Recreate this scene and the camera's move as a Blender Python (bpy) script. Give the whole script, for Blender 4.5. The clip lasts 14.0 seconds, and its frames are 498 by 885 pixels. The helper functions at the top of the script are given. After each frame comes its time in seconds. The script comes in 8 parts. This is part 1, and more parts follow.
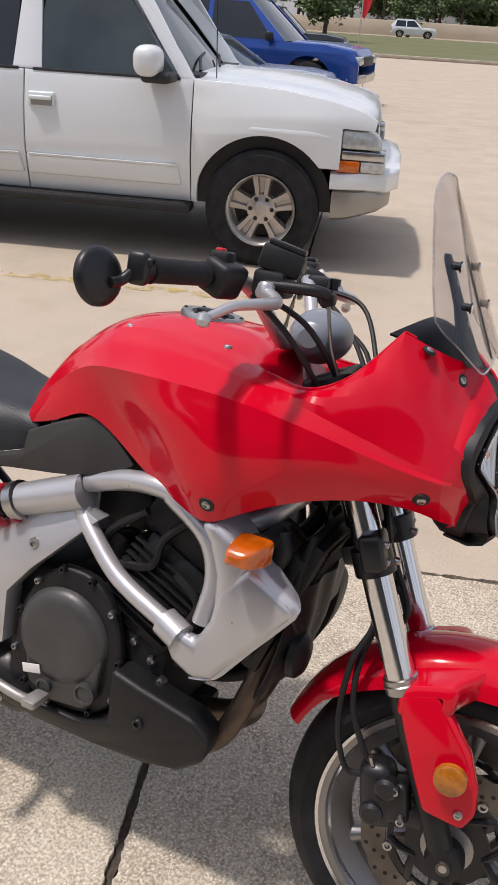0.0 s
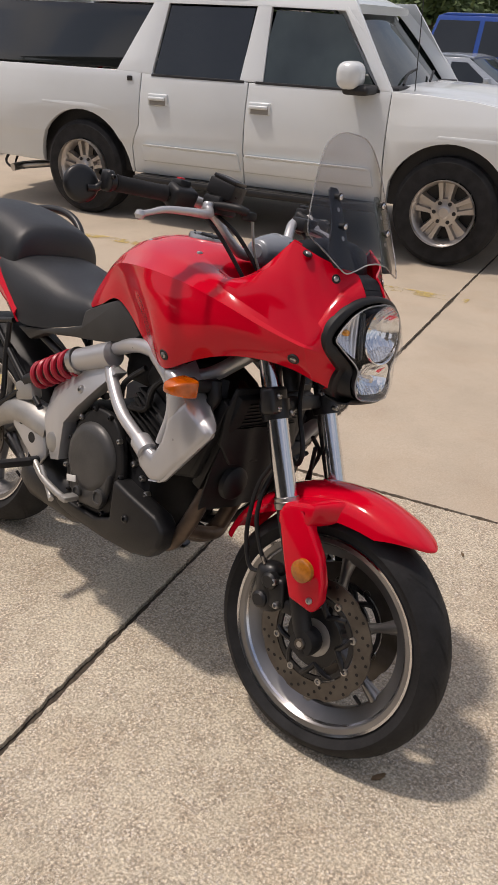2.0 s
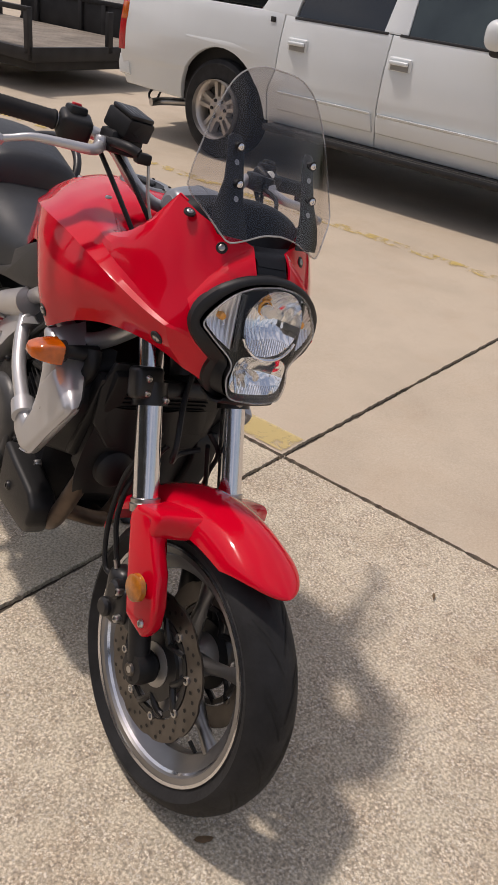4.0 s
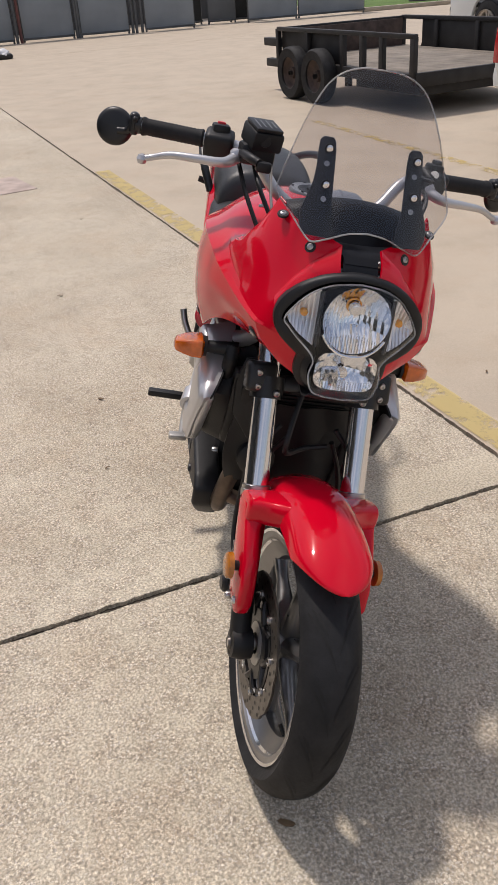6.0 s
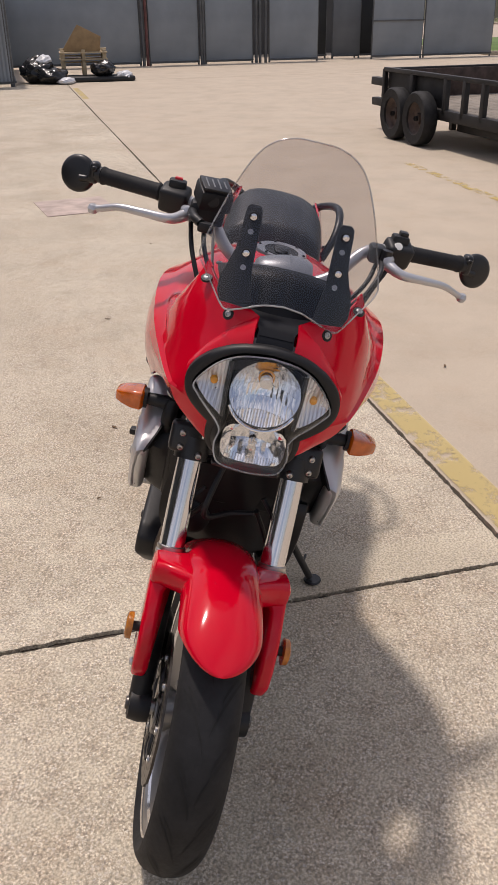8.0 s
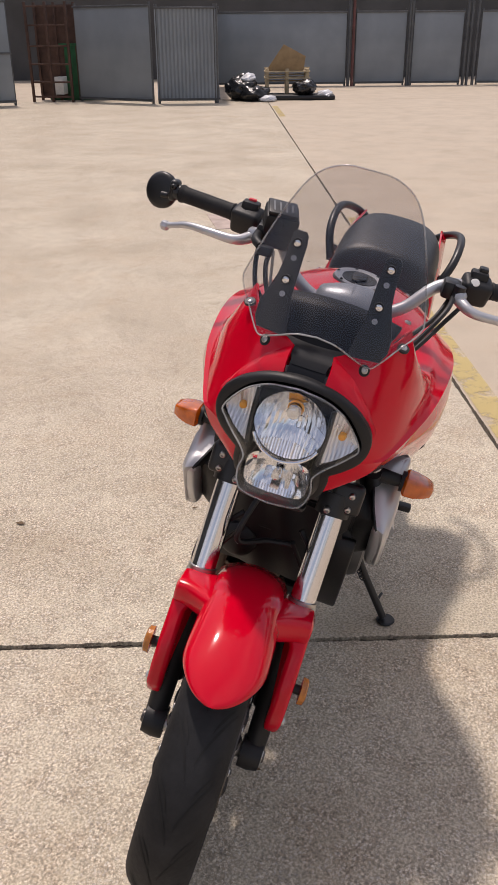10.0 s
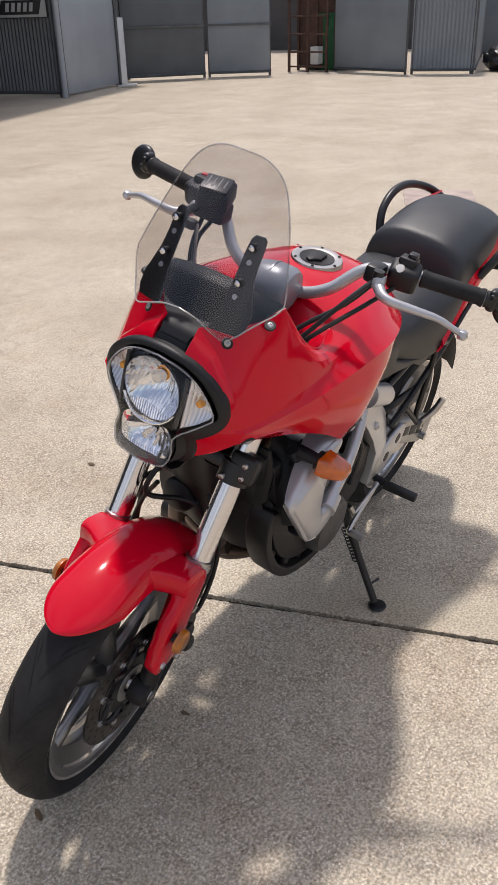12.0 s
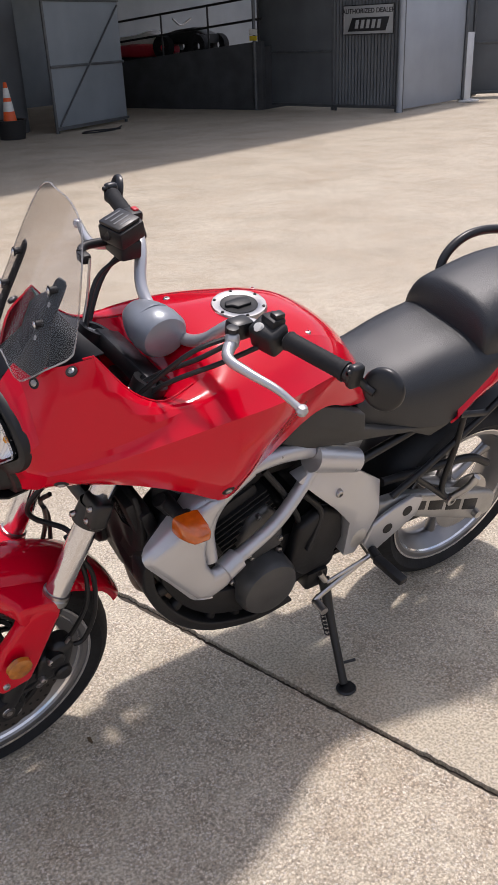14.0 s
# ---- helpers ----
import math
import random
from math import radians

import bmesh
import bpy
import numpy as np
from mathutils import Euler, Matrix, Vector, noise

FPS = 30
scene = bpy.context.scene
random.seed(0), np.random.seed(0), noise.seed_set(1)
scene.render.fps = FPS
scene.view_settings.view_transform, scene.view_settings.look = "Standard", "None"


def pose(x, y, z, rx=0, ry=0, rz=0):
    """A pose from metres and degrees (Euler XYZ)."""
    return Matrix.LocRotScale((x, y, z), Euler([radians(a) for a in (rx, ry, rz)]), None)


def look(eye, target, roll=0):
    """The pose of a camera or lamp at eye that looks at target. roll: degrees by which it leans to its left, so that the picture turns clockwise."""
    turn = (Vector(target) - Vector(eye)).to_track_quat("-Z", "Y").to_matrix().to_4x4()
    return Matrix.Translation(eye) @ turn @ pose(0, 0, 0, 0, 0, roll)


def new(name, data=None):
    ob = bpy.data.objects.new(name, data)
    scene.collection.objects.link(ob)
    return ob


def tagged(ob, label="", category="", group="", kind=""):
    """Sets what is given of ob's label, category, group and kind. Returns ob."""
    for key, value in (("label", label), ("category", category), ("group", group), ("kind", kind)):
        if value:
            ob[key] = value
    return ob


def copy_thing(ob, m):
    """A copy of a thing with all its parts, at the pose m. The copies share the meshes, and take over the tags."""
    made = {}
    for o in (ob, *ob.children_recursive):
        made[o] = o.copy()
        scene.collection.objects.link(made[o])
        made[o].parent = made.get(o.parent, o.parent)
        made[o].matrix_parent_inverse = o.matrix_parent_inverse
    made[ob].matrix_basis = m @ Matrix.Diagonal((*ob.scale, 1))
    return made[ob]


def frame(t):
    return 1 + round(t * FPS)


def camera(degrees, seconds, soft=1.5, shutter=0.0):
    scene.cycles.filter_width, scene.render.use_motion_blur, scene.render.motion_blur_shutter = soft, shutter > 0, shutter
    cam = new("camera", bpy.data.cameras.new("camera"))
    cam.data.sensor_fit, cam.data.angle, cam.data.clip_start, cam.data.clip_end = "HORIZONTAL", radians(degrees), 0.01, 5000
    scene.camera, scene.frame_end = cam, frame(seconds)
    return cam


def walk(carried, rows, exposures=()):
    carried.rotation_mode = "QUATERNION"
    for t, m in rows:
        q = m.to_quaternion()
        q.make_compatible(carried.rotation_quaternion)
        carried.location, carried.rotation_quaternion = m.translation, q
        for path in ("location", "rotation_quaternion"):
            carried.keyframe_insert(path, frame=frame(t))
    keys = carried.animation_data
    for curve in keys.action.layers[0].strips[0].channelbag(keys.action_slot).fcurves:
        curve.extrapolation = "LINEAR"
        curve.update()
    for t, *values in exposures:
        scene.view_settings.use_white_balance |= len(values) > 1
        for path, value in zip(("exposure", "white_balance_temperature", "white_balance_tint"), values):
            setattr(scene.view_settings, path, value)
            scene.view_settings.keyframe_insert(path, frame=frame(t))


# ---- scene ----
cam = camera(33.2, 14.0)
METRES, EYE, TILT, LEAN, TURN = 4.662, 1.5575, -27.35, -3.274, 25.8
ROWS = [
    (0.0, 0.0, 0.0, 0.0, 0.0, 0.0, -0.0),
    (0.5, 0.0144, 0.0047, -0.0107, 4.82, -1.95, 0.11),
    (1.0, 0.0392, -0.0471, -0.0318, 8.7, -1.86, -2.08),
    (1.5, 0.0824, -0.084, -0.0427, 13.9, -0.68, -5.46),
    (2.0, 0.1502, -0.0992, -0.0601, 16.88, 0.29, -7.49),
    (2.5, 0.1844, -0.0856, -0.0543, 18.48, -0.48, -8.27),
    (3.0, 0.1973, -0.0472, -0.0386, 21.55, -2.32, -12.11),
    (5.5, 0.3017, 0.0562, -0.0042, 46.5, -9.13, -18.53),
    (6.0, 0.3308, 0.0741, 0.0072, 56.93, -12.18, -18.16),
    (6.5, 0.3628, 0.0805, 0.0126, 61.08, -12.87, -18.23),
    (7.0, 0.384, 0.0928, 0.0198, 57.96, -10.64, -16.92),
    (7.5, 0.3615, 0.1183, 0.0338, 57.49, -10.41, -20.16),
    (8.0, 0.3506, 0.1334, 0.0453, 64.75, -13.2, -22.99),
    (10.5, 0.3578, 0.2061, 0.0828, 83.09, -20.33, -24.17),
    (11.0, 0.3575, 0.2428, 0.1003, 89.35, -24.53, -21.86),
    (11.5, 0.3798, 0.2787, 0.1206, 94.66, -27.58, -24.15),
    (12.0, 0.3788, 0.3019, 0.1338, 98.38, -28.36, -26.2),
    (12.5, 0.3459, 0.3332, 0.1515, 101.67, -30.31, -27.06),
    (13.0, 0.3224, 0.3669, 0.1743, 110.0, -33.96, -24.82),
    (13.5, 0.3142, 0.4186, 0.2046, 118.81, -36.7, -22.49),
    (14.0, 0.2901, 0.4503, 0.217, 124.24, -38.45, -22.56),
]
walk(cam, [(t, pose(0.757, -1.033, EYE, TILT, LEAN, TURN) @ pose(METRES * x, METRES * y, METRES * z, 90 + pitch, roll, yaw)) for t, x, y, z, yaw, pitch, roll in ROWS],
     exposures=[(0.0, -0.13, 6450, 17), (1.0, -0.16, 6650, 17), (1.5, -0.30, 6820, 17), (3.0, -0.42, 6960, 18), (5.5, -0.33, 6600, 17), (6.5, -0.31, 6550, 15), (8.0, -0.32, 6750, 19), (10.5, -0.20, 6800, 20), (11.5, -0.14, 6550, 16), (12.5, -0.08, 6400, 16), (14.0, 0.0, 6350, 18)])

# ---- light ----
SUN_TO = Vector((-0.31, -0.21, 1.0)).normalized()
world = bpy.data.worlds.new("daylight")
scene.world = world
world.use_nodes = True
wn, wl = world.node_tree.nodes, world.node_tree.links
sky = wn.new("ShaderNodeTexSky")
sky.sky_type, sky.sun_disc = "NISHITA", False
sky.sun_elevation = math.asin(SUN_TO.z)
sky.sun_rotation = math.atan2(SUN_TO.x, SUN_TO.y) % (2 * math.pi)
sky.air_density, sky.dust_density, sky.ozone_density = 1.2, 2.5, 1.0
cloud_tc = wn.new("ShaderNodeTexCoord")
cloud_map = wn.new("ShaderNodeMapping")
cloud_map.inputs["Scale"].default_value = (1.0, 1.0, 2.6)
cloud = wn.new("ShaderNodeTexNoise")
cloud.inputs["Scale"].default_value, cloud.inputs["Detail"].default_value = 2.2, 7.0
cloud_ramp = wn.new("ShaderNodeValToRGB")
cloud_ramp.color_ramp.elements[0].position, cloud_ramp.color_ramp.elements[1].position = 0.42, 0.66
cloud_ramp.color_ramp.elements[0].color = (0.12, 0.12, 0.12, 1)
cloud_ramp.color_ramp.elements[1].color = (0.9, 0.9, 0.9, 1)
cloud_mix = wn.new("ShaderNodeMix")
cloud_mix.data_type = "RGBA"
cloud_mix.inputs["B"].default_value = (7.2, 7.3, 7.6, 1)
wl.new(cloud_tc.outputs["Generated"], cloud_map.inputs["Vector"])
wl.new(cloud_map.outputs["Vector"], cloud.inputs["Vector"])
wl.new(cloud.outputs["Fac"], cloud_ramp.inputs["Fac"])
wl.new(cloud_ramp.outputs["Color"], cloud_mix.inputs["Factor"])
wl.new(sky.outputs["Color"], cloud_mix.inputs["A"])
wl.new(cloud_mix.outputs["Result"], wn["Background"].inputs["Color"])
wn["Background"].inputs["Strength"].default_value = 0.13
sun_data = bpy.data.lights.new("sun", "SUN")
sun_data.energy, sun_data.angle, sun_data.color = 3.0, radians(3.5), (1.0, 0.95, 0.87)
sun = new("sun", sun_data)
sun.matrix_world = look(SUN_TO * 60, (0, 0, 0))


# ---- mesh helpers ----
def part(name, bm, material, parent, label="", smooth=40, kind=""):
    """Links a bmesh as one mesh object under a thing."""
    me = bpy.data.meshes.new(name)
    if smooth:
        for f in bm.faces:
            f.smooth = True
        for e in bm.edges:
            e.smooth = len(e.link_faces) == 2 and e.calc_face_angle(0) < radians(smooth)
    bm.to_mesh(me)
    bm.free()
    if material:
        me.materials.append(material)
    ob = new(name, me)
    ob.parent = parent
    if label:
        ob["label"] = label
    if kind:
        ob["kind"] = kind
    return ob


def thing(name, label, category, m=None, group="", kind=""):
    """An empty at a thing's base, that carries its parts."""
    ob = new(name)
    ob.empty_display_size = 0.1
    if m is not None:
        ob.matrix_world = m
    return tagged(ob, label, category, group, kind)


def solid(name, bm, material, label, category, m=None, group="", kind="", smooth=40):
    """A thing of one mesh."""
    ob = part(name, bm, material, None, "", smooth)
    if m is not None:
        ob.matrix_world = m
    return tagged(ob, label, category, group, kind)


def join(*bms):
    out = bms[0]
    for b in bms[1:]:
        me = bpy.data.meshes.new("t")
        b.to_mesh(me)
        b.free()
        out.from_mesh(me)
        bpy.data.meshes.remove(me)
    return out


def moved(bm, m):
    bmesh.ops.transform(bm, matrix=m, verts=bm.verts)
    return bm


def mirrored(bm):
    """The same form on the other side of the y = 0 plane."""
    out = bm.copy()
    for v in out.verts:
        v.co.y = -v.co.y
    bmesh.ops.reverse_faces(out, faces=out.faces)
    return out


def bevelled(bm, w, seg=2, angle=30):
    es = [e for e in bm.edges if len(e.link_faces) == 2 and e.calc_face_angle(0) > radians(angle)]
    if es and w > 0:
        bmesh.ops.bevel(bm, geom=es, offset=w, segments=seg, affect="EDGES", profile=0.5, clamp_overlap=True)
    return bm


def box(c, s, w=0.003, rot=(0, 0, 0), seg=2):
    bm = bmesh.new()
    bmesh.ops.create_cube(bm, size=1.0)
    bmesh.ops.scale(bm, vec=s, verts=bm.verts)
    bevelled(bm, w, seg)
    return moved(bm, pose(*c, *rot))


def smooth_path(pts, n=6):
    """Catmull-Rom through the points."""
    P = [Vector(p) for p in pts]
    if len(P) < 3:
        return P
    P = [P[0] * 2 - P[1]] + P + [P[-1] * 2 - P[-2]]
    out = []
    for i in range(1, len(P) - 2):
        for k in range(n):
            t = k / n
            a, b, c, d = P[i - 1], P[i], P[i + 1], P[i + 2]
            out.append(0.5 * (2 * b + (c - a) * t + (2 * a - 5 * b + 4 * c - d) * t * t + (3 * b - a - 3 * c + d) * t ** 3))
    return out + [P[-2]]


def tube(pts, r, seg=12, n=6, radii=None, caps=True, curved=True):
    """A round bar along the points; radii: one for each control point."""
    P = smooth_path(pts, n) if curved else [Vector(p) for p in pts]
    m = len(P)
    if radii:
        R = [float(np.interp(i * (len(radii) - 1) / (m - 1), range(len(radii)), radii)) for i in range(m)]
    else:
        R = [r] * m
    bm = bmesh.new()
    rings, up = [], None
    for i, p in enumerate(P):
        d = (P[min(i + 1, m - 1)] - P[max(i - 1, 0)]).normalized()
        if up is None:
            up = d.orthogonal().normalized()
        else:
            up = (up - d * up.dot(d)).normalized()
        side = d.cross(up)
        rings.append([bm.verts.new(p + R[i] * (math.cos(a) * up + math.sin(a) * side)) for a in (2 * math.pi * k / seg for k in range(seg))])
    for a, b in zip(rings, rings[1:]):
        for k in range(seg):
            bm.faces.new((a[k], a[(k + 1) % seg], b[(k + 1) % seg], b[k]))
    if caps:
        bm.faces.new(rings[0][::-1])
        bm.faces.new(rings[-1])
    bmesh.ops.recalc_face_normals(bm, faces=bm.faces)
    return bm


def lathe(profile, seg=32, axis="y", at=(0, 0, 0), closed=False):
    """A body of revolution; profile: (radius, along the axis)."""
    bm = bmesh.new()
    rings = []
    for r, h in profile:
        if r < 1e-6:
            rings.append([bm.verts.new((0, 0, h))])
        else:
            rings.append([bm.verts.new((r * math.cos(2 * math.pi * k / seg), r * math.sin(2 * math.pi * k / seg), h)) for k in range(seg)])
    pairs = list(zip(rings, rings[1:])) + ([(rings[-1], rings[0])] if closed else [])
    for a, b in pairs:
        for k in range(seg):
            j = (k + 1) % seg
            if len(a) == 1 and len(b) == 1:
                continue
            if len(a) == 1:
                bm.faces.new((a[0], b[j], b[k]))
            elif len(b) == 1:
                bm.faces.new((a[k], a[j], b[0]))
            else:
                bm.faces.new((a[k], a[j], b[j], b[k]))
    turn = {"z": Matrix(), "y": pose(0, 0, 0, -90, 0, 0), "x": pose(0, 0, 0, 0, 90, 0)}[axis]
    moved(bm, Matrix.Translation(at) @ turn)
    bmesh.ops.recalc_face_normals(bm, faces=bm.faces)
    return bm


def slab(outline, y0, y1, w=0.004, plane="xz", seg=2):
    """A plate cut to an outline, from y0 to y1, with softened edges."""
    bm = bmesh.new()
    order = {"xz": lambda a, b, c: (a, c, b), "yz": lambda a, b, c: (c, a, b), "xy": lambda a, b, c: (a, b, c)}[plane]
    lo = [bm.verts.new(order(a, b, y0)) for a, b in outline]
    hi = [bm.verts.new(order(a, b, y1)) for a, b in outline]
    bm.faces.new(lo)
    bm.faces.new(hi[::-1])
    n = len(outline)
    for i in range(n):
        bm.faces.new((lo[i], hi[i], hi[(i + 1) % n], lo[(i + 1) % n]))
    bmesh.ops.recalc_face_normals(bm, faces=bm.faces)
    bevelled(bm, w, seg, 25)
    return bm


def skin(rows, thick=0.0, fine=0, closed_v=False):
    """A surface through rows of points, made thick inwards if asked."""
    if fine:
        rows = [smooth_path(r, fine) for r in rows]
        cols = [smooth_path([r[i] for r in rows], fine) for i in range(len(rows[0]))]
        rows = [[c[j] for c in cols] for j in range(len(cols[0]))]
    bm = bmesh.new()
    V = [[bm.verts.new(p) for p in r] for r in rows]
    for a, b in zip(V, V[1:]):
        m = len(a)
        for k in range(m if closed_v else m - 1):
            q = [a[k], a[(k + 1) % m], b[(k + 1) % m], b[k]]
            try:
                bm.faces.new(q)
            except ValueError:
                pass
    bmesh.ops.remove_doubles(bm, verts=bm.verts, dist=1e-5)
    bmesh.ops.recalc_face_normals(bm, faces=bm.faces)
    if thick:
        bmesh.ops.solidify(bm, geom=bm.faces[:], thickness=thick)
        bmesh.ops.recalc_face_normals(bm, faces=bm.faces)
    return bm


def bolt(at, r=0.007, h=0.005, axis="y", sign=1):
    """A button-head screw with a hollow in its middle."""
    return lathe([(0, 0.25 * h * sign), (0.4 * r, 0.25 * h * sign), (0.45 * r, h * sign), (0.8 * r, 0.85 * h * sign), (r, 0.3 * h * sign), (r, -h * sign)], 14, axis, at)


# ---- materials ----
def mat(name, col, rough=0.5, metal=0.0, var=0.15, scale=8.0, bump=0.0, bscale=60.0, coat=0.0, spec=0.5, col2=None, rvar=0.1, detail=4.0):
    """A surface with stains at one scale and grain at another."""
    m = bpy.data.materials.new(name)
    m.use_nodes = True
    nt = m.node_tree
    n, l = nt.nodes, nt.links
    b = n["Principled BSDF"]
    tc = n.new("ShaderNodeTexCoord")
    nz = n.new("ShaderNodeTexNoise")
    nz.inputs["Scale"].default_value, nz.inputs["Detail"].default_value = scale, detail
    l.new(tc.outputs["Object"], nz.inputs["Vector"])
    mx = n.new("ShaderNodeMix")
    mx.data_type = "RGBA"
    c2 = col2 or tuple(min(1, c * (1 + var) + 0.01 * var) for c in col)
    c1 = col if col2 else tuple(c * (1 - var) for c in col)
    mx.inputs["A"].default_value, mx.inputs["B"].default_value = (*c1, 1), (*c2, 1)
    ramp = n.new("ShaderNodeMapRange")
    ramp.inputs["From Min"].default_value, ramp.inputs["From Max"].default_value = 0.3, 0.7
    l.new(nz.outputs["Fac"], ramp.inputs["Value"])
    l.new(ramp.outputs["Result"], mx.inputs["Factor"])
    l.new(mx.outputs["Result"], b.inputs["Base Color"])
    rr = n.new("ShaderNodeMapRange")
    rr.inputs["To Min"].default_value, rr.inputs["To Max"].default_value = max(0.02, rough - rvar), min(1, rough + rvar)
    fine = n.new("ShaderNodeTexNoise")
    fine.inputs["Scale"].default_value, fine.inputs["Detail"].default_value = bscale, 3.0
    l.new(tc.outputs["Object"], fine.inputs["Vector"])
    l.new(fine.outputs["Fac"], rr.inputs["Value"])
    l.new(rr.outputs["Result"], b.inputs["Roughness"])
    b.inputs["Metallic"].default_value = metal
    b.inputs["Specular IOR Level"].default_value = spec
    b.inputs["Coat Weight"].default_value = coat
    b.inputs["Coat Roughness"].default_value = 0.04
    if bump:
        bp = n.new("ShaderNodeBump")
        bp.inputs["Strength"].default_value, bp.inputs["Distance"].default_value = bump, 0.002
        l.new(fine.outputs["Fac"], bp.inputs["Height"])
        l.new(bp.outputs["Normal"], b.inputs["Normal"])
    return m


def glass(name, col, alpha, rough=0.03, gloss=0.6):
    """Thin clear sheet: mostly see-through, with a gloss that grows at grazing angles."""
    m = bpy.data.materials.new(name)
    m.use_nodes = True
    n, l = m.node_tree.nodes, m.node_tree.links
    n.remove(n["Principled BSDF"])
    tr = n.new("ShaderNodeBsdfTransparent")
    tr.inputs["Color"].default_value = (*col, 1)
    gl = n.new("ShaderNodeBsdfGlossy")
    gl.inputs["Roughness"].default_value = rough
    gl.inputs["Color"].default_value = (1, 1, 1, 1)
    lw = n.new("ShaderNodeLayerWeight")
    lw.inputs["Blend"].default_value = 0.5
    pw = n.new("ShaderNodeMath")
    pw.operation = "POWER"
    pw.inputs[1].default_value = 4.0
    l.new(lw.outputs["Facing"], pw.inputs[0])
    fr = n.new("ShaderNodeMapRange")
    fr.inputs["To Min"].default_value, fr.inputs["To Max"].default_value = 0.03, gloss
    l.new(pw.outputs[0], fr.inputs["Value"])
    dust = n.new("ShaderNodeBsdfDiffuse")
    dust.inputs["Color"].default_value = (0.6, 0.6, 0.6, 1)
    nz = n.new("ShaderNodeTexNoise")
    nz.inputs["Scale"].default_value, nz.inputs["Detail"].default_value = 9.0, 6.0
    tc = n.new("ShaderNodeTexCoord")
    l.new(tc.outputs["Object"], nz.inputs["Vector"])
    mr = n.new("ShaderNodeMapRange")
    mr.inputs["From Min"].default_value, mr.inputs["From Max"].default_value = 0.3, 0.8
    mr.inputs["To Min"].default_value, mr.inputs["To Max"].default_value = 0.0, alpha
    l.new(nz.outputs["Fac"], mr.inputs["Value"])
    m1, m2 = n.new("ShaderNodeMixShader"), n.new("ShaderNodeMixShader")
    l.new(mr.outputs["Result"], m1.inputs["Fac"])
    l.new(tr.outputs["BSDF"], m1.inputs[1])
    l.new(dust.outputs["BSDF"], m1.inputs[2])
    l.new(fr.outputs["Result"], m2.inputs["Fac"])
    l.new(m1.outputs["Shader"], m2.inputs[1])
    l.new(gl.outputs["BSDF"], m2.inputs[2])
    l.new(m2.outputs["Shader"], n["Material Output"].inputs["Surface"])
    return m


RED = mat("red_paint", (0.63, 0.002, 0.018), 0.15, 0.0, 0.05, 3.0, coat=0.62, bscale=9, rvar=0.03, spec=0.06)
DASH = mat("dash_plastic", (0.006, 0.007, 0.010), 0.5, 0, 0.2, 9, 0, 60, spec=0.22)
SEAT = mat("seat_vinyl", (0.022, 0.024, 0.027), 0.42, 0, 0.2, 6, 0.35, 420, rvar=0.08)
BLACK = mat("black_plastic", (0.009, 0.009, 0.010), 0.5, 0, 0.25, 9, 0.05, 260, spec=0.4)
BLACK_SATIN = mat("satin_black_metal", (0.009, 0.009, 0.010), 0.38, 0.0, 0.2, 9, 0.1, 150)
GREY_PLASTIC = mat("grey_plastic", (0.035, 0.034, 0.032), 0.55, 0, 0.2, 8, 0.15, 240)
RUBBER = mat("tyre_rubber", (0.014, 0.014, 0.015), 0.7, 0, 0.35, 14, 0.25, 120, spec=0.3)
SILVER = mat("silver_paint", (0.52, 0.52, 0.53), 0.32, 0.55, 0.06, 5, 0.0, 30, coat=0.2)
CAST = mat("grey_cast_metal", (0.40, 0.39, 0.37), 0.42, 0.6, 0.15, 9, 0.12, 90)
RIM = mat("silver_rim", (0.27, 0.265, 0.265), 0.33, 0.85, 0.15, 7, 0.0, 40)
CHROME = mat("polished_metal", (0.72, 0.72, 0.74), 0.14, 1.0, 0.05, 6, 0, 60, rvar=0.05)
STEEL = mat("brushed_steel", (0.48, 0.47, 0.46), 0.32, 1.0, 0.15, 12, 0.05, 200)
DISC = mat("brake_disc_steel", (0.13, 0.118, 0.108), 0.36, 0.9, 0.25, 18, 0.05, 300)
ENGINE = mat("engine_grey", (0.070, 0.069, 0.068), 0.42, 0.3, 0.2, 10, 0.15, 160)
ENGINE_BLACK = mat("engine_black", (0.010, 0.010, 0.011), 0.5, 0.1, 0.3, 12, 0.2, 120, spec=0.4)
EXHAUST = mat("burnt_header_pipe", (0.12, 0.085, 0.062), 0.42, 0.6, 0.4, 16, 0.15, 90)
INNER_GREY = mat("mid_grey_plastic", (0.17, 0.175, 0.18), 0.5, 0, 0.12, 8, 0.05, 120)
AMBER = mat("amber_plastic", (0.80, 0.16, 0.004), 0.10, 0, 0.25, 45, 0.5, 90, coat=1.0)
AMBER.node_tree.nodes["Principled BSDF"].inputs["Transmission Weight"].default_value = 0.35
AMBER_DARK = mat("amber_reflector", (0.42, 0.135, 0.008), 0.2, 0, 0.3, 60, 0.5, 260, coat=0.5)
BULB = mat("amber_bulb", (0.9, 0.38, 0.05), 0.2, 0, 0.1, 20)
SPRING_RED = mat("red_spring", (0.42, 0.012, 0.03), 0.35, 0, 0.12, 12, 0.0, 60, coat=0.3)
CLUSTER = mat("grey_cluster_plastic", (0.24, 0.26, 0.29), 0.34, 0.25, 0.1, 8, 0.1, 200)
WHITE_PLASTIC = mat("white_label", (0.75, 0.74, 0.70), 0.5, 0, 0.08, 15)
RED_MARK = mat("red_switch", (0.6, 0.02, 0.03), 0.4, 0, 0.1, 20)
SCREEN = glass("smoked_screen", (0.855, 0.84, 0.84), 0.0, 0.02, 0.28)
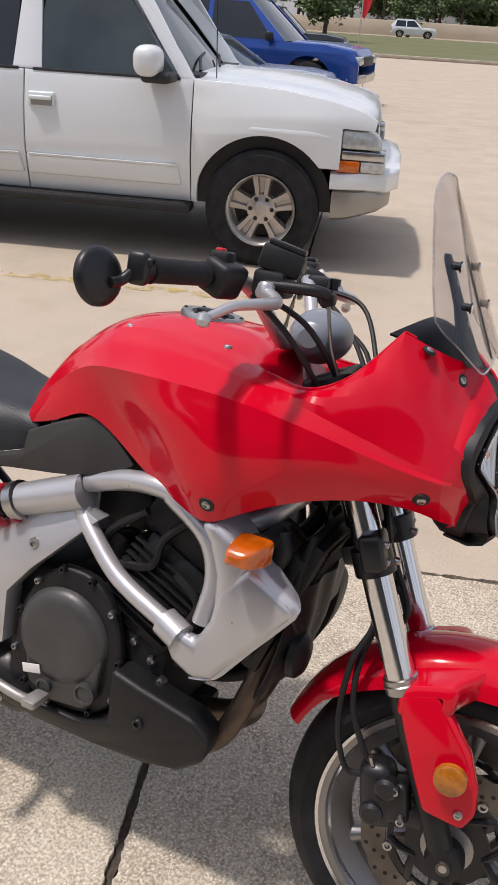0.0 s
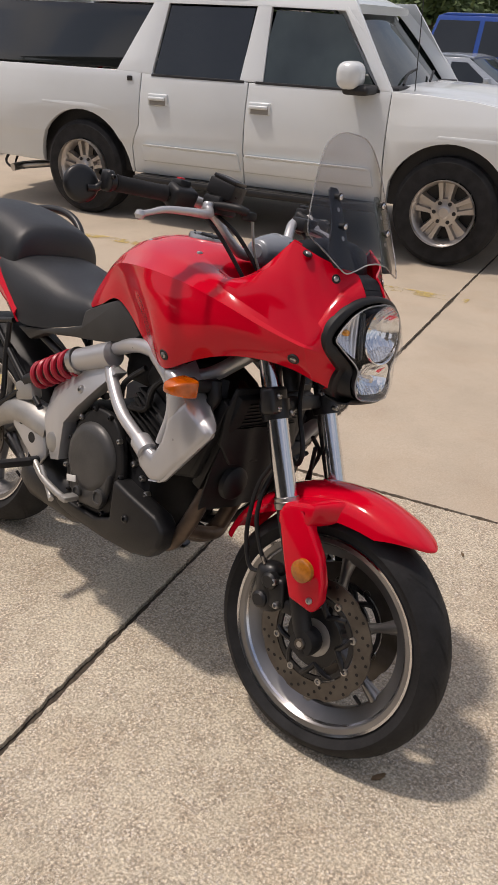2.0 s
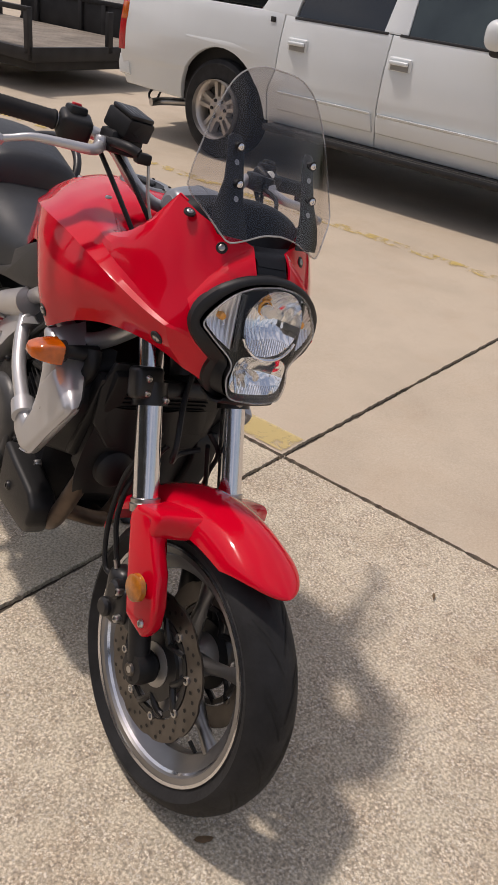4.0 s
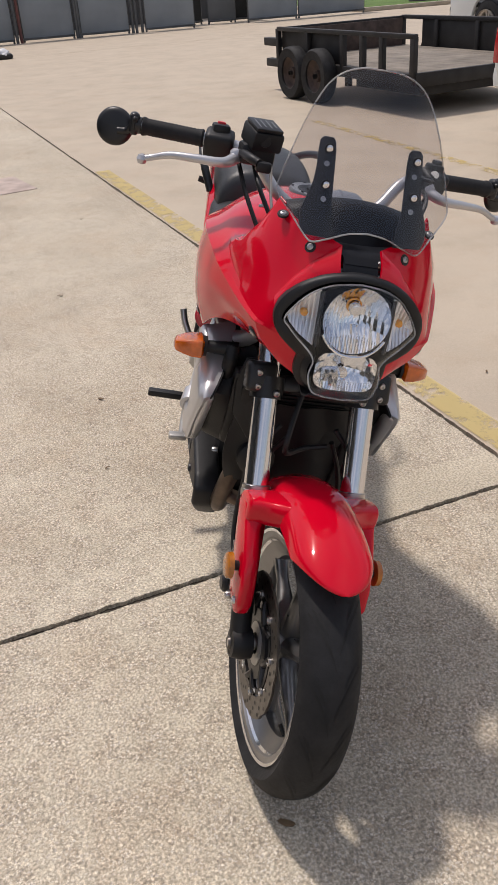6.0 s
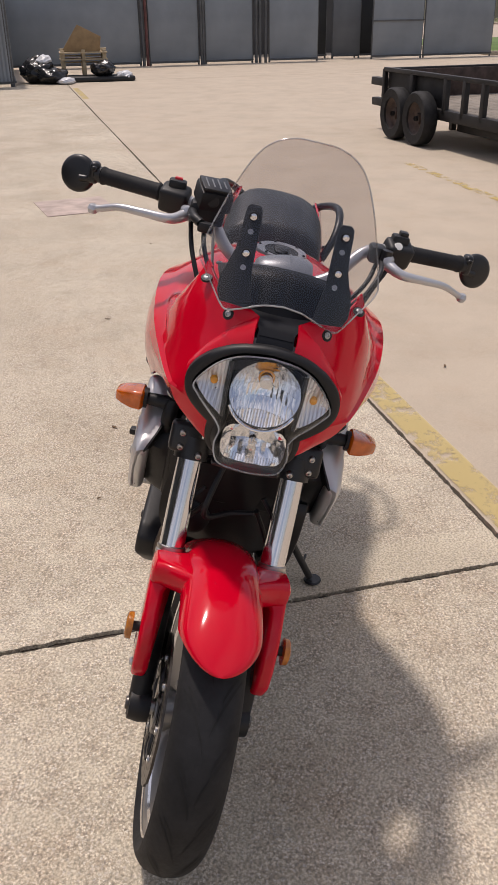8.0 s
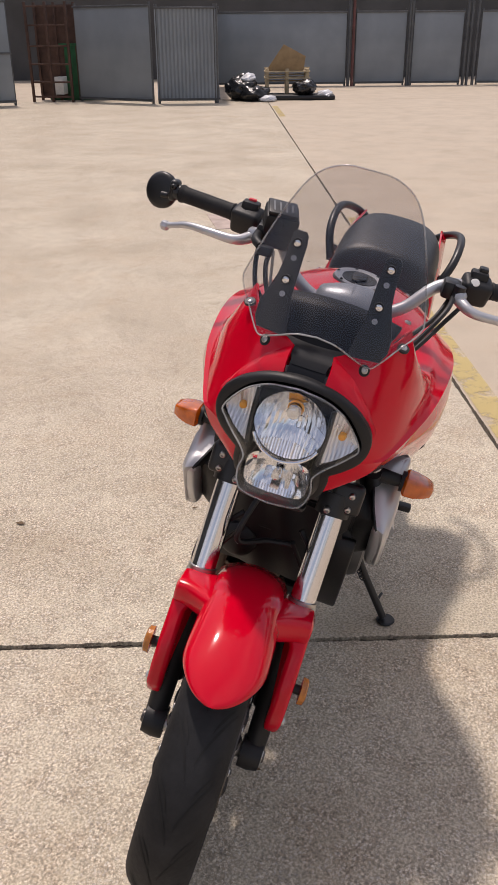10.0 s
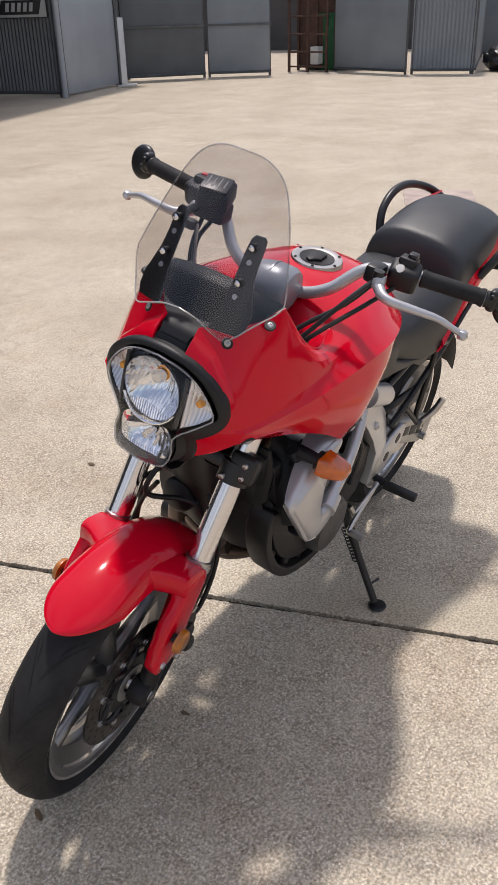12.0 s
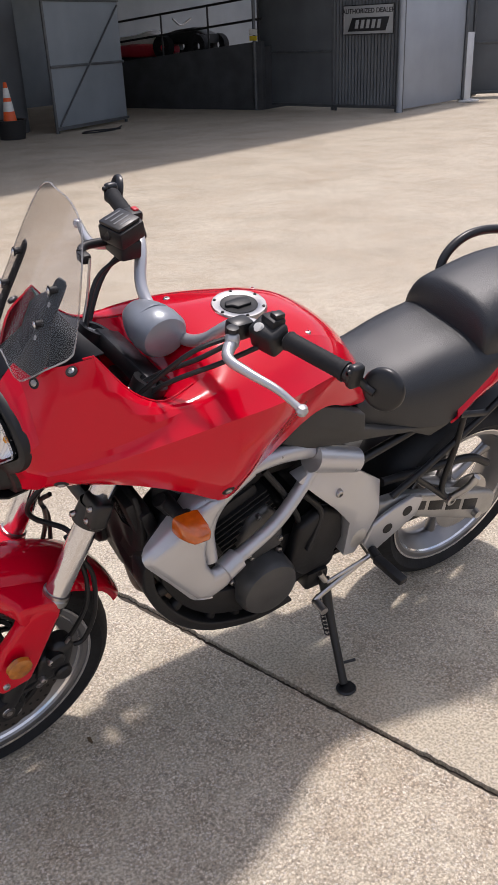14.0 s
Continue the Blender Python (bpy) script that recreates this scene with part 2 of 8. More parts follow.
LENS = glass("clear_lens", (0.97, 0.98, 0.99), 0.0, 0.03)

# ---- ground: slab frame (u along the parking rows, v across) ----
SLAB_TURN = 17.6
SLAB = pose(-0.25, 1.0, 0, 0, 0, SLAB_TURN)


def at(u, v, z=0.0, turn=0.0):
    """A pose in the lot's own axes."""
    return SLAB @ pose(u, v, z, 0, 0, turn)


def concrete(name, light, dark, stone_amount, tint):
    """Exposed-aggregate concrete: cream mortar, mixed pebbles, broad stains."""
    m = bpy.data.materials.new(name)
    m.use_nodes = True
    n, l = m.node_tree.nodes, m.node_tree.links
    b = n["Principled BSDF"]
    geo = n.new("ShaderNodeNewGeometry")
    big = n.new("ShaderNodeTexNoise")
    big.inputs["Scale"].default_value, big.inputs["Detail"].default_value = 1.15, 7.0
    mid = n.new("ShaderNodeTexNoise")
    mid.inputs["Scale"].default_value, mid.inputs["Detail"].default_value = 14.0, 8.0
    vor = n.new("ShaderNodeTexVoronoi")
    vor.inputs["Scale"].default_value = 168.0
    vor2 = n.new("ShaderNodeTexVoronoi")
    vor2.inputs["Scale"].default_value = 92.0
    for t in (big, mid):
        l.new(geo.outputs["Position"], t.inputs["Vector"])
    warp = n.new("ShaderNodeTexNoise")
    warp.inputs["Scale"].default_value, warp.inputs["Detail"].default_value = 210.0, 3.0
    l.new(geo.outputs["Position"], warp.inputs["Vector"])
    warped = n.new("ShaderNodeVectorMath")
    warped.operation = "MULTIPLY_ADD"
    warped.inputs[1].default_value = (0.012, 0.012, 0.012)
    l.new(warp.outputs["Color"], warped.inputs[0])
    l.new(geo.outputs["Position"], warped.inputs[2])
    for t in (vor, vor2):
        l.new(warped.outputs["Vector"], t.inputs["Vector"])
    base = n.new("ShaderNodeMix")
    base.data_type = "RGBA"
    base.inputs["A"].default_value, base.inputs["B"].default_value = (*dark, 1), (*light, 1)
    mr = n.new("ShaderNodeMapRange")
    mr.inputs["From Min"].default_value, mr.inputs["From Max"].default_value = 0.32, 0.68
    l.new(big.outputs["Fac"], mr.inputs["Value"])
    l.new(mr.outputs["Result"], base.inputs["Factor"])
    # pebbles in several colours, some standing out
    ramp = n.new("ShaderNodeValToRGB")
    cr = ramp.color_ramp
    cr.interpolation = "CONSTANT"
    cr.elements[0].position, cr.elements[0].color = 0.0, (0.15, 0.115, 0.080, 1)
    cr.elements[1].position, cr.elements[1].color = 0.13, (0.33, 0.25, 0.17, 1)
    for p, c in ((0.28, (0.56, 0.48, 0.36)), (0.50, (0.67, 0.60, 0.47)), (0.76, (0.24, 0.20, 0.165)), (0.90, (0.72, 0.67, 0.57))):
        e = cr.elements.new(p)
        e.color = (*c, 1)
    sep = n.new("ShaderNodeSeparateColor")
    l.new(vor.outputs["Color"], sep.inputs["Color"])
    l.new(sep.outputs["Red"], ramp.inputs["Fac"])
    # worn brown matrix in the gaps between them
    gap = n.new("ShaderNodeTexVoronoi")
    gap.feature = "DISTANCE_TO_EDGE"
    gap.inputs["Scale"].default_value = 168.0
    l.new(warped.outputs["Vector"], gap.inputs["Vector"])
    gapr = n.new("ShaderNodeMapRange")
    gapr.inputs["From Min"].default_value, gapr.inputs["From Max"].default_value = 0.02, 0.15
    l.new(gap.outputs["Distance"], gapr.inputs["Value"])
    peb = n.new("ShaderNodeMix")
    peb.data_type = "RGBA"
    peb.inputs["A"].default_value = (0.27, 0.212, 0.152, 1)
    l.new(gapr.outputs["Result"], peb.inputs["Factor"])
    l.new(ramp.outputs["Color"], peb.inputs["B"])
    stone = n.new("ShaderNodeMix")
    stone.data_type = "RGBA"
    l.new(base.outputs["Result"], stone.inputs["A"])
    l.new(peb.outputs["Result"], stone.inputs["B"])
    amt = n.new("ShaderNodeMapRange")
    amt.inputs["From Min"].default_value, amt.inputs["From Max"].default_value = 0.30, 0.62
    amt.inputs["To Min"].default_value, amt.inputs["To Max"].default_value = 0.35 * stone_amount, stone_amount
    l.new(mid.outputs["Fac"], amt.inputs["Value"])
    # a hand-trowelled band along the cross joint
    dot = n.new("ShaderNodeVectorMath")
    dot.operation = "DOT_PRODUCT"
    dot.inputs[1].default_value = (0.9532, 0.3024, 0)
    l.new(geo.outputs["Position"], dot.inputs[0])
    wob = n.new("ShaderNodeMath")
    wob.operation = "MULTIPLY_ADD"
    wob.inputs[1].default_value, wob.inputs[2].default_value = 0.10, -0.05
    l.new(mid.outputs["Fac"], wob.inputs[0])
    sm = n.new("ShaderNodeMath")
    l.new(dot.outputs["Value"], sm.inputs[0])
    l.new(wob.outputs[0], sm.inputs[1])
    band = n.new("ShaderNodeMapRange")
    band.inputs["From Min"].default_value, band.inputs["From Max"].default_value = -0.15, -0.12
    l.new(sm.outputs[0], band.inputs["Value"])
    band2 = n.new("ShaderNodeMapRange")
    band2.inputs["From Min"].default_value, band2.inputs["From Max"].default_value = 0.05, 0.075
    band2.inputs["To Min"].default_value, band2.inputs["To Max"].default_value = 1.0, 0.0
    l.new(sm.outputs[0], band2.inputs["Value"])
    bb = n.new("ShaderNodeMath")
    bb.operation = "MULTIPLY"
    l.new(band.outputs["Result"], bb.inputs[0])
    l.new(band2.outputs["Result"], bb.inputs[1])
    dv = n.new("ShaderNodeVectorMath")
    dv.operation = "DOT_PRODUCT"
    dv.inputs[1].default_value = (-0.3024, 0.9532, 0)
    l.new(geo.outputs["Position"], dv.inputs[0])
    vlim = n.new("ShaderNodeMapRange")
    vlim.inputs["From Min"].default_value, vlim.inputs["From Max"].default_value = -0.35, 0.15
    l.new(dv.outputs["Value"], vlim.inputs["Value"])
    bv = n.new("ShaderNodeMath")
    bv.operation = "MULTIPLY"
    l.new(bb.outputs[0], bv.inputs[0])
    l.new(vlim.outputs["Result"], bv.inputs[1])
    calm = n.new("ShaderNodeMapRange")
    calm.inputs["To Min"].default_value, calm.inputs["To Max"].default_value = 1.0, 0.25
    l.new(bv.outputs[0], calm.inputs["Value"])
    amt2 = n.new("ShaderNodeMath")
    amt2.operation = "MULTIPLY"
    l.new(amt.outputs["Result"], amt2.inputs[0])
    l.new(calm.outputs["Result"], amt2.inputs[1])
    l.new(amt2.outputs[0], stone.inputs["Factor"])
    # larger pebbles
    sep2 = n.new("ShaderNodeSeparateColor")
    l.new(vor2.outputs["Color"], sep2.inputs["Color"])
    pick = n.new("ShaderNodeMath")
    pick.operation = "GREATER_THAN"
    pick.inputs[1].default_value = 0.70
    l.new(sep2.outputs["Green"], pick.inputs[0])
    near = n.new("ShaderNodeMath")
    near.operation = "LESS_THAN"
    near.inputs[1].default_value = 0.36
    l.new(vor2.outputs["Distance"], near.inputs[0])
    both = n.new("ShaderNodeMath")
    both.operation = "MULTIPLY"
    l.new(pick.outputs[0], both.inputs[0])
    l.new(near.outputs[0], both.inputs[1])
    scl = n.new("ShaderNodeMath")
    scl.operation = "MULTIPLY"
    scl.inputs[1].default_value = 0.95 * stone_amount
    l.new(both.outputs[0], scl.inputs[0])
    bigmix = n.new("ShaderNodeMix")
    bigmix.data_type = "RGBA"
    l.new(stone.outputs["Result"], bigmix.inputs["A"])
    ramp2 = n.new("ShaderNodeValToRGB")
    ramp2.color_ramp.elements[0].color, ramp2.color_ramp.elements[1].color = (0.20, 0.15, 0.105, 1), (0.72, 0.67, 0.58, 1)
    l.new(sep2.outputs["Blue"], ramp2.inputs["Fac"])
    l.new(ramp2.outputs["Color"], bigmix.inputs["B"])
    l.new(scl.outputs[0], bigmix.inputs["Factor"])
    tintn = n.new("ShaderNodeMix")
    tintn.data_type, tintn.blend_type = "RGBA", "MULTIPLY"
    tintn.inputs["Factor"].default_value = 1.0
    tintn.inputs["B"].default_value = (*tint, 1)
    l.new(bigmix.outputs["Result"], tintn.inputs["A"])
    # fine dark stains
    st = n.new("ShaderNodeTexNoise")
    st.inputs["Scale"].default_value, st.inputs["Detail"].default_value = 2.6, 9.0
    l.new(geo.outputs["Position"], st.inputs["Vector"])
    sr = n.new("ShaderNodeMapRange")
    sr.inputs["From Min"].default_value, sr.inputs["From Max"].default_value = 0.32, 0.56
    sr.inputs["To Min"].default_value, sr.inputs["To Max"].default_value = 0.90, 1.0
    l.new(st.outputs["Fac"], sr.inputs["Value"])
    stm = n.new("ShaderNodeMix")
    stm.data_type, stm.blend_type = "RGBA", "MULTIPLY"
    stm.inputs["Factor"].default_value = 1.0
    l.new(tintn.outputs["Result"], stm.inputs["A"])
    l.new(sr.outputs["Result"], stm.inputs["B"])
    rust = n.new("ShaderNodeTexNoise")
    rust.inputs["Scale"].default_value, rust.inputs["Detail"].default_value, rust.inputs["Roughness"].default_value = 3.7, 8.0, 0.62
    shift = n.new("ShaderNodeVectorMath")
    shift.inputs[1].default_value = (31.0, 17.0, 5.0)
    l.new(geo.outputs["Position"], shift.inputs[0])
    l.new(shift.outputs["Vector"], rust.inputs["Vector"])
    rr = n.new("ShaderNodeMapRange")
    rr.inputs["From Min"].default_value, rr.inputs["From Max"].default_value = 0.50, 0.72
    rr.inputs["To Max"].default_value = 0.25 + 0.20 * stone_amount
    l.new(rust.outputs["Fac"], rr.inputs["Value"])
    rusty = n.new("ShaderNodeMix")
    rusty.data_type, rusty.blend_type = "RGBA", "MULTIPLY"
    rusty.inputs["B"].default_value = (0.86, 0.74, 0.64, 1)
    l.new(rr.outputs["Result"], rusty.inputs["Factor"])
    l.new(stm.outputs["Result"], rusty.inputs["A"])
    grit = n.new("ShaderNodeTexNoise")
    grit.inputs["Scale"].default_value, grit.inputs["Detail"].default_value = 150.0, 4.0
    l.new(geo.outputs["Position"], grit.inputs["Vector"])
    gritr = n.new("ShaderNodeMapRange")
    gritr.inputs["From Min"].default_value, gritr.inputs["From Max"].default_value = 0.36, 0.60
    gritr.inputs["To Min"].default_value, gritr.inputs["To Max"].default_value = 1.0 - 0.62 * stone_amount, 1.0 + 0.10 * stone_amount
    l.new(grit.outputs["Fac"], gritr.inputs["Value"])
    gritm = n.new("ShaderNodeMix")
    gritm.data_type, gritm.blend_type = "RGBA", "MULTIPLY"
    gritm.inputs["Factor"].default_value = 1.0
    l.new(rusty.outputs["Result"], gritm.inputs["A"])
    l.new(gritr.outputs["Result"], gritm.inputs["B"])
    l.new(gritm.outputs["Result"], b.inputs["Base Color"])
    b.inputs["Roughness"].default_value = 0.85
    bp = n.new("ShaderNodeBump")
    bp.inputs["Strength"].default_value, bp.inputs["Distance"].default_value = 0.15 + 0.35 * stone_amount, 0.003
    l.new(grit.outputs["Fac"], bp.inputs["Height"])
    l.new(bp.outputs["Normal"], b.inputs["Normal"])
    return m


AGG = concrete("aggregate_concrete", (0.61, 0.555, 0.425), (0.43, 0.37, 0.265), 0.66, (1.22, 1.215, 1.24))
SMOOTH = concrete("smooth_concrete", (0.485, 0.415, 0.310), (0.445, 0.378, 0.28), 0.12, (1.08, 1.07, 1.10))
JOINT = mat("joint_filler", (0.035, 0.028, 0.022), 0.9, 0, 0.5, 75, 0.9, 140, col2=(0.095, 0.075, 0.055))
PAVED = mat("far_pavement", (0.46, 0.38, 0.30), 0.9, 0, 0.04, 0.4, 0.1, 40, detail=8)


def sheet(u0, u1, v0, v1, z, name, material, label, cat):
    bm = bmesh.new()
    bm.faces.new([bm.verts.new(p) for p in ((u0, v0, 0), (u1, v0, 0), (u1, v1, 0), (u0, v1, 0))])
    return solid(name, bm, material, label, cat, at(0, 0, z), kind="structure", smooth=0)


sheet(-600, 600, -600, 600, -0.06, "ground", PAVED, "tan concrete lot reaching to the horizon", "ground")
pavement = thing("pavement", "cast concrete slabs with dirt-filled joints", "pavement", at(0, 0), kind="structure")
bm = bmesh.new()
bm.faces.new([bm.verts.new(p) for p in ((-42, -26, 0), (16, -26, 0), (16, 40, 0), (-42, 40, 0))])
part("joint_filler", moved(bm, Matrix.Translation((0, 0, -0.014))), JOINT, pavement, "", 0)


def edge_run(a, b, gap, jag):
    """Points along a slab's edge, finely chipped near the motorcycle."""
    a, b = Vector(a), Vector(b)
    n = (b - a).length
    d = (b - a).normalized()
    side = Vector((-d.y, d.x))
    out, s = [], 0.0
    while s < n - 1e-6:
        p = a + d * s
        near = p.length < 4.0
        step = 0.009 if near else (0.15 if p.length < 9 else 2.0)
        if jag:
            q = p + side * (gap * (0.72 + 0.40 * noise.noise(Vector((p.x * 4, p.y * 4, 3.3))) + 0.28 * noise.noise(Vector((p.x * 27, p.y * 27, 7.7))) + 0.36 * noise.noise(Vector((p.x * 83, p.y * 83, 1.7)))))
        else:
            q = p + side * gap
        out.append(q)
        s += step
    return out


def concrete_slab(u0, u1, v0, v1, material):
    g = 0.0142
    c = [(u0, v0), (u1, v0), (u1, v1), (u0, v1)]
    ring = []
    for i in range(4):
        ring += edge_run(c[i], c[(i + 1) % 4], g, True)
    bm = bmesh.new()
    top = [bm.verts.new((p.x, p.y, -0.0005)) for p in ring]
    low = [bm.verts.new((p.x, p.y, -0.05)) for p in ring]
    bm.faces.new(top)
    m = len(ring)
    for i in range(m):
        bm.faces.new((top[i], low[i], low[(i + 1) % m], top[(i + 1) % m]))
    bmesh.ops.triangulate(bm, faces=[f for f in bm.faces if len(f.verts) > 4])
    bmesh.ops.recalc_face_normals(bm, faces=bm.faces)
    return part("concrete_slab", bm, material, pavement, "", 0)


US, VS = [-42, -20.5, 0, 16], [-26, -13, 0, 13.5, 40]
for i in range(3):
    for j in range(4):
        concrete_slab(US[i], US[i + 1], VS[j], VS[j + 1], AGG if VS[j + 1] <= 0 and US[i + 1] > -20 else SMOOTH)

# ---- the motorcycle ----
LEAN_ANGLE = 13.0
AX_F, AX_R = Vector((0.7075, 0, 0.296)), Vector((-0.7075, 0, 0.308))
STEER_DIR = Vector((-0.4163, 0, 0.9092))
STEER_AT = Vector((0.674, 0, 0.296))
STEER = Matrix.Translation(STEER_AT) @ Matrix.Rotation(radians(4.5), 4, STEER_DIR) @ Matrix.Translation(-STEER_AT)
bike = thing("motorcycle", "red and silver sport touring motorcycle leaning on its side stand", "motorcycle", pose(0, 0, 0, -LEAN_ANGLE, 0, 0))


def fork_x(z):
    return 0.706 - 0.458 * (z - 0.296)


GROOVE = mat("groove_shade_black", (0.005, 0.005, 0.005), 0.8, 0, 0.2, 9)


def wheel(name, at, r, half, rim_w, spokes, m, disc_r, disc_y, sides, hub_r=0.045):
    """Tyre with grooves, cast rim with spokes, hub and brake discs."""
    def put(n, bm, mt, parent, label=""):
        return part(n, moved(bm, m @ Matrix.Translation(at)), mt, parent, label)
    w = put(name, lathe([(hub_r * 0.5, -0.07), (hub_r, -0.07), (hub_r, -0.045), (hub_r * 0.8, -0.03), (hub_r * 0.8, 0.03), (hub_r, 0.045), (hub_r, 0.07), (hub_r * 0.5, 0.07)], 24, closed=True), CAST, bike)
    bead = 0.229
    prof = [(bead + 0.002, -rim_w * 0.80)]
    for k in range(17):
        a = -1.32 + 2.64 * k / 16
        prof.append((r - half * 0.86 + half * 0.86 * math.cos(a) ** 0.9, half * math.sin(a) / math.sin(1.32)))
    prof.append((bead + 0.002, rim_w * 0.80))
    prof.insert(1, (bead + 0.013, -rim_w * 0.98))
    prof.insert(-1, (bead + 0.013, rim_w * 0.98))
    put("tyre", lathe(prof, 72), RUBBER, w, "worn black road tyre")
    # tread grooves as thin strips laid on the crown, their shade painted near-black
    g = bmesh.new()
    for k in range(32):
        for s in (-1, 1):
            base = 2 * math.pi * (k + (0.5 if s > 0 else 0)) / 32
            quad = []
            for u in range(9):
                f = u / 8
                lat = s * half * ((0.05 + 0.78 * f) if k % 2 else (0.30 + 0.42 * f))
                ph = base + (0.34 if k % 2 else 0.16) * f ** 0.8
                rr = r - half * 0.86 + half * 0.86 * math.sqrt(max(0.05, 1 - (lat / half) ** 2 * 0.9)) + 0.0012
                ww = 0.0105 * (0.35 + 0.65 * math.sin(math.pi * (0.15 + 0.8 * f)))
                quad.append([g.verts.new(((rr) * math.cos(ph + e * ww / r), lat, rr * math.sin(ph + e * ww / r))) for e in (-0.5, 0.5)])
            for a, b in zip(quad, quad[1:]):
                g.faces.new((a[0], a[1], b[1], b[0]))
    put("tread_groove", g, GROOVE, w)
    c = rim_w
    put("rim", lathe([(bead + 0.008, -c), (bead + 0.010, -c + 0.004), (bead - 0.004, -c + 0.010), (bead - 0.016, -c + 0.016), (bead - 0.030, -0.014), (bead - 0.034, 0), (bead - 0.030, 0.014), (bead - 0.016, c - 0.016), (bead - 0.004, c - 0.010), (bead + 0.010, c - 0.004), (bead + 0.008, c), (bead - 0.008, c - 0.002), (bead - 0.022, c - 0.02), (bead - 0.045, 0.012), (bead - 0.048, 0), (bead - 0.045, -0.012), (bead - 0.022, -c + 0.02), (bead - 0.008, -c + 0.002)], 72, closed=True), RIM, w, "silver cast rim")
    for s in (-1, 1):
        put("rim_lip", lathe([(bead + 0.004, s * (c + 0.001)), (bead + 0.010, s * (c + 0.003)), (bead + 0.0125, s * (c - 0.002)), (bead + 0.010, s * (c - 0.006))], 72, closed=True), CHROME, w)
        put("rim_step", lathe([(bead - 0.016, s * (c - 0.012)), (bead - 0.012, s * (c - 0.007)), (bead - 0.0085, s * (c - 0.010)), (bead - 0.012, s * (c - 0.016))], 72, closed=True), CHROME, w)
    for k in range(spokes):
        a = 2 * math.pi * k / spokes + 0.5
        d = Vector((math.cos(a), 0, math.sin(a)))
        t = Vector((-d.z, 0, d.x))
        rows = []
        for rad, ww, hh in ((hub_r * 0.75, 0.024, 0.026), (0.09, 0.014, 0.020), (0.14, 0.011, 0.014), (bead - 0.04, 0.020, 0.017)):
            ring = []
            for q in range(10):
                b = 2 * math.pi * q / 10
                ring.append(d * rad + t * ww * math.cos(b) + Vector((0, hh * math.sin(b), 0)))
            rows.append(ring)
        put("spoke", skin(rows, closed_v=True), RIM, w)
    put("valve_stem", tube([(0.128, -0.006, -0.128), (0.112, -0.014, -0.112)], 0.0045, 8, curved=False), BLACK, w)
    for y in sides:
        o = disc_r
        prof2 = [(o - 0.044, y - 0.0025), (o, y - 0.0025), (o, y + 0.0025), (o - 0.044, y + 0.0025)]
        b = lathe(prof2, 90, closed=True)
        for v in b.verts:
            rad = math.hypot(v.co.x, v.co.z)
            if rad > o - 0.002:
                a = math.atan2(v.co.z, v.co.x)
                f = 1 - 0.030 * max(0, math.sin(9 * a)) ** 6
                v.co.x *= f
                v.co.z *= f
        disc = put("brake_disc", b, DISC, w, "drilled petal brake disc")
        holes = bmesh.new()
        for k in range(54):
            a = 2 * math.pi * k / 54
            rad = o - 0.0085 - 0.0115 * (k % 3)
            s = 1 if y > 0 else -1
            holes2 = lathe([(0, 0), (0.0041, 0)], 8, "y", (rad * math.cos(a), y + s * 0.0032, rad * math.sin(a)))
            holes = join(holes, holes2)
        put("drill_hole", holes, BLACK, disc)
        carrier = put("disc_carrier", lathe([(0.040, y - 0.004), (0.072, y - 0.004), (0.072, y + 0.004), (0.040, y + 0.004)], 40, closed=True), BLACK_SATIN, disc)
        put("carrier_ring", lathe([(o - 0.058, y - 0.0035), (o - 0.047, y - 0.0035), (o - 0.047, y + 0.0035), (o - 0.058, y + 0.0035)], 60, closed=True), BLACK_SATIN, disc)
        for k in range(5):
            a = 2 * math.pi * k / 5
            for off in (0.42, -0.42):
                p0 = Vector((0.062 * math.cos(a), y, 0.062 * math.sin(a)))
                p1 = Vector(((o - 0.050) * math.cos(a + off), y, (o - 0.050) * math.sin(a + off)))
                put("carrier_arm", tube([p0, p0.lerp(p1, 0.5) * 1.06, p1], 0.007, 8), BLACK_SATIN, disc)
        for k in range(8):
            a = 2 * math.pi * (k + 0.5) / 8
            s = 1 if y > 0 else -1
            put("disc_button", lathe([(0, 0.003 * s), (0.004, 0.003 * s), (0.005, 0.0065 * s), (0.0085, 0.006 * s), (0.0095, -0.004 * s)], 14, "y", ((o - 0.046) * math.cos(a), y, (o - 0.046) * math.sin(a))), STEEL, disc)
    return w


front_wheel = wheel("front_wheel", AX_F, 0.300, 0.060, 0.047, 6, STEER, 0.150, 0.064, (-0.064, 0.064))
rear_wheel = wheel("rear_wheel", AX_R, 0.314, 0.080, 0.062, 6, Matrix(), 0.110, 0.07, (-0.075,))
front_wheel["label"], rear_wheel["label"] = "front cast wheel with twin discs", "rear cast wheel with wide tyre"


def steered(name, bm, material, parent=None, label=""):
    return part(name, moved(bm, STEER), material, parent or bike, label)


